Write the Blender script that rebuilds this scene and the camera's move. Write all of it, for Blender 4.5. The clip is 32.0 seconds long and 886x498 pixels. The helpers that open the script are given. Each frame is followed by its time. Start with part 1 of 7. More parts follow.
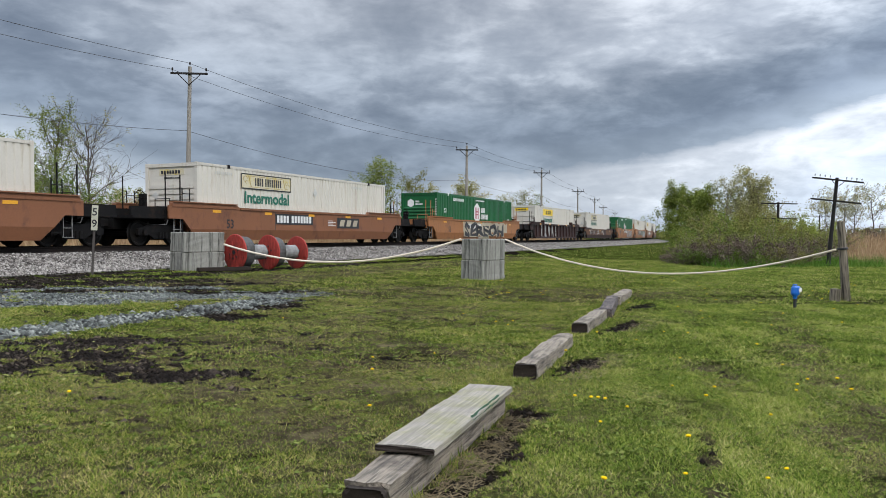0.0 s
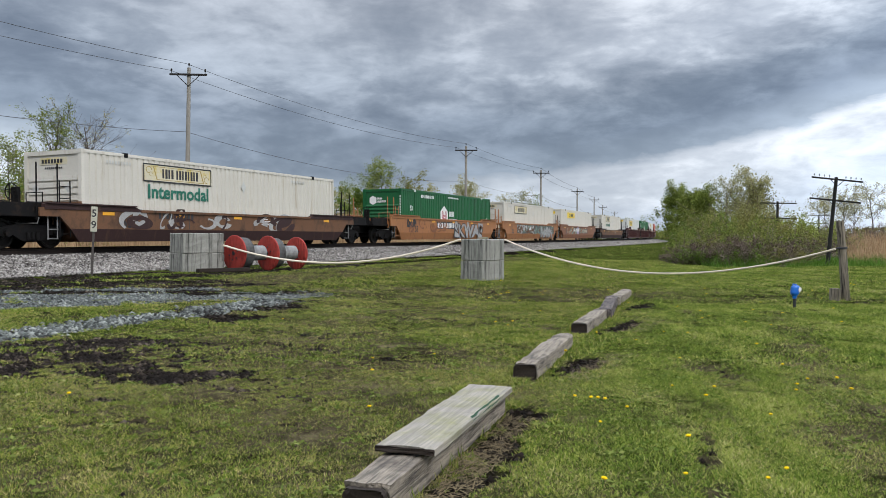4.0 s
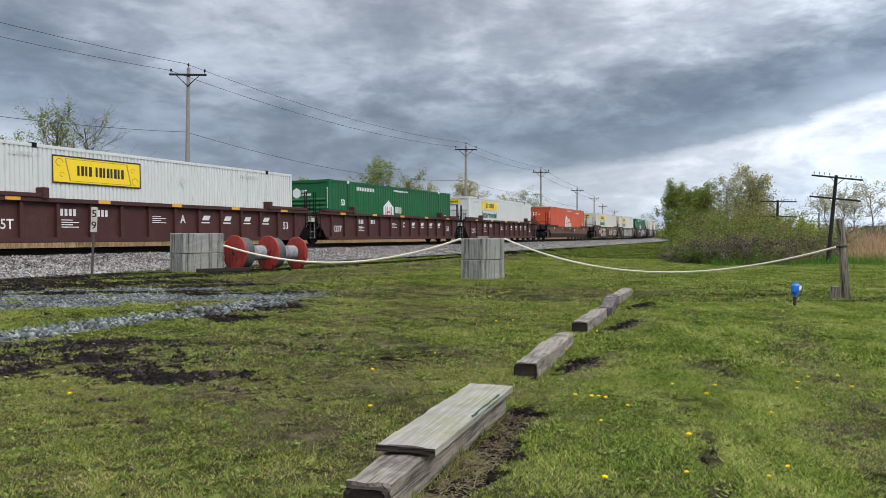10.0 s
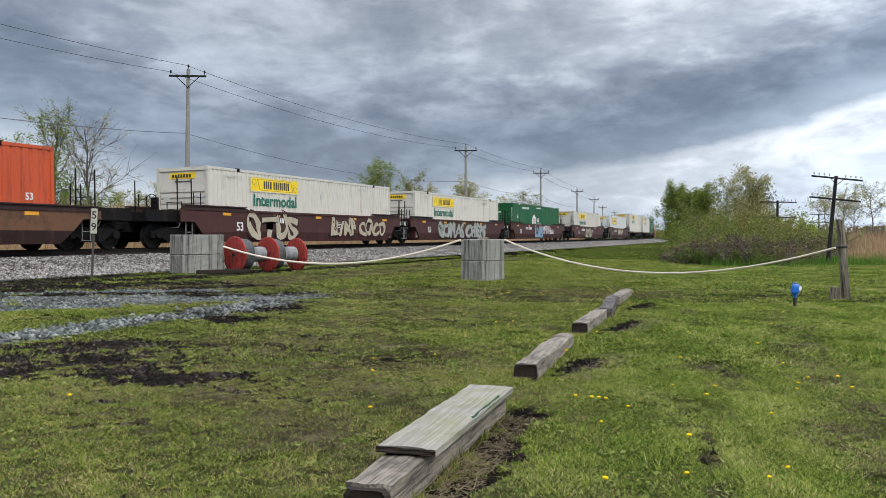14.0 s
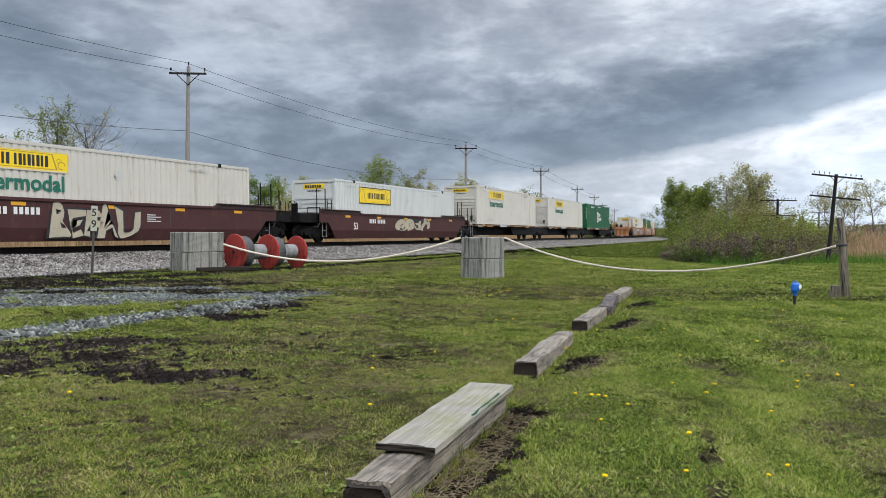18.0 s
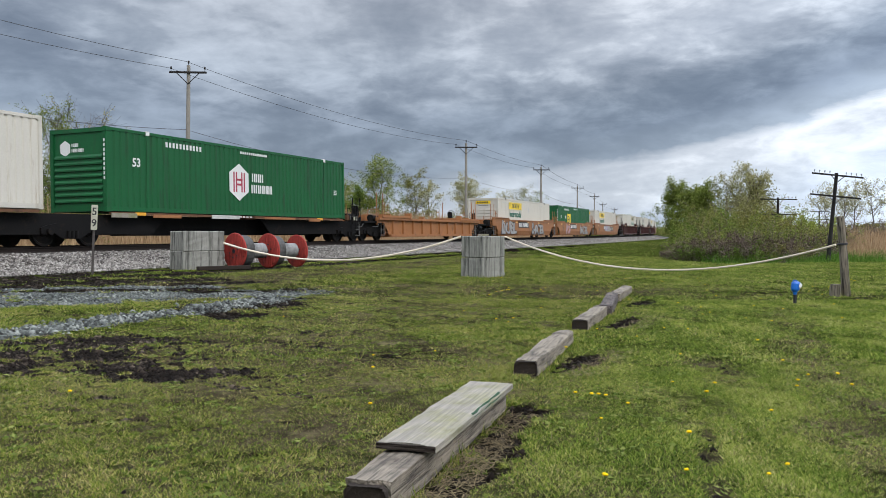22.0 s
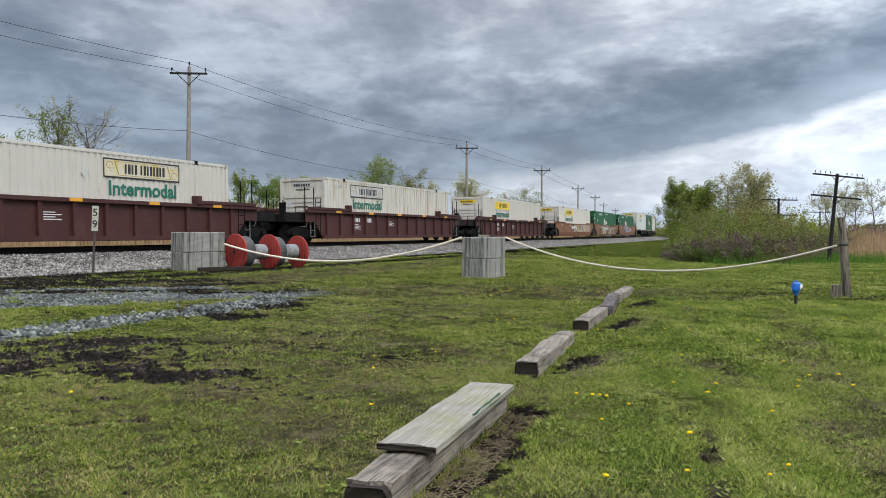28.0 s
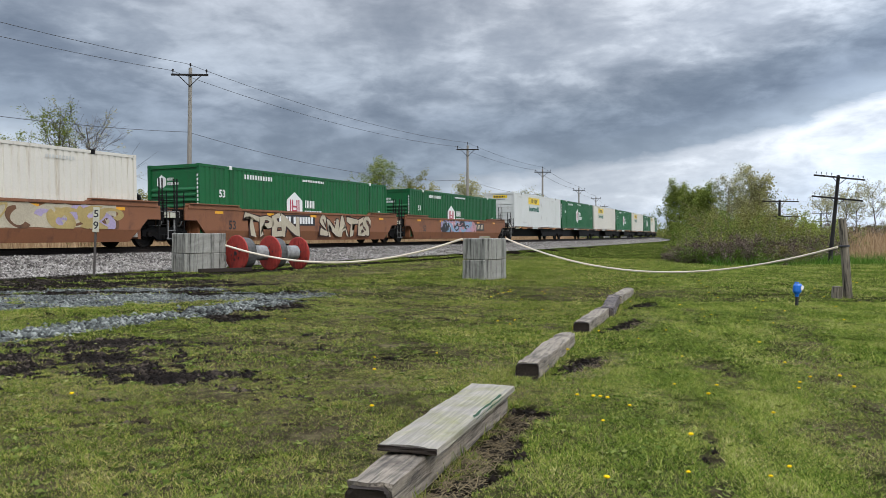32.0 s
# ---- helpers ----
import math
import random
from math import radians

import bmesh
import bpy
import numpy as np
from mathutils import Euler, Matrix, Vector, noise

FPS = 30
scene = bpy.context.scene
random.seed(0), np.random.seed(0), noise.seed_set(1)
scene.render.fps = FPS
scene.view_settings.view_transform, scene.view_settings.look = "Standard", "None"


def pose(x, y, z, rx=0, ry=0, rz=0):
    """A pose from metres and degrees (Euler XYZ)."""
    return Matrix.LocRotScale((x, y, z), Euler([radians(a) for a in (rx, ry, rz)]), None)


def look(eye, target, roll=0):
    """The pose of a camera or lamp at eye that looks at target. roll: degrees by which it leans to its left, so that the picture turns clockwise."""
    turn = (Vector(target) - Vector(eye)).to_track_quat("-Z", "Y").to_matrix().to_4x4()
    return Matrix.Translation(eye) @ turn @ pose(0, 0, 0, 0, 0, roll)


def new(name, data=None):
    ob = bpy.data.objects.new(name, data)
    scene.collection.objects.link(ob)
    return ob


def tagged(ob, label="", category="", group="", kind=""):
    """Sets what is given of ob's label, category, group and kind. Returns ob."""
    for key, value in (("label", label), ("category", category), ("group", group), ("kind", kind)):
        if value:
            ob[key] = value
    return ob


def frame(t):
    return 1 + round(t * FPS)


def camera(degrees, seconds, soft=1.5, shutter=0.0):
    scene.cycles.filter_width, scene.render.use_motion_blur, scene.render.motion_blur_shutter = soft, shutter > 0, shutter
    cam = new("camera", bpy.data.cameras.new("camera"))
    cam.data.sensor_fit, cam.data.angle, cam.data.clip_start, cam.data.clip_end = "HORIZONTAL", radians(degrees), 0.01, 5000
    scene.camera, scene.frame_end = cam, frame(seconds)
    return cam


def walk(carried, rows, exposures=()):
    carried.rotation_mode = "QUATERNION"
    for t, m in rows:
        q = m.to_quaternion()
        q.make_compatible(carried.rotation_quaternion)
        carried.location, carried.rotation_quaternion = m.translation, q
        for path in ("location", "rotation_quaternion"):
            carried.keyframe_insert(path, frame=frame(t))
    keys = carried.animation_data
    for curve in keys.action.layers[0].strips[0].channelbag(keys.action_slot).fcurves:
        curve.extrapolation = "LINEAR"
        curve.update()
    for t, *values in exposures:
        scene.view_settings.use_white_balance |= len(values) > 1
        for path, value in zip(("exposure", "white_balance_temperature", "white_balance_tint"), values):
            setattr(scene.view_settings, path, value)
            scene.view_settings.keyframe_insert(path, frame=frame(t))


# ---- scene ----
# ================= camera and its walk =================
SECONDS = 32.0
EYE = 1.38
cam = camera(56.15, SECONDS, soft=0.8)


def cam_row(t, turn, tilt, lean):
    return t, pose(0, 0, EYE, 90 + tilt, 0, turn) @ pose(0, 0, 0, 0, 0, lean)


walk(cam, [cam_row(*r) for r in (
    (0.0, 0.025, -0.952, 0.354), (1.0, 0.016, -0.98, 0.322), (1.5, 0.015, -1.007, 0.321), (2.0, 0.013, -1.005, 0.315),
    (3.0, 0.0, -0.932, 0.253), (3.5, -0.004, -0.915, 0.229), (5.5, -0.014, -0.957, 0.157), (6.0, -0.014, -0.959, 0.143),
    (7.0, -0.014, -1.01, 0.142), (7.5, -0.014, -1.018, 0.123), (8.0, -0.008, -1.009, 0.112), (9.0, 0.001, -0.996, 0.05),
    (10.0, 0.001, -0.964, 0.034), (11.0, 0.0, -0.941, 0.001), (12.0, 0.0, -0.926, 0.015), (12.5, 0.0, -0.893, 0.006),
    (13.0, 0.0, -0.882, 0.0), (14.0, -0.001, -0.894, -0.033), (14.5, 0.0, -0.89, -0.016), (16.5, 0.0, -1.001, 0.004),
    (17.0, 0.0, -1.001, 0.005), (18.0, 0.001, -1.043, 0.045), (19.0, 0.001, -1.077, 0.042), (20.0, 0.006, -1.019, 0.03),
    (20.5, 0.007, -1.026, 0.044), (21.0, 0.007, -1.065, 0.023), (22.0, 0.016, -1.121, 0.035), (23.0, 0.038, -1.116, 0.065),
    (24.0, 0.046, -1.124, 0.028), (25.0, 0.058, -1.073, 0.01), (25.5, 0.056, -1.065, 0.001), (27.5, 0.061, -1.061, 0.003),
    (28.0, 0.062, -1.061, 0.005), (29.0, 0.067, -1.062, 0.012), (30.0, 0.072, -1.062, 0.012), (30.5, 0.081, -1.065, 0.026),
    (31.0, 0.104, -1.065, 0.061), (31.5, 0.118, -1.023, 0.055), (32.0, 0.12, -0.967, 0.02))])


# ================= sky and sun =================
def node(tree, kind, inputs=None):
    n = tree.nodes.new(kind)
    for key, value in (inputs or {}).items():
        if isinstance(value, bpy.types.NodeSocket):
            tree.links.new(value, n.inputs[key])
        else:
            n.inputs[key].default_value = value
    return n


def ramp(tree, fac, stops):
    n = node(tree, "ShaderNodeValToRGB", {"Fac": fac})
    e = n.color_ramp.elements
    while len(e) < len(stops):
        e.new(0.5)
    for el, (at, colour) in zip(e, stops):
        el.position, el.color = at, (*colour, 1) if len(colour) == 3 else colour
    return n.outputs["Color"]


def math_node(tree, op, a, b=0.0, clamp=False):
    n = node(tree, "ShaderNodeMath", {0: a, 1: b})
    n.operation = op
    n.use_clamp = clamp
    return n.outputs[0]


def mix_colour(tree, fac, a, b, blend="MIX"):
    n = node(tree, "ShaderNodeMix")
    n.data_type, n.blend_type = "RGBA", blend
    for sock, value in ((n.inputs[0], fac), (n.inputs[6], a), (n.inputs[7], b)):
        if isinstance(value, bpy.types.NodeSocket):
            tree.links.new(value, sock)
        else:
            sock.default_value = (*value, 1) if isinstance(value, tuple) and len(value) == 3 else value
    return n.outputs[2]


def make_sky():
    """Overcast by bearing and height: a pale gap low in the east under a slate bank with a ragged foot, mottled lumps of cloud above."""
    world = bpy.data.worlds.new("overcast_sky")
    scene.world = world
    world.use_nodes = True
    tr = world.node_tree
    tr.nodes.clear()
    out = node(tr, "ShaderNodeOutputWorld")
    way = node(tr, "ShaderNodeTexCoord").outputs["Generated"]
    x, y, z = node(tr, "ShaderNodeSeparateXYZ", {0: way}).outputs
    up = math_node(tr, "MAXIMUM", z, 0.0)
    az = math_node(tr, "ARCTAN2", x, y)
    el = math_node(tr, "ARCSINE", up)
    flat = node(tr, "ShaderNodeCombineXYZ", {0: x, 1: y, 2: math_node(tr, "MULTIPLY", z, 2.1)}).outputs[0]

    def billow(place, scale, detail, bend, rough=0.55):
        at = node(tr, "ShaderNodeMapping", {"Vector": flat, "Location": place, "Scale": scale}).outputs[0]
        return node(tr, "ShaderNodeTexNoise", {"Vector": at, "Scale": 1.0, "Detail": detail, "Roughness": rough, "Distortion": bend}).outputs[0]

    def plus(*terms):
        total = terms[0]
        for t in terms[1:]:
            total = math_node(tr, "ADD", total, t)
        return total

    def times(a, b):
        return math_node(tr, "MULTIPLY", a, b)

    def less_half(n, k):
        return times(math_node(tr, "SUBTRACT", n, 0.5), k)

    def step(v, lo, hi):
        return math_node(tr, "DIVIDE", math_node(tr, "SUBTRACT", v, lo), hi - lo, True)

    lumps = billow((3.1, 0.6, 1.4), (5.0, 2.0, 5.5), 4.0, 0.25)
    puffs = billow((7.7, 2.2, 3.0), (12.0, 4.0, 12.5), 5.0, 0.35)
    wisps = billow((1.4, 5.2, 8.0), (26.0, 8.0, 34.0), 5.0, 0.3, 0.6)
    # foot of the slate bank: level ahead, rising towards the east
    east = math_node(tr, "MINIMUM", math_node(tr, "MAXIMUM", math_node(tr, "SUBTRACT", az, 0.05), 0.0), 0.5)
    west = math_node(tr, "MINIMUM", math_node(tr, "MAXIMUM", math_node(tr, "SUBTRACT", -0.2, az), 0.0), 0.25)
    foot = plus(0.082, times(times(east, east), 0.42), times(times(west, west), 1.1))
    rise = plus(math_node(tr, "SUBTRACT", el, foot), less_half(puffs, 0.034), less_half(lumps, 0.014), less_half(wisps, 0.026), 0.005)
    level = math_node(tr, "MULTIPLY_ADD", rise, 2.5)
    level.node.inputs[2].default_value = 0.3
    eastern = ramp(tr, level, [(0.0, (0.56, 0.63, 0.72)), (0.10, (0.50, 0.57, 0.67)), (0.19, (0.58, 0.63, 0.70)), (0.275, (0.60, 0.64, 0.70)), (0.305, (0.27, 0.325, 0.40)), (0.39, (0.165, 0.205, 0.27)), (0.47, (0.20, 0.242, 0.305)), (0.60, (0.49, 0.535, 0.60)), (0.78, (0.51, 0.545, 0.60)), (1.0, (0.45, 0.48, 0.53))])
    western = ramp(tr, level, [(0.0, (0.68, 0.73, 0.79)), (0.15, (0.64, 0.69, 0.75)), (0.23, (0.38, 0.44, 0.52)), (0.29, (0.20, 0.245, 0.315)), (0.45, (0.205, 0.245, 0.31)), (0.58, (0.33, 0.375, 0.44)), (0.75, (0.34, 0.375, 0.43)), (1.0, (0.38, 0.41, 0.46))])
    bank = mix_colour(tr, step(plus(az, less_half(lumps, 0.2)), -0.05, 0.24), western, eastern)
    # lumps with light tops and grey bellies
    tone_in = plus(times(lumps, 0.42), times(puffs, 0.40), times(wisps, 0.18))
    tone = ramp(tr, tone_in, [(0.36, (0.74, 0.77, 0.81)), (0.46, (0.98, 0.99, 1.01)), (0.51, (1.16, 1.16, 1.16)), (0.56, (1.46, 1.44, 1.41)), (0.64, (1.85, 1.81, 1.75))])
    quiet = step(level, 0.16, 0.34)
    cloud = mix_colour(tr, 1.0, bank, mix_colour(tr, plus(0.72, times(quiet, 0.28)), (1.0, 1.0, 1.0), tone), "MULTIPLY")
    # thinner cloud to the east
    thin = plus(1.0, times(math_node(tr, "MINIMUM", math_node(tr, "MAXIMUM", math_node(tr, "SUBTRACT", az, 0.16), 0.0), 0.4), 0.75))
    cloud = mix_colour(tr, 1.0, cloud, node(tr, "ShaderNodeCombineXYZ", {0: thin, 1: thin, 2: thin}).outputs[0], "MULTIPLY")
    # cloud overhead is several times brighter than at the horizon
    lift = plus(1.0, times(math_node(tr, "MULTIPLY", math_node(tr, "SUBTRACT", up, 0.30, True), 1.43), 3.8))
    cloud = mix_colour(tr, 1.0, cloud, (0.985, 1.0, 1.03), "MULTIPLY")
    deck = node(tr, "ShaderNodeBackground", {"Color": cloud, "Strength": lift})
    sky = node(tr, "ShaderNodeTexSky")
    sky.sky_type, sky.sun_disc, sky.sun_elevation, sky.sun_rotation = "NISHITA", False, radians(41), radians(149)
    clear = node(tr, "ShaderNodeBackground", {"Color": sky.outputs[0], "Strength": 0.08})
    mixed = node(tr, "ShaderNodeMixShader", {0: 0.9, 1: clear.outputs[0], 2: deck.outputs[0]})
    tr.links.new(mixed.outputs[0], out.inputs[0])


make_sky()
sun = new("sun", bpy.data.lights.new("sun", "SUN"))
sun.data.energy, sun.data.angle, sun.data.color = 1.5, radians(16), (1.0, 0.94, 0.85)
sun.matrix_world = look((9, -15, 15), (0, 0, 0))
scene.view_settings.exposure = 0.0

# ================= materials =================
MAT = {}


def surface(name, colour, rough=0.7, metal=0.0, vary=0.25, big=0.6, fine=18.0, bump=0.15, stain=None, stain_at=0.6, streak=False, spread=0.0, spec=0.5, stretch=None, steps=(2.2, 2.2, 0.25), cracks=None, deep=0.12):
    """Paint or stone with blotches at two scales, optional stains, fine relief."""
    m = bpy.data.materials.new(name)
    MAT[name] = m
    m.use_nodes = True
    tr = m.node_tree
    b = tr.nodes["Principled BSDF"]
    where = node(tr, "ShaderNodeTexCoord").outputs["Object"]
    n1 = node(tr, "ShaderNodeTexNoise", {"Vector": where, "Scale": big, "Detail": 5.0, "Roughness": 0.6}).outputs[0]
    grain_at = node(tr, "ShaderNodeMapping", {"Vector": where, "Scale": stretch or (1, 1, 1)}).outputs[0]
    n2 = node(tr, "ShaderNodeTexNoise", {"Vector": grain_at, "Scale": fine, "Detail": 4.0, "Roughness": 0.65}).outputs[0]
    dark = tuple(c * (1 - vary) for c in colour)
    light = tuple(min(1, c * (1 + vary * 0.8)) for c in colour)
    c = mix_colour(tr, ramp(tr, n1, [(0.3, (0, 0, 0)), (0.7, (1, 1, 1))]), dark, light)
    c = mix_colour(tr, 0.5, c, mix_colour(tr, ramp(tr, n2, [(0.3, (0, 0, 0)), (0.7, (1, 1, 1))]), dark, light))
    if stain:
        scale = steps if streak else (1.3, 1.3, 1.3)
        n3 = node(tr, "ShaderNodeTexNoise", {"Vector": node(tr, "ShaderNodeMapping", {"Vector": where, "Scale": scale}).outputs[0], "Scale": 1.7, "Detail": 7.0, "Roughness": 0.68}).outputs[0]
        c = mix_colour(tr, ramp(tr, n3, [(stain_at - 0.06, (0, 0, 0)), (stain_at + 0.12, (1, 1, 1))]), c, stain)
    if cracks:
        n4 = node(tr, "ShaderNodeTexNoise", {"Vector": node(tr, "ShaderNodeMapping", {"Vector": where, "Scale": cracks}).outputs[0], "Scale": 1.0, "Detail": 5.0, "Roughness": 0.6}).outputs[0]
        split = ramp(tr, n4, [(0.36, (deep, deep, deep)), (0.47, (1, 1, 1)), (0.62, (1.3, 1.28, 1.25))])
        c = mix_colour(tr, 1.0, c, split, "MULTIPLY")
        n2 = split
    if spread:
        rnd = node(tr, "ShaderNodeObjectInfo").outputs["Random"]
        f = math_node(tr, "ADD", 1 - spread, math_node(tr, "MULTIPLY", rnd, 2 * spread))
        c = mix_colour(tr, 1.0, c, node(tr, "ShaderNodeCombineXYZ", {0: f, 1: f, 2: f}).outputs[0], "MULTIPLY")
    tr.links.new(c, b.inputs["Base Color"])
    b.inputs["Metallic"].default_value = metal
    b.inputs["Specular IOR Level"].default_value = spec
    r = math_node(tr, "ADD", rough - 0.1, math_node(tr, "MULTIPLY", n1, 0.2), True)
    tr.links.new(r, b.inputs["Roughness"])
    if bump:
        bn = node(tr, "ShaderNodeBump", {"Height": n2, "Strength": bump, "Distance": 0.01})
        tr.links.new(bn.outputs[0], b.inputs["Normal"])
    return m


surface("white_paint", (0.57, 0.54, 0.475), 0.5, vary=0.08, stain=(0.37, 0.31, 0.225), stain_at=0.63, streak=True, bump=0.03, spread=0.06, spec=0.35)
surface("white_rusty", (0.55, 0.53, 0.46), 0.5, vary=0.1, stain=(0.36, 0.24, 0.14), stain_at=0.57, streak=True, bump=0.04, spec=0.35)
surface("white_clean", (0.58, 0.59, 0.565), 0.42, vary=0.05, stain=(0.38, 0.37, 0.33), stain_at=0.64, streak=True, bump=0.02, spec=0.35)
surface("green_paint", (0.007, 0.098, 0.030), 0.5, vary=0.2, stain=(0.018, 0.06, 0.026), stain_at=0.58, streak=True, bump=0.03, spread=0.12, spec=0.3)
surface("red_paint", (0.53, 0.085, 0.028), 0.5, vary=0.15, stain=(0.28, 0.055, 0.03), stain_at=0.57, streak=True, bump=0.03, spec=0.35)
surface("orange_car", (0.315, 0.130, 0.045), 0.6, vary=0.16, big=0.9, stain=(0.15, 0.066, 0.032), stain_at=0.60, streak=True, bump=0.06, steps=(1.1, 1.1, 0.6))
surface("brown_car", (0.205, 0.080, 0.034), 0.62, vary=0.16, big=0.9, stain=(0.10, 0.040, 0.024), stain_at=0.60, streak=True, bump=0.06, steps=(1.1, 1.1, 0.6))
surface("dull_brown_car", (0.135, 0.066, 0.034), 0.68, vary=0.24, stain=(0.055, 0.032, 0.02), stain_at=0.56, streak=True, bump=0.1, spec=0.3, steps=(1.1, 1.1, 0.8))
surface("maroon_car", (0.064, 0.024, 0.022), 0.6, vary=0.25, stain=(0.085, 0.040, 0.034), stain_at=0.60, streak=True, bump=0.08, spec=0.25, steps=(1.2, 1.2, 0.7))
surface("dark_car", (0.040, 0.021, 0.020), 0.6, vary=0.25, stain=(0.075, 0.040, 0.028), stain_at=0.60, streak=True, bump=0.08, spec=0.22)
surface("black_steel", (0.0075, 0.007, 0.007), 0.7, vary=0.4, stain=(0.03, 0.019, 0.013), stain_at=0.62, bump=0.1, spec=0.14)
surface("wheel_steel", (0.010, 0.009, 0.008), 0.6, metal=0.15, vary=0.3, stain=(0.03, 0.02, 0.015), bump=0.08, spec=0.2)
# near-black: shade under the cars is put into the rusty rail's colour
surface("rail_steel", (0.018, 0.013, 0.011), 0.75, metal=0.0, vary=0.3, bump=0.1, spec=0.2)
surface("yellow_sign", (0.86, 0.60, 0.012), 0.45, vary=0.06, stain=(0.6, 0.43, 0.05), stain_at=0.68, bump=0.02)
surface("faded_sign", (0.60, 0.55, 0.40), 0.5, vary=0.12, stain=(0.55, 0.42, 0.08), stain_at=0.55, bump=0.02)
surface("grey_sign", (0.50, 0.50, 0.47), 0.5, vary=0.12, stain=(0.35, 0.34, 0.3), stain_at=0.6, bump=0.02)
surface("mustard", (0.36, 0.25, 0.05), 0.5, vary=0.2, bump=0)
surface("ink_black", (0.018, 0.018, 0.022), 0.5, vary=0.15, bump=0)
surface("ink_green", (0.010, 0.13, 0.085), 0.5, vary=0.15, bump=0)
surface("ink_white", (0.70, 0.70, 0.68), 0.5, vary=0.1, bump=0)
surface("ink_red", (0.36, 0.03, 0.06), 0.5, vary=0.1, bump=0)
surface("reflector_yellow", (0.72, 0.34, 0.02), 0.3, vary=0.1, bump=0)
surface("spray_silver", (0.33, 0.325, 0.315), 0.55, vary=0.35, big=1.6, bump=0.02)
surface("spray_cream", (0.42, 0.365, 0.265), 0.55, vary=0.3, big=1.6, bump=0.02)
surface("spray_lilac", (0.34, 0.28, 0.42), 0.55, vary=0.35, big=1.2, bump=0.02)
surface("spray_pink", (0.46, 0.24, 0.26), 0.55, vary=0.3, big=1.2, bump=0.02)
surface("leaf_edge", (0.10, 0.16, 0.07), 0.55, vary=0.3, bump=0)
surface("spray_teal", (0.13, 0.20, 0.15), 0.55, vary=0.3, big=1.2, bump=0.02)
surface("spray_slate", (0.075, 0.085, 0.075), 0.55, vary=0.4, big=1.4, bump=0.02)
surface("spray_ochre", (0.36, 0.27, 0.10), 0.55, vary=0.3, big=1.4, bump=0.02)
surface("spray_blue", (0.20, 0.33, 0.45), 0.55, vary=0.3, big=1.2, bump=0.02)
surface("concrete", (0.27, 0.265, 0.235), 0.9, vary=0.3, big=2.2, fine=34, bump=0.6, stain=(0.05, 0.05, 0.043), stain_at=0.53, streak=True, steps=(5.5, 5.5, 0.35))
surface("spool_red", (0.33, 0.034, 0.024), 0.75, vary=0.3, big=3, fine=10, stretch=(3, 1, 0.4), bump=0.3, stain=(0.11, 0.02, 0.016), stain_at=0.58)
surface("spool_grey", (0.23, 0.23, 0.225), 0.85, vary=0.4, big=5, bump=0.4, stain=(0.05, 0.047, 0.044), stain_at=0.52)
surface("winding_grey", (0.085, 0.085, 0.083), 0.85, vary=0.45, big=5, bump=0.4, stain=(0.03, 0.028, 0.026), stain_at=0.5)
surface("drum_dark", (0.05, 0.05, 0.052), 0.7, vary=0.3, bump=0.2)
surface("bleached_wood", (0.255, 0.232, 0.198), 0.9, vary=0.2, big=4, fine=40, stretch=(2.5, 0.25, 2.5), bump=0.4, stain=(0.19, 0.185, 0.10), stain_at=0.50, cracks=(48, 1.5, 48), deep=0.84)
surface("tie_wood", (0.22, 0.188, 0.148), 0.92, vary=0.36, big=6, fine=45, stretch=(2.2, 0.35, 2.2), bump=0.9, stain=(0.075, 0.06, 0.047), stain_at=0.57, cracks=(44, 2.2, 44), deep=0.5)
surface("dark_tie_wood", (0.085, 0.070, 0.066), 0.92, vary=0.5, big=6, fine=45, stretch=(2.2, 0.35, 2.2), bump=0.9, stain=(0.17, 0.14, 0.12), stain_at=0.58, cracks=(44, 2.2, 44))
surface("rotten_wood", (0.024, 0.016, 0.011), 0.95, vary=0.5, big=8, fine=50, bump=1.0)
surface("moss_green", (0.02, 0.07, 0.035), 0.9, vary=0.5, big=9, fine=60, bump=0.8)
surface("pole_grey", (0.26, 0.24, 0.21), 0.9, vary=0.2, big=2, bump=0.4, stain=(0.15, 0.14, 0.12), stain_at=0.58, streak=True)
surface("pole_dark", (0.013, 0.011, 0.010), 0.9, vary=0.3, big=2, bump=0.4)
surface("post_grey", (0.20, 0.17, 0.13), 0.92, vary=0.4, big=5, fine=10, stretch=(5, 5, 0.4), bump=0.9, stain=(0.06, 0.055, 0.035), stain_at=0.54, streak=True, cracks=(34, 34, 1.6))
surface("wire_black", (0.03, 0.03, 0.034), 0.6, vary=0.1, bump=0)
surface("insulator", (0.30, 0.33, 0.35), 0.2, vary=0.2, bump=0)
surface("rope_white", (0.72, 0.63, 0.50), 0.85, vary=0.15, big=6, fine=60, bump=0.3)
surface("plastic_blue", (0.010, 0.13, 0.52), 0.3, vary=0.12, big=6, bump=0)
surface("sign_white", (0.47, 0.46, 0.37), 0.5, vary=0.14, big=5, stain=(0.3, 0.27, 0.19), stain_at=0.6, bump=0.05)
surface("post_steel", (0.075, 0.065, 0.06), 0.65, metal=0.2, vary=0.3, bump=0.15)
surface("rust", (0.17, 0.062, 0.032), 0.85, vary=0.3, big=3, bump=0.4)
surface("ballast_stone", (0.085, 0.077, 0.07), 0.95, vary=0.6, big=2.5, fine=16, bump=1.0, stain=(0.03, 0.026, 0.023), stain_at=0.5)
surface("bark", (0.085, 0.07, 0.058), 0.95, vary=0.3, big=4, fine=25, bump=0.7)
surface("bark_pale", (0.17, 0.155, 0.14), 0.95, vary=0.3, big=4, fine=25, bump=0.6)


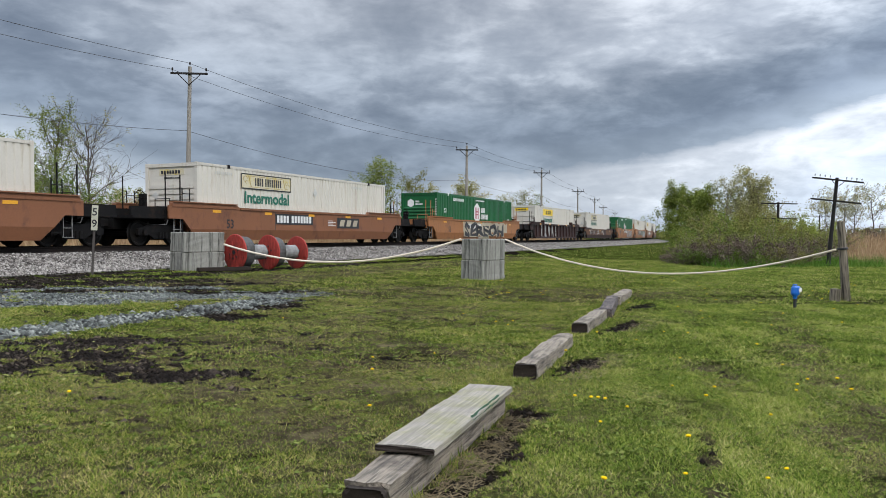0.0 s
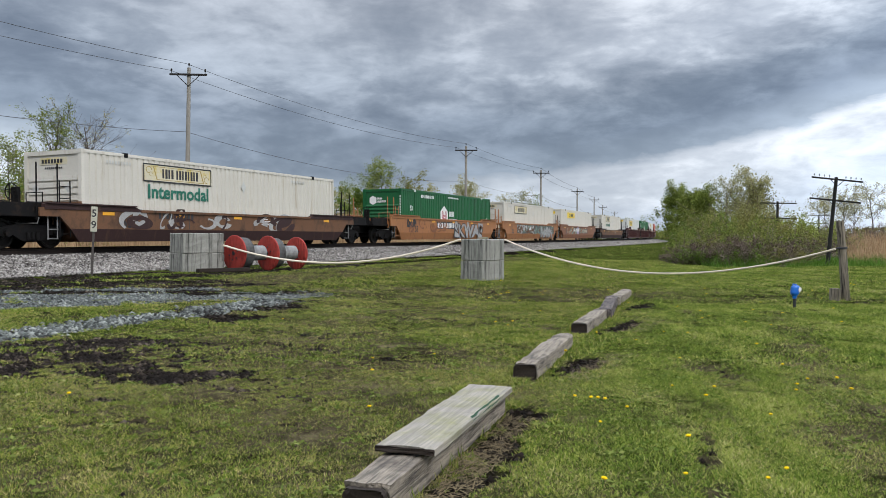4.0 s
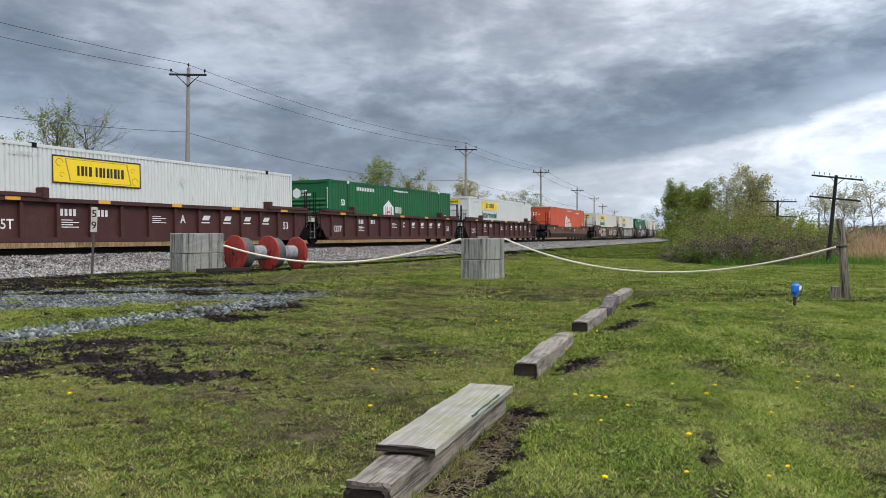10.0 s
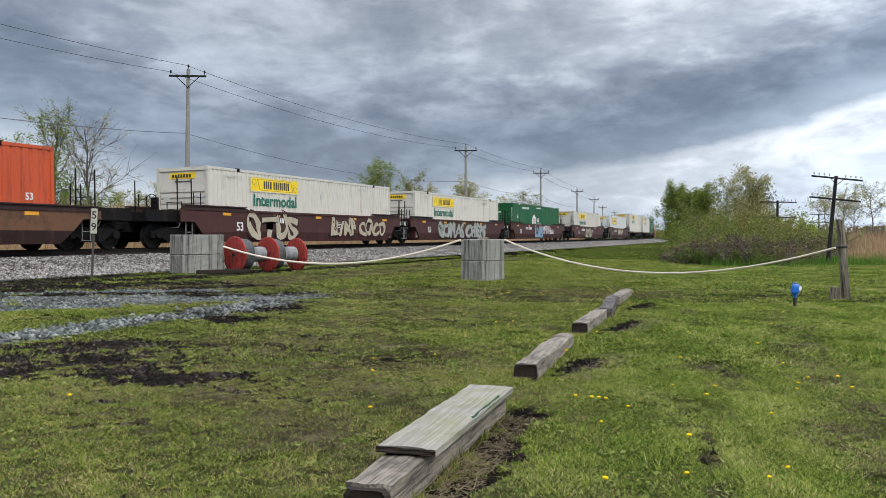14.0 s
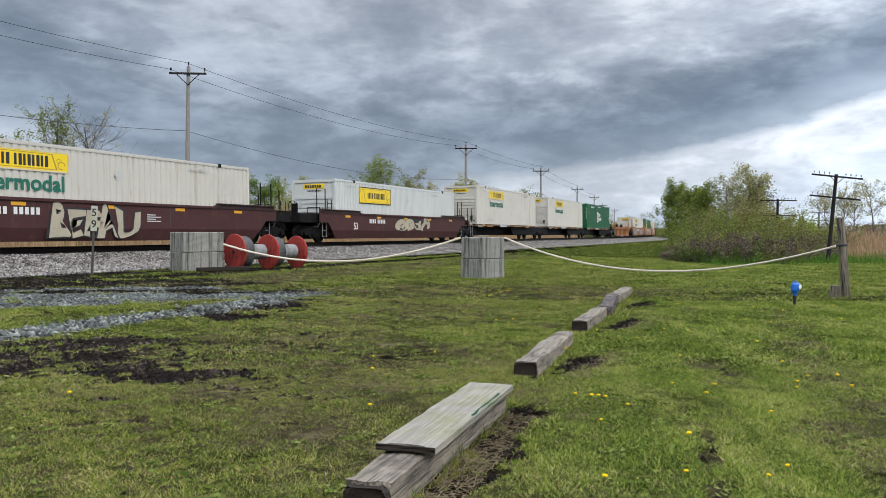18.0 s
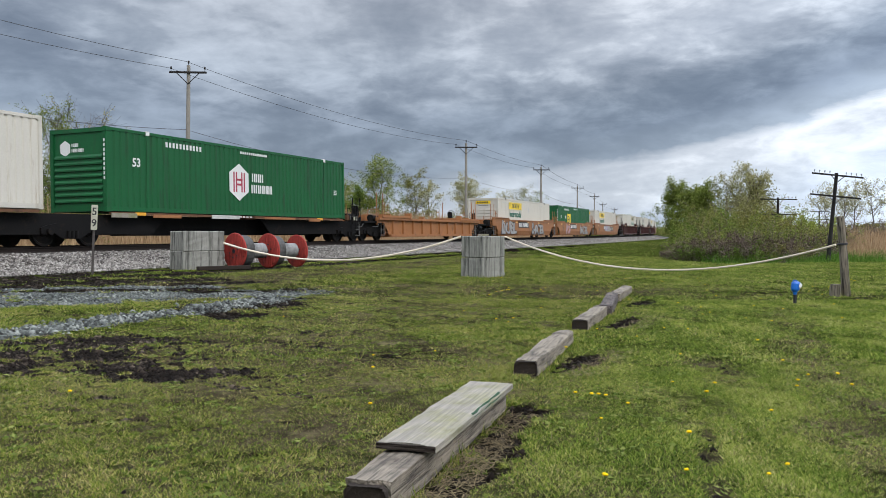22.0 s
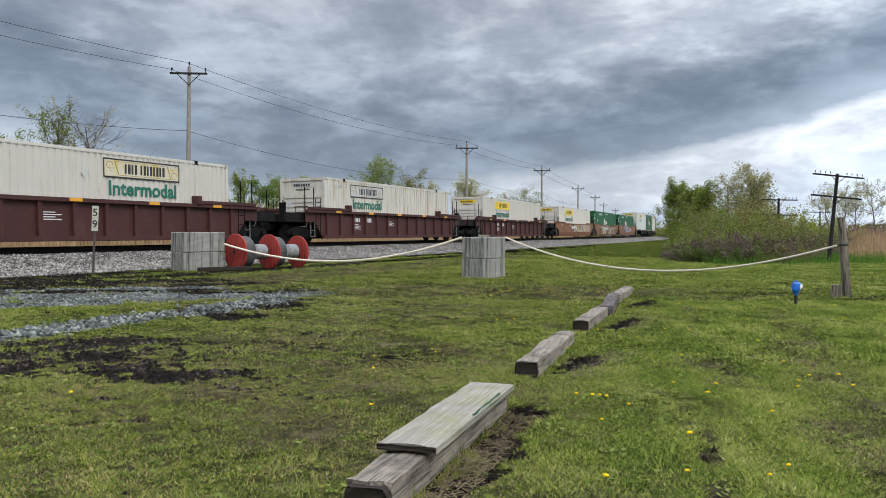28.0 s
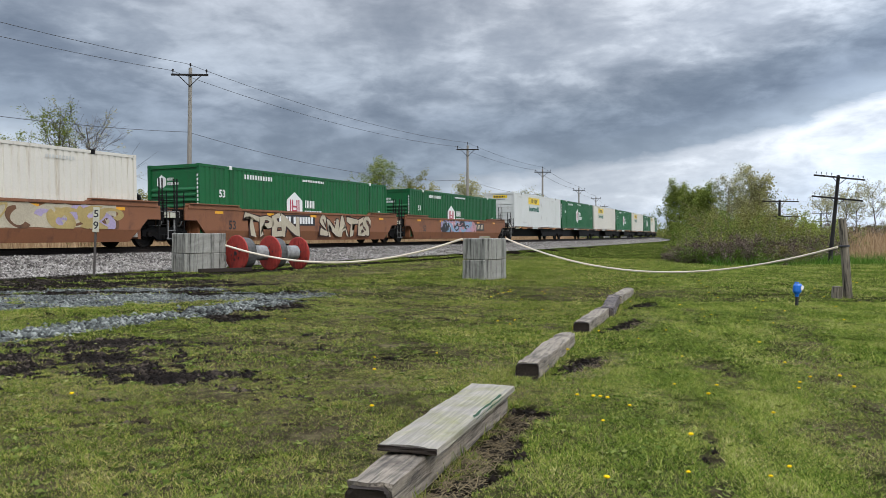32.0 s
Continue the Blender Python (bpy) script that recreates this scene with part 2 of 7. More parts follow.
def island_stuff(name, stops, rough=0.85, sheen=0.0, through_light=0.0, zone=0.35, own=0.62, swath=0.0, gloss=0.06):
    """Blades, leaves or stones: each island takes its own tone, drifting over the ground at a larger scale."""
    m = bpy.data.materials.new(name)
    MAT[name] = m
    m.use_nodes = True
    tr = m.node_tree
    b = tr.nodes["Principled BSDF"]
    rnd = node(tr, "ShaderNodeNewGeometry").outputs["Random Per Island"]
    where = node(tr, "ShaderNodeTexCoord").outputs["Object"]
    n1 = node(tr, "ShaderNodeTexNoise", {"Vector": where, "Scale": zone, "Detail": 4.0}).outputs[0]
    f = math_node(tr, "ADD", math_node(tr, "MULTIPLY", rnd, own), math_node(tr, "MULTIPLY", math_node(tr, "SUBTRACT", n1, own / 2), 1.0), True)
    if swath:
        # mown strips, long ahead and about a mower wide
        strip = node(tr, "ShaderNodeMapping", {"Vector": where, "Rotation": (0, 0, 0.33), "Scale": (1.5, 0.10, 1.0)}).outputs[0]
        n2 = node(tr, "ShaderNodeTexNoise", {"Vector": strip, "Scale": 1.0, "Detail": 3.0, "Distortion": 0.3}).outputs[0]
        f = math_node(tr, "ADD", f, math_node(tr, "MULTIPLY", math_node(tr, "SUBTRACT", n2, 0.47), swath * 2.2), True)
    c = ramp(tr, f, stops)
    tr.links.new(c, b.inputs["Base Color"])
    b.inputs["Roughness"].default_value = rough
    b.inputs["Specular IOR Level"].default_value = gloss
    if through_light:
        t = node(tr, "ShaderNodeBsdfTranslucent", {"Color": c})
        mx = node(tr, "ShaderNodeMixShader", {0: through_light, 1: b.outputs[0], 2: t.outputs[0]})
        tr.links.new(mx.outputs[0], tr.nodes["Material Output"].inputs[0])
    return m


island_stuff("grass_blade", [(0.0, (0.023, 0.042, 0.007)), (0.3, (0.100, 0.162, 0.018)), (0.55, (0.221, 0.293, 0.040)), (0.8, (0.373, 0.361, 0.095)), (1.0, (0.486, 0.407, 0.178))], through_light=0.2, zone=0.8, own=0.95)
island_stuff("lawn_blade", [(0.0, (0.028, 0.059, 0.010)), (0.3, (0.110, 0.179, 0.024)), (0.55, (0.233, 0.308, 0.048)), (0.8, (0.371, 0.390, 0.095)), (1.0, (0.475, 0.434, 0.181))], through_light=0.2, zone=0.6, own=0.85, swath=0.34)
island_stuff("tall_grass", [(0.0, (0.05, 0.11, 0.02)), (0.6, (0.10, 0.20, 0.03)), (1.0, (0.17, 0.25, 0.05))], through_light=0.3)
island_stuff("dead_straw", [(0.0, (0.050, 0.038, 0.023)), (0.5, (0.14, 0.108, 0.062)), (1.0, (0.30, 0.24, 0.14))])
island_stuff("weed_leaf", [(0.0, (0.055, 0.095, 0.016)), (0.5, (0.143, 0.190, 0.040)), (0.85, (0.264, 0.285, 0.088)), (1.0, (0.396, 0.361, 0.176))], through_light=0.15)
island_stuff("reed_blade", [(0.0, (0.22, 0.135, 0.075)), (0.5, (0.40, 0.27, 0.155)), (1.0, (0.56, 0.42, 0.26))], through_light=0.2)
island_stuff("leaf_spring", [(0.0, (0.085, 0.12, 0.022)), (0.5, (0.18, 0.225, 0.045)), (1.0, (0.33, 0.35, 0.10))], through_light=0.35)
island_stuff("leaf_lime", [(0.0, (0.14, 0.19, 0.03)), (0.5, (0.26, 0.31, 0.06)), (1.0, (0.42, 0.45, 0.13))], through_light=0.35)
island_stuff("leaf_green", [(0.0, (0.059, 0.106, 0.020)), (0.5, (0.122, 0.191, 0.033)), (1.0, (0.225, 0.281, 0.055))], through_light=0.35)
island_stuff("leaf_olive", [(0.0, (0.10, 0.11, 0.03)), (0.5, (0.20, 0.20, 0.055)), (1.0, (0.33, 0.30, 0.11))], through_light=0.3)
island_stuff("leaf_pale", [(0.0, (0.22, 0.22, 0.09)), (0.5, (0.36, 0.35, 0.16)), (1.0, (0.55, 0.48, 0.30))], through_light=0.35)
island_stuff("bramble_twig", [(0.0, (0.025, 0.018, 0.014)), (0.45, (0.115, 0.084, 0.066)), (0.8, (0.230, 0.180, 0.144)), (1.0, (0.344, 0.280, 0.232))], zone=1.2, own=0.9)
island_stuff("gravel_stone", [(0.0, (0.016, 0.017, 0.017)), (0.4, (0.073, 0.079, 0.074)), (0.75, (0.152, 0.164, 0.153)), (1.0, (0.294, 0.307, 0.276))], zone=1.3, own=0.9)
island_stuff("ballast_loose", [(0.0, (0.040, 0.035, 0.031)), (0.4, (0.155, 0.141, 0.128)), (0.75, (0.276, 0.257, 0.234)), (1.0, (0.414, 0.388, 0.353))], zone=1.6, own=0.95)
island_stuff("clod", [(0.0, (0.004, 0.003, 0.0025)), (0.6, (0.012, 0.009, 0.007)), (0.88, (0.040, 0.031, 0.025)), (1.0, (0.12, 0.095, 0.072))], zone=1.2, own=0.9)
island_stuff("petal_yellow", [(0.0, (0.62, 0.36, 0.004)), (1.0, (0.80, 0.55, 0.01))])


def make_ground_material():
    m = bpy.data.materials.new("meadow_soil")
    MAT["meadow_soil"] = m
    m.use_nodes = True
    tr = m.node_tree
    b = tr.nodes["Principled BSDF"]
    where = node(tr, "ShaderNodeTexCoord").outputs["Object"]

    def noise_at(scale, detail=6.0, rough=0.6):
        return node(tr, "ShaderNodeTexNoise", {"Vector": where, "Scale": scale, "Detail": detail, "Roughness": rough}).outputs[0]

    wide, mid, fine, grain = noise_at(0.16), noise_at(0.9), noise_at(5.0), noise_at(38.0, 4.0)
    green = ramp(tr, mix_colour(tr, 0.5, mid, fine), [(0.36, (0.007, 0.009, 0.003)), (0.5, (0.033, 0.044, 0.009)), (0.64, (0.105, 0.128, 0.027))])
    dry = ramp(tr, mix_colour(tr, 0.5, mid, fine), [(0.36, (0.012, 0.009, 0.006)), (0.52, (0.050, 0.042, 0.024)), (0.66, (0.14, 0.118, 0.064))])

    def mask(name, sharp=0.16, wobble=0.55):
        n = node(tr, "ShaderNodeAttribute")
        n.attribute_name = name
        a = n.outputs["Fac"]
        v = math_node(tr, "ADD", a, math_node(tr, "MULTIPLY", math_node(tr, "SUBTRACT", mix_colour(tr, 0.5, mid, fine), 0.5), wobble * 2))
        return ramp(tr, v, [(0.5 - sharp, (0, 0, 0)), (0.5 + sharp, (1, 1, 1))])

    c = mix_colour(tr, mask("dry", 0.3, 0.9), green, dry)
    soil = ramp(tr, mix_colour(tr, 0.5, fine, grain), [(0.38, (0.004, 0.003, 0.0025)), (0.56, (0.011, 0.009, 0.007)), (0.70, (0.055, 0.043, 0.033))])
    grit = ramp(tr, mix_colour(tr, 0.6, fine, grain), [(0.36, (0.025, 0.027, 0.026)), (0.5, (0.085, 0.092, 0.092)), (0.64, (0.19, 0.21, 0.212))])
    c = mix_colour(tr, mask("grit"), c, grit)
    c = mix_colour(tr, mask("soil"), c, soil)
    c = mix_colour(tr, 0.35, c, ramp(tr, grain, [(0.3, (0.3, 0.3, 0.3)), (0.7, (1.25, 1.25, 1.25))]), "MULTIPLY")
    tr.links.new(c, b.inputs["Base Color"])
    b.inputs["Roughness"].default_value = 0.95
    b.inputs["Specular IOR Level"].default_value = 0.0
    h = math_node(tr, "ADD", math_node(tr, "MULTIPLY", fine, 0.7), math_node(tr, "MULTIPLY", grain, 0.3))
    tr.links.new(node(tr, "ShaderNodeBump", {"Height": h, "Strength": 0.7, "Distance": 0.05}).outputs[0], b.inputs["Normal"])


make_ground_material()

# ================= mesh helpers =================
MESH = {}


def mesh_of(key, material, draw):
    """One mesh for a key, drawn once and shared afterwards."""
    if key not in MESH:
        bm = bmesh.new()
        draw(bm)
        me = bpy.data.meshes.new(key)
        bm.to_mesh(me)
        bm.free()
        me.materials.append(MAT[material])
        MESH[key] = me
    return MESH[key]


def part(name, me, parent, label="", at=None):
    ob = new(name, me)
    ob.parent = parent
    if at is not None:
        ob.matrix_basis = at if isinstance(at, Matrix) else Matrix.Translation(at)
    if label:
        ob["label"] = label
    if name in ("small_print", "sign_letters", "sign_scroll", "post_letters", "firm_name", "end_name"):
        ob["kind"] = "stuff"
    return ob


def thing(name, label, category, group="", me=None, at=None, kind=""):
    ob = new(name, me)
    if at is not None:
        ob.matrix_basis = at
    return tagged(ob, label, category, group, kind)


def box(bm, x0, x1, y0, y1, z0, z1, bevel=0.0):
    vs = [bm.verts.new((x, y, z)) for z in (z0, z1) for y in (y0, y1) for x in (x0, x1)]
    fs = [bm.faces.new([vs[i] for i in q]) for q in ((0, 2, 3, 1), (4, 5, 7, 6), (0, 1, 5, 4), (2, 6, 7, 3), (0, 4, 6, 2), (1, 3, 7, 5))]
    if bevel:
        bmesh.ops.bevel(bm, geom=list({e for f in fs for e in f.edges}), offset=bevel, segments=2, affect="EDGES")


def rod(bm, p0, p1, r0, r1=None, n=8, caps=True):
    p0, p1 = Vector(p0), Vector(p1)
    r1 = r0 if r1 is None else r1
    q = (p1 - p0).to_track_quat("Z", "Y")
    rings = []
    for p, r in ((p0, r0), (p1, r1)):
        rings.append([bm.verts.new(p + q @ Vector((r * math.cos(a), r * math.sin(a), 0))) for a in (2 * math.pi * i / n for i in range(n))])
    for i in range(n):
        bm.faces.new((rings[0][i], rings[0][(i + 1) % n], rings[1][(i + 1) % n], rings[1][i]))
    if caps:
        bm.faces.new(rings[0][::-1])
        bm.faces.new(rings[1])


def pipe(bm, pts, r, n=6):
    """One continuous tube through points."""
    rings = []
    for k, p in enumerate(pts):
        d = Vector(pts[min(k + 1, len(pts) - 1)]) - Vector(pts[max(k - 1, 0)])
        q = d.to_track_quat("Z", "Y")
        rings.append([bm.verts.new(Vector(p) + q @ Vector((r * math.cos(a), r * math.sin(a), 0))) for a in (2 * math.pi * i / n for i in range(n))])
    for u, v in zip(rings, rings[1:]):
        for i in range(n):
            bm.faces.new((u[i], u[(i + 1) % n], v[(i + 1) % n], v[i]))
    bm.faces.new(rings[0][::-1])
    bm.faces.new(rings[-1])


def slab(bm, outline, y0, y1):
    """A flat outline in x and z, given thickness along y."""
    a = [bm.verts.new((x, y0, z)) for x, z in outline]
    b = [bm.verts.new((x, y1, z)) for x, z in outline]
    n = len(a)
    bm.faces.new(a)
    bm.faces.new(b[::-1])
    for i in range(n):
        bm.faces.new((a[i], b[i], b[(i + 1) % n], a[(i + 1) % n]))
    bmesh.ops.recalc_face_normals(bm, faces=bm.faces)


def lathe(bm, profile, n=24, axis="y", hollow=False):
    """Rings of (radius, place) about an axis; hollow: a closed ring with no caps."""
    rings = []
    for r, h in profile:
        ring = []
        for i in range(n):
            a = 2 * math.pi * i / n
            c, s = r * math.cos(a), r * math.sin(a)
            ring.append(bm.verts.new((c, h, s) if axis == "y" else (c, s, h) if axis == "z" else (h, c, s)))
        rings.append(ring)
    for a, b in zip(rings, rings[1:] + rings[:1] if hollow else rings[1:]):
        for i in range(n):
            bm.faces.new((a[i], a[(i + 1) % n], b[(i + 1) % n], b[i]))
    if not hollow:
        bm.faces.new(rings[0])
        bm.faces.new(rings[-1])
    bmesh.ops.recalc_face_normals(bm, faces=bm.faces)


def words(text, size, material, fat=0.0, shear=0.0, width=1.0):
    """Flat lettering standing upright, facing -y, its left foot at the origin."""
    key = f"words {text} {size} {material} {fat} {shear} {width}"
    if key not in MESH:
        cu = bpy.data.curves.new(key, "FONT")
        cu.body, cu.size, cu.offset, cu.shear, cu.resolution_u = text, size, fat, shear, 3
        ob = bpy.data.objects.new(key, cu)
        scene.collection.objects.link(ob)
        me = bpy.data.meshes.new_from_object(ob.evaluated_get(bpy.context.evaluated_depsgraph_get()))
        bpy.data.objects.remove(ob)
        for v in me.vertices:
            v.co = (v.co.x * width, 0, v.co.y)
        me.materials.clear()
        me.materials.append(MAT[material])
        MESH[key] = me
    return MESH[key]


def from_arrays(name, verts, faces, material):
    """A mesh from numpy arrays of vertices (n, 3) and equal faces (m, k)."""
    me = bpy.data.meshes.new(name)
    m, k = faces.shape
    me.vertices.add(len(verts))
    me.vertices.foreach_set("co", np.ascontiguousarray(verts, dtype=np.float32).ravel())
    me.loops.add(m * k)
    me.loops.foreach_set("vertex_index", np.ascontiguousarray(faces, dtype=np.int32).ravel())
    me.polygons.add(m)
    me.polygons.foreach_set("loop_start", np.arange(0, m * k, k, dtype=np.int32))
    me.update(calc_edges=True)
    me.materials.append(MAT[material])
    return me


# ================= the line of the track =================
TURN = 0.401            # how far the track lies to the right of straight ahead
NEAR_SIDE = 21.48       # from the eye across to the near side of the train
HALF = 1.295
BEND_FROM, BEND = 30.8, 0.00054
TIGHT_FROM, TIGHT = 140.0, 0.00125   # the curve draws in farther on
RAIL_Z = 0.92
CANT = 0.72             # lean of the cars on the banked track, degrees


def along(s, off=0.0):
    """Place on the track s metres on, off metres beyond its centre line, and the heading there."""
    lat = NEAR_SIDE + HALF
    if s <= BEND_FROM:
        a, u, v = 0.0, s, lat
    else:
        a = (min(s, TIGHT_FROM) - BEND_FROM) * BEND
        u, v = BEND_FROM + math.sin(a) / BEND, lat + (1 - math.cos(a)) / BEND
        if s > TIGHT_FROM:
            b = a + (s - TIGHT_FROM) * TIGHT
            u, v = u + (math.sin(b) - math.sin(a)) / TIGHT, v + (math.cos(a) - math.cos(b)) / TIGHT
            a = b
    u, v = u - off * math.sin(a), v + off * math.cos(a)
    return u * math.sin(TURN) - v * math.cos(TURN), u * math.cos(TURN) + v * math.sin(TURN), math.pi / 2 - TURN + a


def beside(x, y):
    """Along and across the track, for a place on the ground: s, and how far before the train's near side."""
    return x * math.sin(TURN) + y * math.cos(TURN), NEAR_SIDE - (-x * math.cos(TURN) + y * math.sin(TURN))


def ground_z(x, y):
    s, q = beside(x, y)
    q += 0.5 * BEND * max(0.0, min(s, 600) - BEND_FROM) ** 2 + 0.5 * (TIGHT - BEND) * max(0.0, min(s, 600) - TIGHT_FROM) ** 2
    if q < 3:
        return 0.27 if q > -12 else 0.27 - min(0.27, (-12 - q) * 0.01)
    return 0.27 * (1 - min(1.0, (q - 3) / 15)) ** 1.3


# ================= ground, ballast, rails =================
def smooth(e0, e1, v):
    t = np.clip((v - e0) / (e1 - e0), 0, 1)
    return t * t * (3 - 2 * t)


def blob(x, y, cx, cy, rx, ry, turn=0.0):
    """1 inside an oval patch, fading over its rim."""
    c, s = math.cos(turn), math.sin(turn)
    u, v = (x - cx) * c + (y - cy) * s, -(x - cx) * s + (y - cy) * c
    return np.clip(1.35 - 0.85 * np.sqrt((u / rx) ** 2 + (v / ry) ** 2), 0, 1)


def band(x, y, ax, ay, bx, by, wide):
    """1 along a strip from a to b."""
    dx, dy = bx - ax, by - ay
    t = np.clip(((x - ax) * dx + (y - ay) * dy) / (dx * dx + dy * dy), 0, 1)
    return np.clip(1.4 - 0.9 * np.hypot(x - ax - t * dx, y - ay - t * dy) / wide, 0, 1)


def ragged(x, y):
    """Irregular unevenness between about -1 and 1, at hand and foot size."""
    u = np.sin(3.1 * x + 2.0 * np.sin(2.3 * y + 0.5)) + np.sin(4.3 * y + 1.7 * np.sin(3.7 * x + 1.1))
    v = np.sin(9.7 * x - 4.1 * y + 1.9 * np.sin(7.3 * y)) + np.sin(8.3 * y + 6.1 * x + 2.2 * np.sin(6.7 * x + 2))
    w = np.sin(21.0 * x + 13.0 * y + 2.0 * np.sin(17.0 * y)) + np.sin(19.0 * y - 15.0 * x + 2.0 * np.sin(23.0 * x))
    return 0.22 * u + 0.18 * v + 0.12 * w


def patches(x, y):
    """How far the ground is bare soil, grit and dry turf at places x, y (arrays)."""
    near = np.clip((60 - y) / 30, 0, 1)
    r = ragged(x, y) * near
    soil = np.zeros_like(x)
    for cx, cy, rx, ry, turn in ((1.5, 8.95, 0.9, 0.18, 1.1), (2.85, 12.9, 0.95, 0.16, 1.12), (0.36, 5.35, 1.05, 0.15, 1.27), (0.66, 6.4, 0.2, 0.14, 0.6),
                                 (3.9, 16.2, 0.6, 0.2, 1.2), (9.6, 18.1, 1.4, 0.16, 0), (8.4, 17.4, 1.3, 0.14, 0.1), (7.6, 19.2, 1.2, 0.12, 0.05)):
        soil = np.maximum(soil, blob(x, y, cx, cy, rx, ry, turn))
    # churned peat round the old road, broken by turf
    churn = np.zeros_like(x)
    for cx, cy, rx, ry, turn in ((-3.9, 9.0, 1.4, 0.9, -0.4), (-4.3, 8.2, 1.6, 0.7, 0.1), (-4.4, 10.0, 1.2, 0.6, 0.3), (-5.3, 8.9, 1.5, 1.1, 0.1), (-2.6, 7.9, 0.9, 0.35, 0.2)):
        churn = np.maximum(churn, blob(x, y, cx, cy, rx, ry, turn))
    churn = churn * np.clip(0.60 + 1.0 * ragged(x * 0.75 + 2, y * 0.75) + 0.9 * ragged(x * 1.9, y * 1.9 + 4), 0, 1)
    for cx, cy, rx, ry, turn in ((-8.7, 19.6, 2.0, 1.1, 0.6), (-6.8, 21.2, 1.6, 0.6, 0.5), (-9.8, 17.6, 1.3, 0.8, 0.6), (-5.4, 20.4, 1.6, 0.45, 0.7),
                                 (-3.5, 13.3, 0.6, 0.8, 0), (-3.1, 15.6, 0.5, 1.3, 0.1), (-10.4, 19.8, 1.6, 0.9, 0.6), (-6.6, 17.9, 2.2, 0.35, 0.35)):
        soil = np.maximum(soil, 1.05 * blob(x, y, cx, cy, rx, ry, turn))
    soil = np.maximum(soil, band(x, y, -7.8, 22.6, -2.0, 36.5, 0.55))
    soil = np.maximum(soil, band(x, y, -12.5, 18.6, -7.8, 22.6, 0.55))
    soil = np.maximum(soil, band(x, y, -12.4, 16.6, -8.9, 24.3, 0.55))
    for ax, ay, bx, by, wide in ((-9.6, 16.2, -8.3, 16.9, 0.22), (-8.0, 16.9, -5.6, 18.6, 0.24), (-5.2, 17.6, -3.2, 18.6, 0.3), (-4.4, 13.9, -3.0, 15.3, 0.3), (-4.5, 13.2, -3.0, 16.8, 0.12)):
        soil = np.maximum(soil, band(x, y, ax, ay, bx, by, wide))
    soil = np.maximum(soil, 0.9 * band(x, y, -8.9, 24.3, 6.6, 62.0, 0.35))
    soil = np.maximum(soil, band(x, y, -2.0, 36.5, 14.0, 78.0, 0.5))
    grit = np.maximum(band(x, y, -10.5, 14.8, -3.6, 17.6, 1.0), 0.9 * band(x, y, -9.5, 13.6, -6.3, 15.2, 0.8))
    grit = np.maximum(grit, 0.95 * band(x, y, -6.6, 8.0, -3.25, 16.5, 0.34))
    grit = np.maximum(grit, 0.9 * band(x, y, -11.0, 16.2, -5.6, 19.0, 0.5))
    dry = np.maximum(blob(x, y, -1.8, 8.5, 2.6, 4.6, 0.15), 0.85 * blob(x, y, -1.5, 14.5, 4.2, 3.2, 0.3))
    dry = np.maximum(dry, 0.75 * blob(x, y, 1.5, 19.5, 5.5, 2.2, 0.0))
    dry = np.maximum(dry, band(x, y, -6.0, 19.5, 4.0, 46.0, 1.2))
    dry = np.maximum(dry, 0.62 * band(x, y, 2.4, 4.0, 6.0, 15.0, 0.35))
    # rut of bare thatch in the lawn where an older row of timbers lay
    rut = 1.0 * band(x, y, 1.40, 4.0, 1.86, 6.0, 0.085)
    for cx, cy, rx, ry, turn, k in ((2.77, 8.4, 0.26, 0.9, -0.1, 1.0), (4.4, 14.6, 0.25, 1.1, -0.2, 0.75), (5.7, 19.4, 0.35, 0.9, -0.2, 0.8)):
        rut = np.maximum(rut, k * blob(x, y, cx, cy, rx, ry, turn))
    rut = np.clip(rut * (0.75 + 0.9 * ragged(x * 1.7 + 1, y * 1.7)), 0, 1)
    dry = np.maximum(dry, rut)
    soil = np.maximum(soil + 1.25 * r * (soil > 0.02), churn)
    soil = np.maximum(soil, 0.46 * rut)
    # small bare specks all over the worn side
    worn = np.clip((0.29 * (y - 4) - 0.6 - x) / 1.5, 0, 1) * near * np.clip((30 - y) / 8, 0, 1)
    speck = 1.1 * ragged(x * 1.6 + 3, y * 3.0) + 0.55 * ragged(x * 0.31 + 7, y * 0.7 + 1)
    soil = np.maximum(soil, worn * np.clip((speck - 0.36) * 3.0, 0, 0.95))
    grit = grit + (0.6 * ragged(x * 0.9 + 5, y * 0.9 + 2) + 0.35 * ragged(x * 0.35 + 2, y * 0.5 + 6)) * (grit > 0.02)
    dry = dry + 0.5 * ragged(x * 0.5 + 9, y * 0.5) * (dry > 0.02)
    return np.clip(soil, 0, 1), np.clip(grit, 0, 1), np.clip(dry, 0, 1)


def height_at(x, y):
    s, q = x * math.sin(TURN) + y * math.cos(TURN), NEAR_SIDE - (-x * math.cos(TURN) + y * math.sin(TURN))
    q = q + 0.5 * BEND * np.clip(s - BEND_FROM, 0, 570) ** 2 + 0.5 * (TIGHT - BEND) * np.clip(s - TIGHT_FROM, 0, 460) ** 2
    return np.where(q < 3, 0.27, 0.27 * (1 - np.clip((q - 3) / 15, 0, 1)) ** 1.3), q


def wave(x, y):
    """Slow waves for tufts and mowing, between -1 and 1."""
    return (np.sin(x * 1.9 + 1.3 * np.sin(y * 1.1)) + np.sin(y * 2.3 + 1.7 * np.sin(x * 0.8 + 1)) + np.sin(x * 5.1 + y * 3.7) + np.sin(x * 11.0 - y * 9.0 + 2 * np.sin(y * 4))) / 4


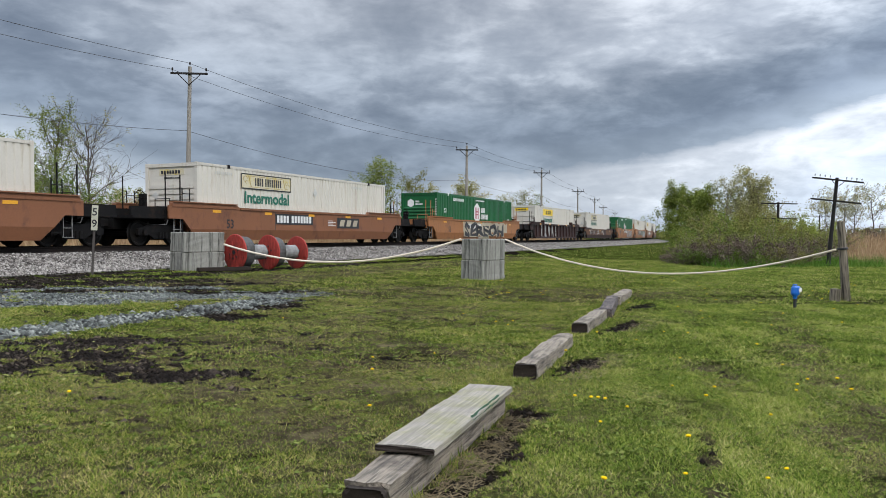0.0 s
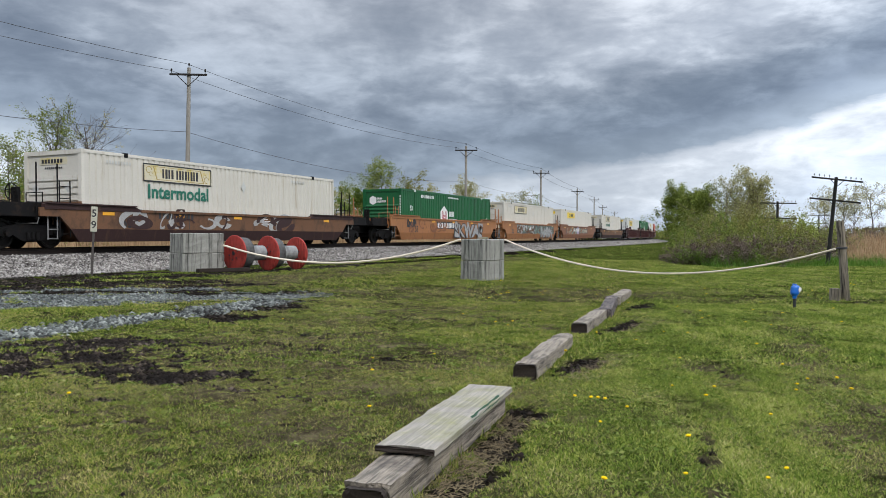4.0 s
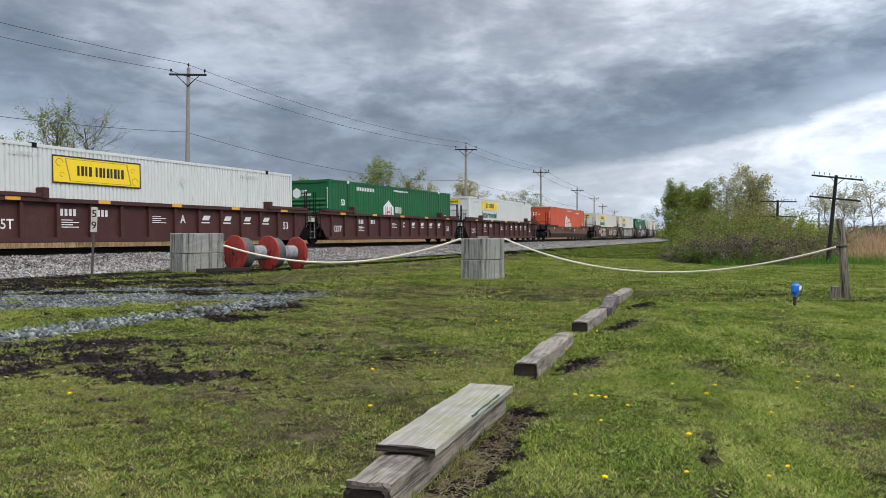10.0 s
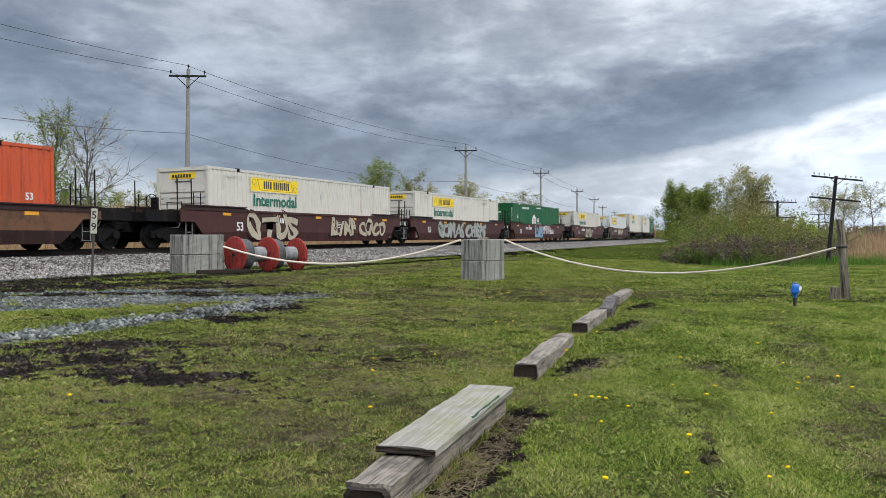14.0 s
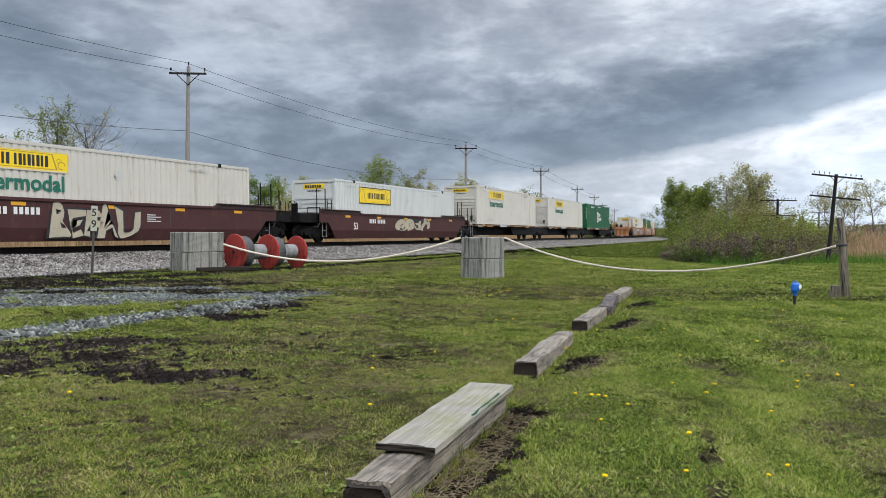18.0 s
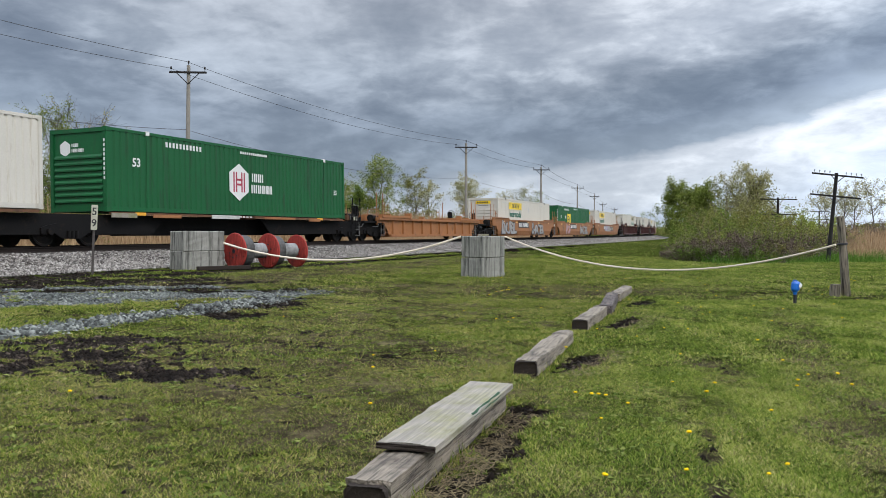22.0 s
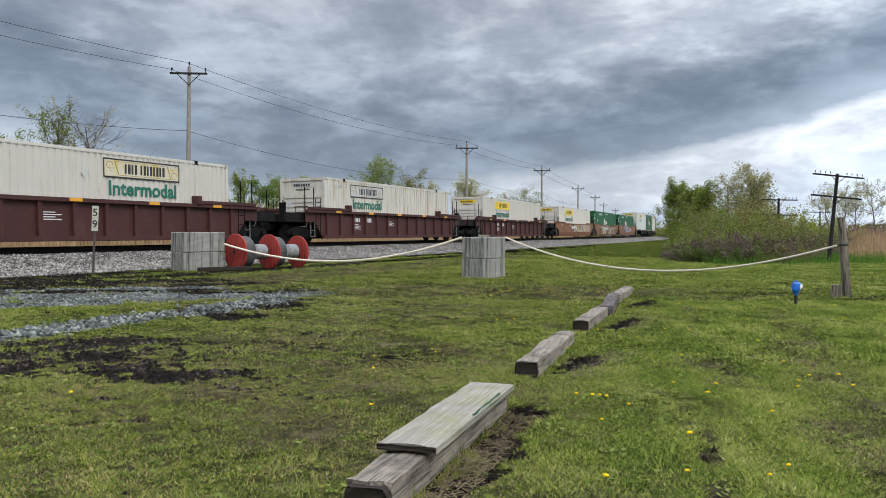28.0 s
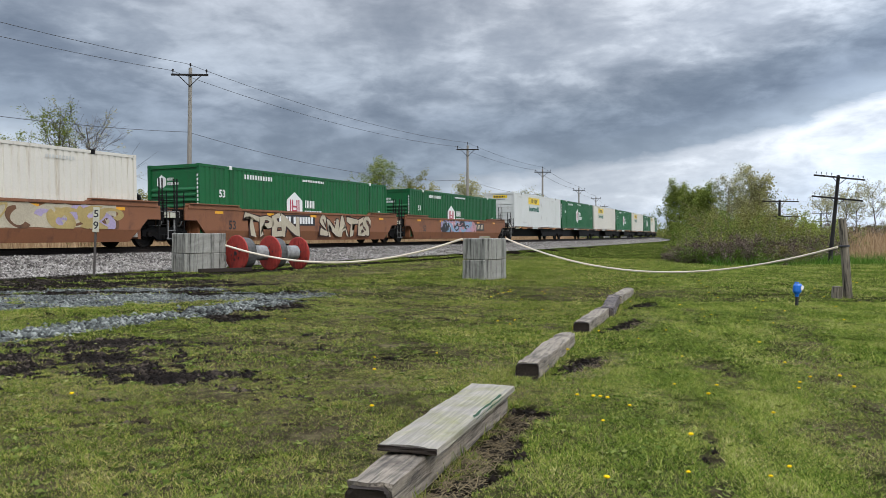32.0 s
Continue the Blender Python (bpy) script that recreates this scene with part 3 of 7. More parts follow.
def ground_top(x, y, soil=None):
    """Height of the turf itself: the lie of the land, hummocks, and hollows in bare soil. Also the distance from the train."""
    z, q = height_at(x, y)
    near = np.clip((70 - y) / 30, 0, 1) * np.clip((40 - np.abs(x)) / 10, 0, 1)
    soil = patches(x, y)[0] if soil is None else soil
    return z + near * (0.011 * wave(x * 0.8, y * 0.8) + 0.008 * ragged(x * 0.45, y * 0.45) - 0.03 * soil), q


def graded(lo, hi, step, reach):
    """Lines closely set from lo to hi, then wider and wider out to reach on both sides."""
    inner = list(np.arange(lo, hi + step / 2, step))
    out, d = [], step
    v = hi
    while v < reach:
        d *= 1.16
        v += d
        out.append(v)
    back, d, v = [], step, lo
    while v > -reach:
        d *= 1.16
        v -= d
        back.append(v)
    return np.array(back[::-1] + inner + out)


def make_ground():
    xs, ys = graded(-12, 12, 0.10, 3200), graded(3.6, 24, 0.10, 3200)
    gx, gy = np.meshgrid(xs, ys)
    x, y = gx.ravel(), gy.ravel()
    soil, grit, dry = patches(x, y)
    z = ground_top(x, y, soil)[0]
    far = y > 110
    z[far] = [ground_z(p, q) for p, q in zip(x[far], y[far])]
    n, m = len(ys), len(xs)
    i = np.arange(n * m).reshape(n, m)
    f = np.stack([i[:-1, :-1], i[:-1, 1:], i[1:, 1:], i[1:, :-1]], -1).reshape(-1, 4)
    me = from_arrays("ground", np.stack([x, y, z], -1), f, "meadow_soil")
    for name, values in (("soil", soil), ("grit", grit), ("dry", dry)):
        me.attributes.new(name, "FLOAT", "POINT").data.foreach_set("value", values.astype(np.float32))
    me.polygons.foreach_set("use_smooth", np.ones(len(me.polygons), dtype=bool))
    thing("ground", "mown spring grass with bare soil and gravel patches", "ground", me=me, kind="structure")


make_ground()


def sweep(bm, profile, s0, s1, step):
    """A closed outline of (across, height) carried along the track."""
    rings = []
    s = s0
    while s <= s1:
        ring = []
        for off, h in profile:
            x, y, _ = along(s, off)
            ring.append(bm.verts.new((x, y, h)))
        rings.append(ring)
        s += step if -10 < s < 120 else step * 4
    n = len(profile)
    for a, b in zip(rings, rings[1:]):
        for i in range(n):
            bm.faces.new((a[i], a[(i + 1) % n], b[(i + 1) % n], b[i]))
    bm.faces.new(rings[0])
    bm.faces.new(rings[-1])
    bmesh.ops.recalc_face_normals(bm, faces=bm.faces)


def make_track():
    def bed(bm):
        sweep(bm, [(-4.6, 0.1), (-4.4, 0.27), (-3.2, 0.42), (-1.75, RAIL_Z - 0.19), (1.75, RAIL_Z - 0.17), (3.6, 0.3), (4.4, 0.1)], -60, 900, 1.0)
        for v in bm.verts:
            v.co.z += 0.04 * noise.noise((v.co.x * 1.3, v.co.y * 1.3, 0.5))
    thing("ballast_bed", "grey crushed stone ballast bank under the railway", "ballast", me=mesh_of("ballast_bed", "ballast_stone", bed), kind="structure")
    for side, off in ((0, -0.76), (1, 0.76)):
        def rail(bm):
            z = RAIL_Z + 0.012 * side
            sweep(bm, [(off - 0.07, z - 0.17), (off + 0.07, z - 0.17), (off + 0.07, z - 0.155), (off + 0.012, z - 0.13), (off + 0.012, z - 0.045), (off + 0.036, z - 0.035),
                       (off + 0.036, z), (off - 0.036, z), (off - 0.036, z - 0.035), (off - 0.012, z - 0.045), (off - 0.012, z - 0.13), (off - 0.07, z - 0.155)], -60, 900, 1.0)
        thing("rail", "rusty steel railway rail on wooden ties", "rail", "rails of the track", me=mesh_of(f"rail {side}", "rail_steel", rail), kind="structure")
    tie = mesh_of("tie", "rotten_wood", lambda bm: box(bm, -0.115, 0.115, -1.3, 1.3, -0.34, -0.172))
    bed = bpy.data.objects["ballast_bed"]
    for k in range(285):
        x, y, a = along(4 + k * 0.55)
        part("tie", tie, bed, at=Matrix.Translation((x, y, RAIL_Z)) @ Matrix.Rotation(a, 4, "Z"))
    # loose stones on the shoulder nearest the meadow
    rng = np.random.default_rng(5)
    n = 62000
    s = 12 + 160 * rng.random(n) ** 1.9
    off = -1.6 - 2.9 * rng.random(n) ** 0.9
    pts = np.array([along(a, b)[:2] for a, b in zip(s, off)])
    h = np.interp(off, [-4.6, -4.4, -3.2, -1.75, -1.0], [0.25, 0.28, 0.42, RAIL_Z - 0.19, RAIL_Z - 0.17])
    stones("ballast_stones", "loose grey crushed stones on the ballast shoulder", "gravel", pts[:, 0], pts[:, 1], h + 0.01, 0.028, 0.064, "ballast_loose", rng)


OCTA = np.array([(1, 0, 0), (0, 1, 0), (-1, 0, 0), (0, -1, 0), (0, 0, 1), (0, 0, -1)], dtype=float)
OCTA_F = np.array([(0, 1, 4), (1, 2, 4), (2, 3, 4), (3, 0, 4), (1, 0, 5), (2, 1, 5), (3, 2, 5), (0, 3, 5)])


def stones(name, label, category, x, y, z, small, large, material, rng):
    n = len(x)
    size = small + (large - small) * rng.random(n) ** 2
    shape = OCTA[None] * (0.7 + 0.6 * rng.random((n, 6, 1))) * np.stack([np.ones(n), 0.7 + 0.3 * rng.random(n), 0.5 + 0.3 * rng.random(n)], -1)[:, None]
    a = rng.random(n) * 6.283
    c, sn = np.cos(a)[:, None], np.sin(a)[:, None]
    v = np.stack([shape[..., 0] * c - shape[..., 1] * sn, shape[..., 0] * sn + shape[..., 1] * c, shape[..., 2]], -1) * size[:, None, None]
    v += np.stack([x, y, z], -1)[:, None]
    f = (OCTA_F[None] + 6 * np.arange(n)[:, None, None]).reshape(-1, 3)
    thing(name, label, category, me=from_arrays(name, v.reshape(-1, 3), f, material), kind="stuff")


make_track()


# ================= railway cars =================
LONG = 16.15            # length of a container
TALL = 2.9


def wheel_mesh():
    def draw(bm):
        lathe(bm, [(0.06, -0.075), (0.14, -0.085), (0.17, -0.03), (0.36, -0.02), (0.40, -0.07), (0.455, -0.068), (0.460, 0.03), (0.49, 0.045), (0.49, 0.066), (0.10, 0.066)], 22)
    return mesh_of("wheel", "wheel_steel", draw)


def truck(car, x):
    """Two-axle truck under a car: bolster with frames, springs and wheels."""
    def bolster(bm):
        box(bm, -0.22, 0.22, -1.05, 1.05, 0.42, 0.72)
        rod(bm, (0, 0, 0.72), (0, 0, 0.98), 0.2, n=12)
        for ax in (-0.9, 0.9):
            rod(bm, (ax, -0.8, 0.46), (ax, 0.8, 0.46), 0.085, n=8)
    def frame_side(bm):
        slab(bm, [(-1.2, 0.40), (-1.2, 0.60), (-0.95, 0.68), (-0.6, 0.74), (0.6, 0.74), (0.95, 0.68), (1.2, 0.60), (1.2, 0.40), (1.0, 0.36), (0.72, 0.44), (0.36, 0.24), (-0.36, 0.24), (-0.72, 0.44), (-1.0, 0.36)], -0.06, 0.06)
        for px in (-0.9, 0.9):
            rod(bm, (px, -0.16, 0.48), (px, 0, 0.48), 0.12, n=10)
        for px in (-0.16, 0, 0.16):
            rod(bm, (px, -0.1, 0.28), (px, -0.1, 0.5), 0.06, n=8)
    b = part("truck", mesh_of("truck_bolster", "black_steel", bolster), car, "black steel two-axle truck", at=(x, 0, 0))
    for y, turn in ((-1.02, 0), (1.02, 180)):
        part("side_frame", mesh_of("side_frame", "black_steel", frame_side), b, at=pose(0, y, 0, 0, 0, turn))
        for wx in (-0.9, 0.9):
            part("wheel", wheel_mesh(), b, at=pose(wx, y * 0.76, 0.465, 0, 0, turn))


def end_gear(car, x, out, paint, tall=1.0):
    """Ladder, brake stand, grab rails and hoses on one end platform; out is -1 or 1."""
    def ladder(bm):
        for dx in (0, 0.42):
            rod(bm, (dx, 0, 0.35), (dx, 0, 2.05 * tall), 0.022, n=6)
        for k in range(5):
            z = 0.45 + k * 0.36 * tall
            rod(bm, (0, 0, z), (0.42, 0, z), 0.016, n=6)
    def stand(bm):
        box(bm, -0.05, 0.05, -0.16, 0.16, 1.05, 2.0)
        rod(bm, (-0.06 * out, 0, 1.85), (0.1 * out, 0, 1.85), 0.03, n=6)
        box(bm, -0.14, 0.14, -0.22, 0.22, 1.05, 1.32)
    def brake(bm):
        lathe(bm, [(0.26, -0.015), (0.285, -0.015), (0.285, 0.015), (0.26, 0.015)], 18, "x", True)
        for k in range(3):
            a = k * math.pi / 3
            rod(bm, (0, 0.27 * math.cos(a), 0.27 * math.sin(a)), (0, -0.27 * math.cos(a), -0.27 * math.sin(a)), 0.012, n=5)
    def grab(bm):
        for y in (-1.25, -0.55):
            rod(bm, (0, y, 1.05), (0, y, 1.75), 0.018, n=6)
        rod(bm, (0, -1.25, 1.75), (0, -0.55, 1.75), 0.018, n=6)
        rod(bm, (0, -1.25, 1.4), (0, -0.55, 1.4), 0.018, n=6)
    def stanchion(bm):
        rod(bm, (0, 0, 0.9), (0, 0, 2.55 * tall), 0.026, n=6)
        box(bm, -0.05, 0.05, -0.04, 0.04, 0.9, 1.3)
    def box_tank(bm):
        rod(bm, (-0.35, 0, 0.78), (0.35, 0, 0.78), 0.2, n=12)
    def hose(bm):
        pts = [(0, -0.35, 0.9), (0.25 * out, -0.36, 0.55), (0.55 * out, -0.36, 0.5), (0.85 * out, -0.35, 0.75)]
        for a, b in zip(pts, pts[1:]):
            rod(bm, a, b, 0.03, n=6)
    def lever(bm):
        pipe(bm, [Vector(v) for v in ((0, -1.38, 0.95), (0, -1.3, 0.78), (0.12 * out, -0.7, 0.78), (0.3 * out, -0.2, 0.9))], 0.018, 5)
    def sill_step(bm):
        for dx in (0, 0.36):
            rod(bm, (dx, 0, 0.28), (dx, 0, 1.0), 0.02, n=5)
        for z in (0.3, 0.6):
            box(bm, 0, 0.36, -0.05, 0.05, z - 0.012, z + 0.012)
    def valve(bm):
        box(bm, -0.13, 0.13, -0.08, 0.08, 1.1, 1.38, 0.012)
        rod(bm, (0, 0, 1.38), (0, 0, 1.5), 0.03, n=6)
        rod(bm, (0.05, 0, 1.2), (0.05, 0, 0.75), 0.02, n=5)
    def hand_rail(bm):
        pipe(bm, [Vector(v) for v in ((0, 0, 1.1), (0, 0, 1.32), (0.7 * out, 0, 1.32), (0.7 * out, 0, 1.1))], 0.016, 5)
    part("uncoupling_lever", mesh_of(f"uncoupling_lever {out}", "spool_grey", lever), car, "grey bent uncoupling lever", at=(x + 1.0 * out, 0, 0))
    part("sill_step", mesh_of("sill_step", "spool_grey", sill_step), car, "worn grey sill step", at=(x + 0.45 * out - 0.18, -1.33, 0))
    part("valve_box", mesh_of("valve_box", "dull_brown_car", valve), car, "rusty valve box", at=(x + 0.1 * out, -0.9, 0))
    part("hand_rail", mesh_of(f"hand_rail {out}", "spool_grey", hand_rail), car, "bare steel hand rail", at=(x - 0.1 * out, -1.24, 0))
    part("placard", mesh_of("white_placard", "sign_white", lambda bm: box(bm, -0.14, 0.14, -0.01, 0.01, -0.1, 0.1)), car, "white placard", at=(x + 0.3 * out, -1.27, 1.18))
    part("ladder", mesh_of(f"ladder {paint} {tall}", paint, ladder), car, at=(x - 0.2, -1.36, 0))
    part("ladder", mesh_of(f"ladder {paint} {tall}", paint, ladder), car, at=(x - 0.2, 1.36, 0))
    part("brake_stand", mesh_of(f"brake_stand {out}", "black_steel", stand), car, at=(x + 0.25 * out, 0.5, 0))
    part("brake_wheel", mesh_of("brake_wheel", "black_steel", brake), car, at=(x + 0.42 * out, 0.5, 1.85))
    part("grab_rail", mesh_of(f"grab_rail {paint}", paint, grab), car, at=(x + 0.75 * out, 0, 0))
    for dx, y in ((0.15, -1.22), (0.95, -1.22), (0.55, 1.22)):
        part("stanchion", mesh_of(f"stanchion {paint} {tall}", paint, stanchion), car, at=(x + dx * out, y, 0))
    part("air_tank", mesh_of("air_tank", "black_steel", box_tank), car, at=(x + 0.5 * out, -0.75, 0.5))
    part("air_hose", mesh_of(f"air_hose {out}", "ink_black", hose), car, at=(x + 0.9 * out, 0, 0))


def car_end(car, half, out, paint, joint, reach):
    """End platform, bulkhead, truck and coupler of a well car; joint: articulated to its neighbour."""
    k = f"{paint} {half} {out} {joint} {reach}"
    def platform(bm):
        a, b = sorted((out * (half + 0.14), out * (reach - 0.35)))
        box(bm, a, b, -1.25, 1.25, 0.98, 1.1, 0.02)
        box(bm, a, b, -0.35, 0.35, 0.62, 0.98)
        for y in (-1.2, 1.08) if half > 7 else ():
            box(bm, a, b, y, y + 0.12, 1.1, 1.42)
    def bulkhead(bm):
        a, b = sorted((out * half, out * (half + 0.14)))
        box(bm, a, b, -1.3, 1.3, 0.3, 1.52)
        for y in (-0.9, -0.3, 0.3, 0.9):
            box(bm, *sorted((out * (half + 0.14), out * (half + 0.24))), y - 0.06, y + 0.06, 0.35, 1.45)
    def coupler(bm):
        a, b = sorted((out * (reach - 0.6), out * (reach + 0.02)))
        box(bm, a, b, -0.14, 0.14, 0.72, 0.98)
        box(bm, *sorted((out * (reach - 0.14), out * (reach + 0.1))), -0.19, 0.19, 0.68, 1.02, 0.04)
    part("end_platform", mesh_of(f"end_platform {k}", "black_steel", platform), car)
    part("bulkhead", mesh_of(f"bulkhead {k}", paint, bulkhead), car)
    if not joint:
        part("coupler", mesh_of(f"coupler {k}", "black_steel", coupler), car, "black steel coupler")
    if joint != "shared":
        truck(car, out * (reach if joint else half + 1.75))
    end_gear(car, out * (half + (1.2 if joint else 0.75)), out, paint if paint in ("orange_car",) else "black_steel", 1.0 if joint else 1.05)


def dirty(paint):
    """The grimier paint of the cars' stepped ends; also painted shade on dull brown lower sides."""
    return {"brown_car": "brown_car", "dull_brown_car": "dark_car", "maroon_car": "dark_car"}.get(paint, paint)


def smooth_side(car, half, paint, top=1.5, ends=(1.75, 1.75)):
    """Deep plate side with stepped top, sloped feet and a lower part that leans inward; ends: how far it runs past the well."""
    for y, (a, b) in ((0, ends), (180, ends[::-1])):
        l, r = half + a, half + b
        ka, kb = min(0.75, a - 0.35), min(0.75, b - 0.35)

        def plate(bm):
            slab(bm, [(-l, 1.0), (-l + ka, 1.0), (-l + ka + 0.4, 0.62), (r - kb - 0.4, 0.62), (r - kb, 1.0), (r, 1.0), (r, top), (-l, top)], -1.44, -1.36)

        def foot(bm):
            upper, low = [(-l + ka + 0.4, -1.44, 0.62), (r - kb - 0.4, -1.44, 0.62)], [(r - kb - 0.85, -1.33, 0.2), (-l + ka + 0.85, -1.33, 0.2)]
            f = [bm.verts.new(p) for p in upper + low]
            g = [bm.verts.new((p[0], p[1] + 0.08, p[2])) for p in upper + low]
            bm.faces.new(f)
            bm.faces.new(g[::-1])
            for i in range(4):
                bm.faces.new((f[i], g[i], g[(i + 1) % 4], f[(i + 1) % 4]))
            bmesh.ops.recalc_face_normals(bm, faces=bm.faces)

        def chord(bm):
            box(bm, -half + 2.5, half - 2.5, -1.49, -1.35, top - 0.06, top + 0.03)

        def cheek(bm, run):
            slab(bm, [(-run, top - 0.05), (-run, top + 0.10), (-run + 0.1, top + 0.13), (2.2, top + 0.13), (2.55, top), (2.55, top - 0.05)], -1.47, -1.3)
            box(bm, -run + 0.05, 2.25, -1.53, -1.25, top + 0.12, top + 0.16)

        def mirrored(bm, run):
            cheek(bm, run)
            bmesh.ops.scale(bm, vec=(-1, 1, 1), verts=bm.verts)
            bmesh.ops.reverse_faces(bm, faces=bm.faces)
        k = f"{half} {paint} {top} {a:.2f} {b:.2f}"
        p = part("side_plate", mesh_of(f"side_plate {k}", paint, plate), car, at=pose(0, 0, 0, 0, 0, y))
        # dull brown only: shade of the inward lean is put into a darker paint
        part("lower_side", mesh_of(f"lower_side {k}", dirty(paint) if paint == "dull_brown_car" else paint, foot), p)
        part("top_chord", mesh_of(f"top_chord {half} {paint} {top}", paint, chord), p)
        part("end_cheek", mesh_of(f"end_cheek {k}", dirty(paint), lambda bm: cheek(bm, a - 0.15)), p, at=(-half, 0, 0))
        part("end_cheek", mesh_of(f"end_cheek r {k}", dirty(paint), lambda bm: mirrored(bm, b - 0.15)), p, at=(half, 0, 0))
        seam = mesh_of(f"side_seam {top}", "drum_dark", lambda bm: box(bm, -0.012, 0.012, -1.4435, -1.4405, 0.64, top - 0.07))
        for q in (-3.0, 3.0):
            part("seam", seam, p, at=(q, 0, 0))


def ribbed_side(car, half, paint, top=1.55, ends=(1.85, 1.85)):
    """Side of recessed sheet between posts, with heavy chords above and below."""
    h = half + 0.35

    def sill(bm):
        box(bm, -h, h, -1.47, -1.30, 0.2, 0.36, 0.015)

    def post(bm):
        slab(bm, [(-0.065, 0.36), (0.065, 0.36), (0.065, top - 0.05), (-0.065, top - 0.05)], -1.47, -1.36)

    n = 13 if half > 7 else 10
    for y, (a, b) in ((0, ends), (180, ends[::-1])):
        l, r = half + a, half + b

        def sheet(bm):
            slab(bm, [(-l, 1.0), (-h - min(0.7, a - 0.45), 1.0), (-h, 0.28), (h, 0.28), (h + min(0.7, b - 0.45), 1.0), (r, 1.0), (r, top), (-l, top)], -1.36, -1.31)

        def chord(bm):
            box(bm, -l - 0.05, r + 0.05, -1.52, -1.30, top - 0.05, top + 0.09, 0.015)

        def cheek(bm, run):
            box(bm, -run, 1.9, -1.56, -1.26, top + 0.09, top + 0.22, 0.015)
            box(bm, 1.7, 1.95, -1.6, -1.22, top + 0.05, top + 0.4, 0.02)
        k = f"{half} {paint} {top} {a:.2f} {b:.2f}"
        p = part("side_sheet", mesh_of(f"side_sheet {k}", paint, sheet), car, at=pose(0, 0, 0, 0, 0, y))
        part("top_chord", mesh_of(f"rib_chord {k}", paint, chord), p)
        part("side_sill", mesh_of(f"rib_sill {half} {paint}", paint, sill), p)
        for q in range(n):
            part("post", mesh_of(f"rib_post {paint} {top}", paint, post), p, at=(-h + 0.35 + q * (2 * h - 0.7) / (n - 1), 0, 0))
        part("end_cheek", mesh_of(f"rib_cheek {k}", paint, lambda bm: cheek(bm, a)), p, at=(-half + 0.3, 0, 0))
        part("end_cheek", mesh_of(f"rib_cheek r {k}", paint, lambda bm: cheek(bm, b)), p, at=pose(half - 0.3, 0, 0) @ Matrix.Diagonal((-1, 1, 1, 1)))


def well_floor(car, half, paint):
    beam = mesh_of(f"cross_beam {paint}", paint, lambda bm: box(bm, -0.25, 0.25, -1.3, 1.3, 0.21, 0.34))
    for k in range(7):
        part("cross_beam", beam, car, at=(-half + 0.6 + k * (2 * half - 1.2) / 6, 0, 0))


def rect(bm, x0, x1, z0, z1, y=0.0, thick=0.004):
    box(bm, x0, x1, y - thick, y, z0, z1)


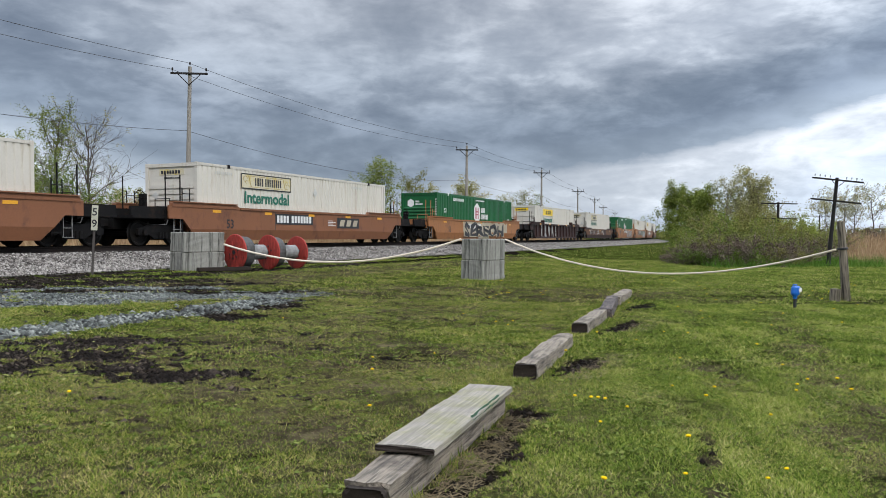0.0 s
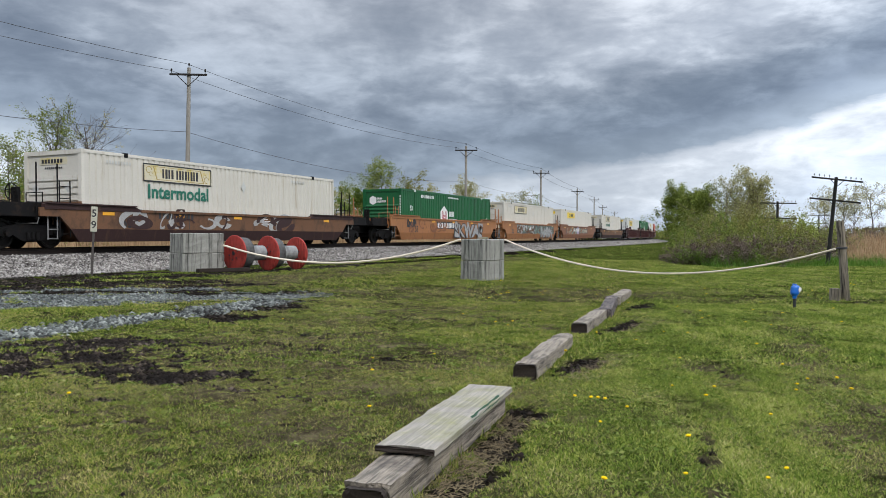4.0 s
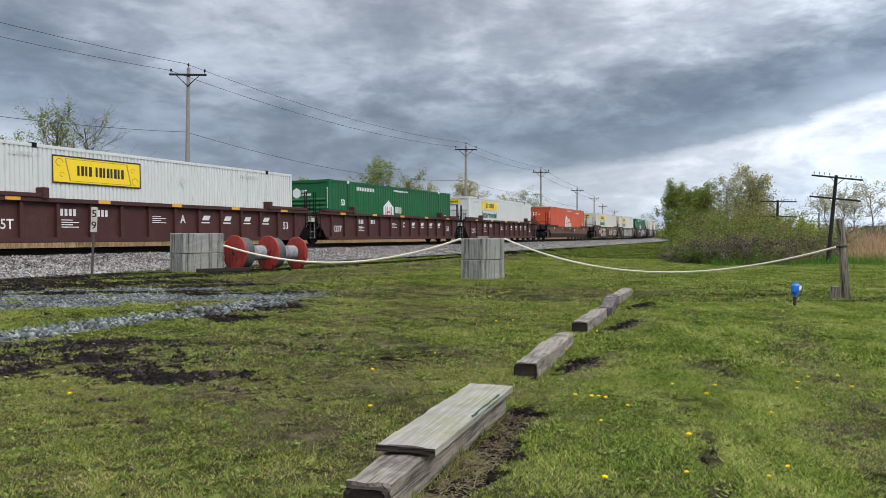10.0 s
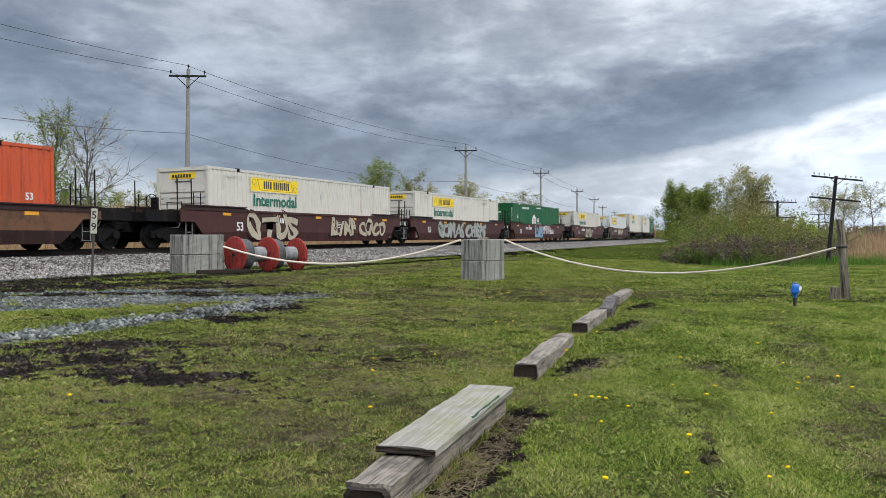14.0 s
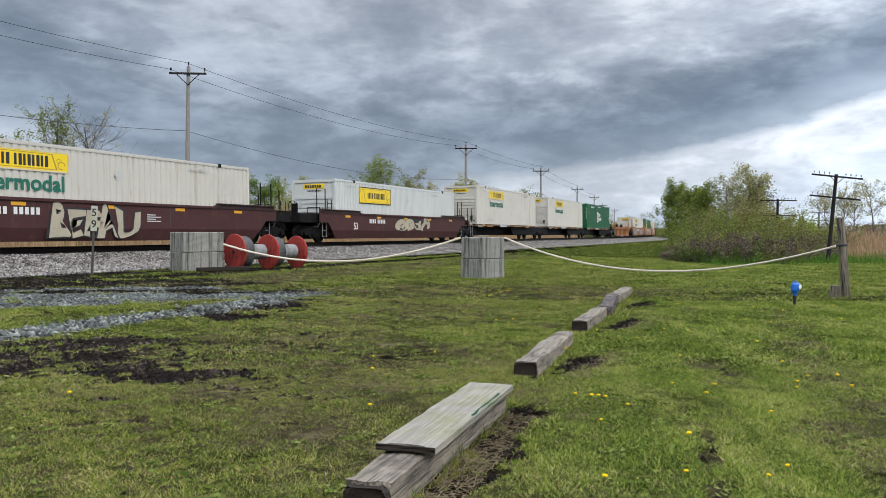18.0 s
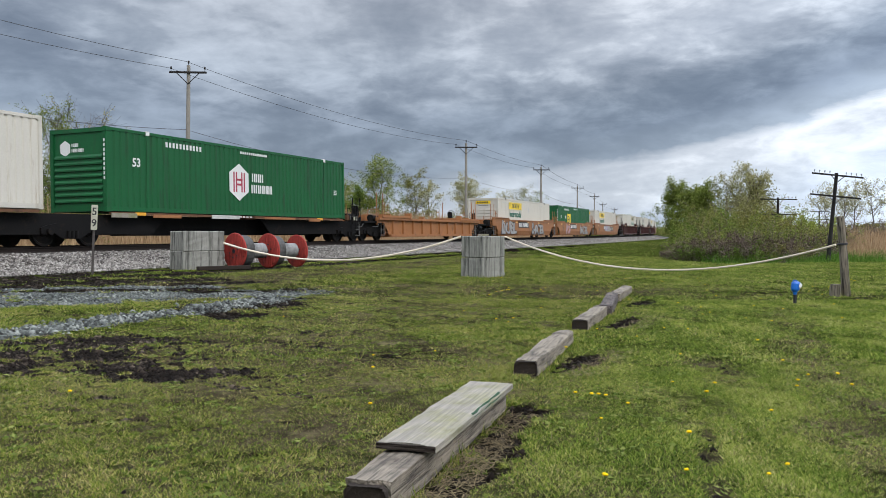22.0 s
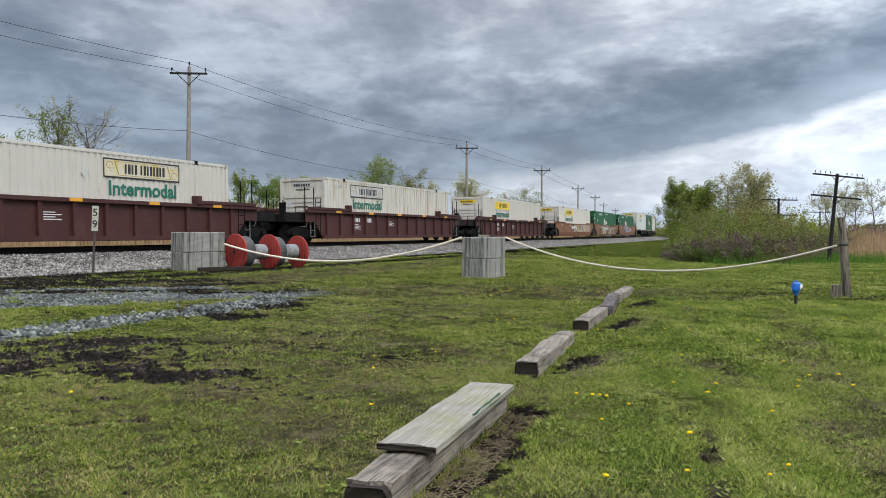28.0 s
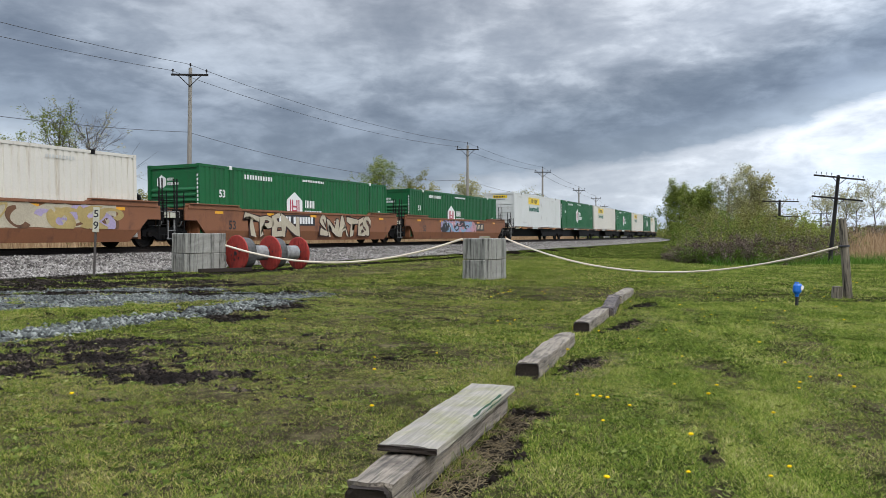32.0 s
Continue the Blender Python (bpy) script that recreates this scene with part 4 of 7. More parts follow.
def car_marks(car, kind, y, seed, half, paint):
    """Reflector strips, stencilled numbers as bars, builder's plates and the length figure."""
    rng = random.Random(seed)
    strip = mesh_of("reflector", "reflector_yellow", lambda bm: rect(bm, -0.26, 0.26, -0.055, 0.055))
    low = paint == "dull_brown_car"
    for k in range(5):
        part("reflector", strip, car, at=(-half + 1.0 + k * (2 * half - 2) / 4, y if kind == "well" else -1.524, (1.14 if low else 1.34) if kind == "well" else 1.53))
    small = mesh_of("small_print", "ink_white", lambda bm: [rect(bm, 0, 0.45 + 0.25 * (k % 2), -k * 0.075, 0.03 - k * 0.075) for k in range(4)])
    ink = "ink_white" if kind != "well" or paint == "maroon_car" else "ink_black"
    if kind == "well":
        plain = low or paint == "maroon_car"
        digit = mesh_of(f"digit_bar {low} {plain}", "ink_black" if low else "ink_white", lambda bm: rect(bm, 0, 0.13 if plain else 0.17, 0, 0.22 if plain else 0.32))
        plate = mesh_of("number_plate", "ink_black", lambda bm: rect(bm, -0.12, 3.02, -0.08, 0.40))
        board = car if plain else part("number_plate", plate, car, "black number plate", at=(-half + 5.2, y + 0.001, 0.96))
        for q in range(9 if plain else 11):
            gap = 0.16 if q > 3 else 0.0
            part("digit_bar", digit, board, at=(-half + 3.4 + q * 0.2 + gap, y, 1.02) if plain else (q * 0.25 + gap, -0.005, 0))
        part("small_print", small, car, at=(-half + 9.5 + rng.random(), y, 1.1))
        part("length_figure", words("53", 0.5, ink, 0.01), car, at=(-half + 1.6, y, 0.68))
        if paint in ("brown_car", "orange_car") and seed not in (5, 6, 22, 23, 28, 29):
            logo = part("logo_plate", mesh_of("logo_plate", "ink_black", lambda bm: rect(bm, -0.1, 2.2, -0.1, 0.42)), car, "dark plate with pale slanted shapes", at=(-half + 10.6, y + 0.001, 0.86))
            stroke = mesh_of("logo_stroke", "spray_cream", lambda bm: slab(bm, [(0.0, 0), (0.42, 0), (0.56, 0.32), (0.14, 0.32)], -0.004, 0))
            for q in range(3):
                part("logo_stroke", stroke, logo, at=(0.12 + q * 0.68, -0.005, 0))
        return
    # between the posts of a ribbed side
    def bay(k):
        return -half + 0.16 + k * (2 * half) / 12
    digit = mesh_of("small_digit_bar", "ink_white", lambda bm: rect(bm, 0, 0.11, 0, 0.22))
    slant = mesh_of("slant_block", "ink_white", lambda bm: (slab(bm, [(0.1, 0.12), (0.5, 0.12), (0.62, 0.3), (0.22, 0.3)], -0.004, 0), rect(bm, 0.06, 0.55, 0, 0.05)))
    for q in range(8):
        part("digit_bar", digit, car, at=(bay(2 + q // 4) + (q % 4) * 0.17, y, 1.05))
    part("small_print", small, car, at=(bay(2) + 0.04, y, 0.9))
    part("small_print", small, car, at=(bay(5) + 0.05, y, 1.1))
    if paint == "maroon_car" and seed < 20:
        for k in (7, 8, 9, 10):
            part("slant_block", slant, car, "white slanted block", at=(bay(k), y, 0.9))
        part("car_letter", words({9: "A", 10: "C"}.get(seed, "B"), 0.42, "ink_white", 0.008), car, at=(bay(6) + 0.2, y, 0.9))
        part("length_figure", words("53", 0.44, "ink_white", 0.008), car, at=(bay(11) + 0.3, y, 0.72))
        part("load_figure", words("125T", 0.42, "ink_white", 0.006), car, at=(bay(0) + 0.1, y, 0.62))


def sprayed(text, size, material, fat, lean, width):
    """Lettering bent and swollen as if drawn by hand."""
    key = f"sprayed {text} {size} {material} {fat} {width}"
    if key not in MESH:
        me = words(text, size, material, fat, lean, width).copy()
        for v in me.vertices:
            u, h = v.co.x / size, v.co.z / size
            v.co.x += size * (0.10 * math.sin(4.1 * u + 3.0 * h) + 0.07 * math.sin(9.3 * h + 2.1 * u))
            v.co.z = max(-0.06 * size, v.co.z * (1 + 0.14 * math.sin(3.3 * u + 1.0)) + size * 0.06 * math.sin(6.7 * u))
        MESH[key] = me
    return MESH[key]


def tag_mark(car, x, y, z, text, size, material, edge="", width=1.0, lean=0.0):
    """Spray-painted letters with an optional dark or pale rim."""
    if edge:
        part("graffiti", sprayed(text, size, edge, size * 0.088, lean, width), car, "spray-painted lettering", at=(x, y, z))
    part("graffiti", sprayed(text, size, material, size * 0.046, lean, width), car, "spray-painted lettering", at=(x, y - 0.004, z))


def scrawl(car, x0, x1, y, seed, tints, z0=0.3, z1=1.4):
    """Bulging loops of sprayed colour, one patch for each tint, that no one could read."""
    rng = random.Random(seed)
    for k, tint in enumerate(tints):
        for j in range(11):
            cx, cz = rng.uniform(x0, x1), rng.uniform(z0 + 0.15, z1 - 0.2)
            rx, rz, tilt = rng.uniform(0.22, 0.75), rng.uniform(0.14, 0.45), rng.uniform(-0.8, 0.8)
            inner, sweep_to, a0 = rng.uniform(0.35, 0.7), rng.uniform(3.2, 6.2), rng.uniform(0, 6.3)

            def draw(bm):
                ring = []
                for i in range(19):
                    a = a0 + sweep_to * i / 18
                    for r in (1.0, inner + 0.12 * math.sin(a * 2)):
                        u, v = rx * r * math.cos(a), rz * r * math.sin(a)
                        ring.append(bm.verts.new((cx + u + v * tilt, y - 0.003 - 0.003 * k - 0.0002 * j, min(z1, max(z0, cz + v)))))
                for i in range(18):
                    bm.faces.new((ring[2 * i], ring[2 * i + 1], ring[2 * i + 3], ring[2 * i + 2]))
            part("graffiti", mesh_of(f"scrawl {seed} {k} {j}", tint, draw), car, "spray-painted loop")


def mural(car, x0, x1, y, seed, ground, tints):
    """A ragged coat of sprayed colour with loops of other colours over it."""
    rng = random.Random(seed)
    top = [(x1 - (x1 - x0) * k / 24, 1.44 - rng.uniform(0.0, 0.16) * (k % 2)) for k in range(25)]
    low = [(x0 + (x1 - x0) * k / 24, 0.64 + rng.uniform(0.0, 0.05)) for k in range(25)]
    part("graffiti", mesh_of(f"mural {seed}", ground, lambda bm: slab(bm, low + top, y - 0.0016, y + 0.002)), car, "coat of sprayed paint")
    scrawl(car, x0, x1, y - 0.0015, seed, tints, 0.64)


def vines(car, y, seed):
    """Pale painted tendrils with dark green leaves round a lilac blot."""
    rng = random.Random(seed)

    def curl(cx, cz, r, turns, way, wide):
        def draw(bm):
            ring = []
            for i in range(29):
                a = way * turns * 6.283 * i / 28 + cx
                q = r * (0.16 + 0.84 * i / 28)
                for k in (1.0, 1.0 - wide / q):
                    ring.append(bm.verts.new((cx + 1.25 * q * k * math.cos(a), y - 0.008, min(1.46, max(0.64, cz + q * k * math.sin(a))))))
            for i in range(28):
                bm.faces.new((ring[2 * i], ring[2 * i + 1], ring[2 * i + 3], ring[2 * i + 2]))
        part("graffiti", mesh_of(f"curl {cx:.2f} {cz:.2f}", "spray_cream", draw), car, "pale sprayed tendril")

    def leaf(cx, cz, w, h):
        part("graffiti", mesh_of(f"leaf {cx:.2f}", "spray_teal", lambda bm: slab(bm, [(cx - w, cz - h), (cx + 0.3 * w, cz - 0.8 * h), (cx + w, cz + 0.2 * h), (cx + 0.4 * w, cz + h), (cx - 0.5 * w, cz + 0.3 * h)], y - 0.007, y - 0.004)), car, "dark green sprayed leaf")
    blot = [(0.75 * math.cos(a) * (1 + 0.12 * math.sin(3 * a)) - 0.6, 1.06 + 0.40 * math.sin(a)) for a in (0.3 * k for k in range(21))]
    part("graffiti", mesh_of("lilac blot", "spray_lilac", lambda bm: slab(bm, blot, y - 0.006, y - 0.003)), car, "lilac sprayed blot")
    for k in range(13):
        curl(-5.6 + 0.78 * k + rng.uniform(-0.2, 0.2), rng.uniform(0.9, 1.25), rng.uniform(0.22, 0.42), rng.uniform(0.8, 1.5), rng.choice((-1, 1)), 0.05)
    for cx, cz in ((-4.6, 1.0), (-3.3, 0.82), (-1.7, 0.85), (0.6, 0.85), (0.9, 1.2), (1.9, 0.95), (-4.0, 1.25)):
        leaf(cx, cz, rng.uniform(0.3, 0.5), rng.uniform(0.1, 0.2))


PAINT_WORDS = {"orange_car": "rusty orange", "brown_car": "red-brown", "dull_brown_car": "dull brown", "maroon_car": "dark maroon", "dark_car": "near-black brown", "black_steel": "black"}


def well_car(paint, ribbed, left, right, seed, half=8.075, empty=False):
    """left, right: (reach from the middle to the coupling, joint kind)."""
    style = "ribbed" if ribbed else "smooth-sided"
    label = f"{PAINT_WORDS[paint]} {style} well car, {'empty' if empty else 'carrying one container'}"
    car = thing("well_car", label, "railway car", "cars of the train")
    if ribbed:
        ribbed_side(car, half, paint, 1.2 if empty else 1.5, [1.2 if e[1] else 1.85 for e in (left, right)])
    else:
        smooth_side(car, half, paint, 1.28 if paint == "dull_brown_car" else 1.5, [1.0 if e[1] else 1.75 for e in (left, right)])
    well_floor(car, half, paint)
    car_end(car, half, -1, paint, left[1], left[0])
    car_end(car, half, 1, paint, right[1], right[0])
    if not empty:
        car_marks(car, "rib" if ribbed else "well", -1.365 if ribbed else -1.446, seed, half, paint)
    return car


def spine_car(left, right, seed):
    """Skeleton car: a deep centre sill with arms that carry the box well above the rails."""
    car = thing("spine_car", "black spine car with rusty arms, carrying one container", "railway car", "cars of the train")
    def sill(bm):
        slab(bm, [(-left[0], 0.8), (-7.2, 0.8), (-6.2, 0.34), (6.2, 0.34), (7.2, 0.8), (right[0], 0.8), (right[0], 1.08), (-left[0], 1.08)], -0.42, 0.42)
    def skirt(bm):
        slab(bm, [(-6.4, 1.05), (-5.6, 0.38), (5.6, 0.38), (6.4, 1.05)], -1.0, -0.94)
        slab(bm, [(-6.4, 1.05), (-5.6, 0.38), (5.6, 0.38), (6.4, 1.05)], 0.94, 1.0)
    def arm(bm):
        box(bm, -0.35, 0.35, -1.3, 1.3, 1.0, 1.155, 0.015)
    def edge(bm):
        box(bm, -7.9, 7.9, -1.3, -1.22, 1.06, 1.15)
    part("centre_sill", mesh_of(f"spine_sill {left[0]:.2f} {right[0]:.2f}", "black_steel", sill), car)
    part("skirt", mesh_of("spine_skirt", "black_steel", skirt), car)
    for x in (-7.5, -6.0, -2.2, 2.2, 6.0, 7.5):
        part("arm", mesh_of("spine_arm", "orange_car" if abs(x) > 7 else "dull_brown_car", arm) if abs(x) < 7 else mesh_of("spine_end_arm", "orange_car", arm), car)
        car.children[-1].matrix_basis = Matrix.Translation((x, 0, 0))
    part("edge_rail", mesh_of("spine_edge", "dull_brown_car", edge), car, "rust-brown edge rail")
    part("edge_rail", mesh_of("spine_edge", "dull_brown_car", edge), car, at=pose(0, 0, 0, 0, 0, 180))
    for x, long, z0, z1, paint in ((-5.9, 1.5, 0.98, 1.10, "orange_car"), (-2.6, 1.8, 1.0, 1.15, "grey_sign"), (1.0, 2.4, 1.03, 1.13, "orange_car"), (4.6, 1.0, 0.98, 1.12, "orange_car"), (-7.9, 1.2, 0.96, 1.12, "bleached_wood")):
        part("edge_plate", mesh_of(f"edge_plate {long} {z0} {z1} {paint}", paint, lambda bm: box(bm, 0, long, -1.335, -1.302, z0, z1, 0.006)), car, at=(x, 0, 0))
    marks = mesh_of("spine_marks", "ink_white", lambda bm: [rect(bm, k * 0.24, k * 0.24 + 0.15, 0, 0.05) for k in range(9)])
    part("small_print", marks, car, at=(-2.0, -1.304, 1.08))
    strip = mesh_of("reflector", "reflector_yellow", lambda bm: rect(bm, -0.26, 0.26, -0.055, 0.055))
    for x in (-6.5, 5.6):
        part("reflector", strip, car, at=(x, -1.304, 1.105))
    if left[1] != "shared":
        truck(car, -left[0] if left[1] else -8.9)
        end_gear(car, -8.9, -1, "black_steel", 0.9)
    truck(car, right[0] if right[1] else 8.9)
    if not right[1]:
        end_gear(car, 8.9, 1, "black_steel", 0.9)
    return car


# ================= containers =================
def corrugated(bm, x0, x1, y, z0, z1, pitch=0.275, deep=0.036):
    """A pressed sheet with upright ribs; y is its outer face, looking to -y."""
    n = round((x1 - x0) / pitch)
    p = (x1 - x0) / n
    line = []
    for k in range(n):
        a = x0 + k * p
        line += [(a, y), (a + p * 0.55, y), (a + p * 0.66, y + deep), (a + p * 0.89, y + deep)]
    line.append((x1, y))
    lo = [bm.verts.new((x, yy, z0)) for x, yy in line]
    hi = [bm.verts.new((x, yy, z1)) for x, yy in line]
    for i in range(len(line) - 1):
        bm.faces.new((lo[i], lo[i + 1], hi[i + 1], hi[i]))
    bk = [bm.verts.new(c) for c in ((x0, y + deep + 0.02, z0), (x1, y + deep + 0.02, z0), (x1, y + deep + 0.02, z1), (x0, y + deep + 0.02, z1))]
    bm.faces.new(bk[::-1])


def container_shell(paint, label, fine=0.275, ends="bars"):
    c = thing("shipping_container", label, "container", "containers on the train")
    h = LONG / 2
    def side(bm):
        corrugated(bm, -h + 0.12, h - 0.12, -HALF + 0.012, 0.17, TALL - 0.1, fine)
    def rails(bm, z0, z1):
        box(bm, -h + 0.1, h - 0.1, -HALF, -HALF + 0.11, z0, z1, 0.008)
    def post(bm):
        box(bm, -0.07, 0.07, -0.08, 0.08, 0.15, TALL - 0.15, 0.012)
    def casting(bm):
        box(bm, -0.09, 0.09, -0.085, 0.085, 0, 0.15, 0.01)
    def top(bm):
        box(bm, -h + 0.05, h - 0.05, -HALF + 0.04, HALF - 0.04, TALL - 0.07, TALL - 0.03)
        for k in range(26):
            x = -h + 0.5 + k * (LONG - 1) / 25
            box(bm, x - 0.1, x + 0.1, -HALF + 0.1, HALF - 0.1, TALL - 0.03, TALL - 0.012)
    def floor_board(bm):
        box(bm, -h + 0.06, h - 0.06, -HALF + 0.06, HALF - 0.06, 0.06, 0.16)
    def end(bm):
        box(bm, -h + 0.06, -h + 0.1, -HALF + 0.13, HALF - 0.13, 0.15, TALL - 0.12)
    def header(bm):
        box(bm, -h + 0.01, -h + 0.12, -HALF + 0.15, HALF - 0.15, TALL - 0.16, TALL - 0.02)
    def end_sill(bm):
        box(bm, -h + 0.01, -h + 0.12, -HALF + 0.15, HALF - 0.15, 0.02, 0.17)
    def rib(bm):
        if ends == "bars":
            box(bm, 0.012, 0.06, -HALF + 0.18, HALF - 0.18, 0, 0.17, 0.012)
        elif ends == "louvres":
            slab(bm, [(0.06, 0.0), (0.0, 0.02), (0.0, 0.07), (0.06, 0.15)], -HALF + 0.2, HALF - 0.2)
        else:
            box(bm, 0.02, 0.06, -0.05, 0.05, 0.15, TALL - 0.16)
    def lift_post(bm):
        box(bm, -0.06, 0.06, -HALF - 0.004, -HALF + 0.05, 0.02, TALL - 0.02, 0.008)
    def lift_eye(bm):
        box(bm, -0.09, 0.09, -HALF - 0.02, -HALF + 0.12, TALL - 0.14, TALL + 0.02, 0.012)
    k = f"{paint} {fine} {ends}"
    for turn in (0, 180):
        m = pose(0, 0, 0, 0, 0, turn)
        part("side_panel", mesh_of(f"c_side {k}", paint, side), c, at=m)
        part("top_rail", mesh_of(f"c_top_rail {k}", paint, lambda bm: rails(bm, TALL - 0.12, TALL - 0.01)), c, at=m)
        part("bottom_rail", mesh_of(f"c_bottom_rail {k}", paint, lambda bm: rails(bm, 0.02, 0.18)), c, at=m)
        p = part("end_panel", mesh_of(f"c_end {k}", paint, end), c, at=m)
        part("header", mesh_of(f"c_header {k}", paint, header), p)
        part("end_sill", mesh_of(f"c_end_sill {k}", paint, end_sill), p)
        if turn == 0:
            rows = [(0, 0.3 + 0.225 * q) for q in range(8)] if ends == "bars" else [(0, 0.32 + 0.215 * q) for q in range(8)] if ends == "louvres" else [(-0.62, 0), (0, 0), (0.62, 0)]
            for y, z in rows:
                part("end_rib", mesh_of(f"c_rib {k}", paint, rib), p, at=(-h, y, z))
        for x in (-6.1, 6.1):
            part("lifting_post", mesh_of(f"c_lift {k}", paint, lift_post), c, at=m @ pose(x, 0, 0))
            part("lifting_eye", mesh_of("c_eye", "black_steel" if paint != "green_paint" else "ink_white", lift_eye) if paint != "green_paint" else mesh_of("c_eye_green", "ink_white", lift_eye), c, at=m @ pose(x, 0, 0))
    part("roof", mesh_of(f"c_roof {paint}", paint, top), c)
    part("floor_frame", mesh_of("c_floor", "black_steel", floor_board), c)
    for sx in (-1, 1):
        for sy in (-1, 1):
            part("corner_post", mesh_of(f"c_post {paint}", paint, post), c, at=(sx * (h - 0.07), sy * (HALF - 0.08), 0))
            for z in (0, TALL - 0.15):
                part("corner_casting", mesh_of(f"c_cast {paint}", paint, casting), c, at=(sx * (h - 0.09), sy * (HALF - 0.085), z))
    return c


SIDE_Y = -HALF + 0.004   # face on which signs are stuck


def sign_bars(bm, x0, x1, z0, z1, n):
    """A firm's name told only by plain upright bars, two to each of its letters."""
    w = (x1 - x0) / (2 * n)
    for k in range(2 * n):
        rect(bm, x0 + k * w, x0 + k * w + w * (0.72 if k % 2 else 0.56), z0, z1, 0.0, 0.004)


def white_container(tone, sign, sign_at, word=True, big=False):
    paint = {"white": "white_paint", "rusty": "white_rusty", "clean": "white_clean"}[tone]
    looks = {"white": "off-white corrugated container, lightly streaked with grime", "rusty": "dirty white corrugated container with rust streaks", "clean": "clean white ribbed container with a large yellow sign"}[tone]
    c = container_shell(paint, looks, 0.17 if tone == "clean" else 0.275)
    x = -LONG / 2 + sign_at
    wide, z0, z1 = (3.84, 1.72, 2.62) if big else (3.75, 2.0, 2.66)
    def board(bm):
        rect(bm, 0, wide, z0, z1)
    def border(bm):
        t = 0.05
        for a, b, p, q in ((0, wide, z0, z0 + t), (0, wide, z1 - t, z1), (0, t, z0 + t, z1 - t), (wide - t, wide, z0 + t, z1 - t)):
            rect(bm, a, b, p, q)
    def letters(bm):
        mid, tall = (z0 + z1) / 2, (z1 - z0) * (0.36 if big else 0.52)
        sign_bars(bm, wide * 0.26, wide * 0.43, mid - tall / 2, mid + tall / 2, 2)
        sign_bars(bm, wide * 0.46, wide * 0.80, mid - tall / 2, mid + tall / 2, 4)
    def scroll(bm):
        lo, hi, w = z0 + 0.09, z1 - 0.09, 0.016
        for a, b in ((0.13, 0.18), (0.82, 0.87)):
            slab(bm, [(wide * a, hi), (wide * a + 0.05, hi), (wide * b + 0.05, lo), (wide * b, lo)], -0.004, 0)
        for a, b, z in ((0.13, 0.82, hi - w), (0.18, 0.87, lo)):
            rect(bm, wide * a, wide * b, z, z + w)
        for cx, cz, r in ((0.075, hi - 0.14, 0.13), (0.925, lo + 0.14, 0.13), (0.10, lo + 0.2, 0.08), (0.90, hi - 0.2, 0.08)):
            ring = [[bm.verts.new((wide * cx + q * 1.2 * r * math.cos(t), -0.004, cz + q * r * math.sin(t))) for t in (0.5 * k for k in range(11))] for q in (1.0, 0.8)]
            for k in range(10):
                bm.faces.new((ring[0][k], ring[0][k + 1], ring[1][k + 1], ring[1][k]))
    key = f"{sign} {big}"
    s = part("sign", mesh_of(f"sign {key}", sign, board), c, {"yellow_sign": "yellow signboard", "faded_sign": "faded yellow signboard", "grey_sign": "worn grey signboard"}[sign], at=(x, SIDE_Y - 0.006, 0))
    part("sign_border", mesh_of(f"sign_border {big}", "ink_black" if big or sign != "yellow_sign" else "faded_sign", border) if big or sign != "yellow_sign" else mesh_of("sign_border soft", "faded_sign", border), s, at=(0, -0.004, 0))
    part("sign_letters", mesh_of(f"sign_letters {big}", "ink_black", letters), s, at=(0, -0.004, 0))
    part("sign_scroll", mesh_of(f"sign_scroll {big}", "mustard", scroll), s, at=(0, -0.004, 0))
    if word:
        part("lettering", words("Intermodal", 0.68, "ink_green", 0.02, 0.0, 1.13), c, "dark green lettering", at=(x + 0.2, SIDE_Y - 0.006, 1.42))
    end_sign = mesh_of(f"end_sign {sign}", sign, lambda bm: box(bm, -0.012, 0, -0.62, 0.62, 2.42, 2.66))
    part("end_sign", end_sign, c, at=(-LONG / 2 + 0.058, 0, 0))
    small = mesh_of("roof_marks", "grey_sign", lambda bm: [rect(bm, k * 0.13, k * 0.13 + 0.08, 0, 0.11) for k in range(9)])
    part("small_print", small, c, at=(4.2, SIDE_Y - 0.006, 2.5))
    part("small_print", small, c, at=(-7.6 + 0.6, SIDE_Y - 0.006, 2.5))
    diamond = mesh_of("placard_diamond", "grey_sign", lambda bm: [slab(bm, [(0.9 * 0.2, 0), (0, 0.24), (-0.18, 0), (0, -0.24)], -0.004, 0)])
    part("placard", diamond, c, at=(0.6, SIDE_Y - 0.004, 2.1))
    part("placard", diamond, c, at=(0.6, SIDE_Y - 0.004, 0.95))
    low = mesh_of("low_print", "grey_sign", lambda bm: [rect(bm, k * 0.15, k * 0.15 + 0.09, 0, 0.1) for k in range(8)])
    part("small_print", low, c, at=(-5.6, SIDE_Y - 0.006, 0.34))
    part("small_print", low, c, at=(5.2, SIDE_Y - 0.006, 0.34))
    e = -LONG / 2 + 0.05
    part("end_print", mesh_of("end_print", "ink_black", lambda bm: [box(bm, -0.01, 0, -0.4 + k * 0.09, -0.34 + k * 0.09, 2.28, 2.34) for k in range(9)]), c, at=(e, 0, 0))
    part("end_letters", mesh_of("end_letters", "ink_black", lambda bm: [box(bm, -0.01, 0, -0.42 + k * 0.14, -0.33 + k * 0.14, 2.47, 2.60) for k in range(7)]), c, at=(e - 0.008, 0, 0))
    frame_me = mesh_of("placard_frame", "grey_sign", lambda bm: slab(bm, [(0.17, 0), (0, 0.17), (-0.17, 0), (0, -0.17)], -0.012, 0))
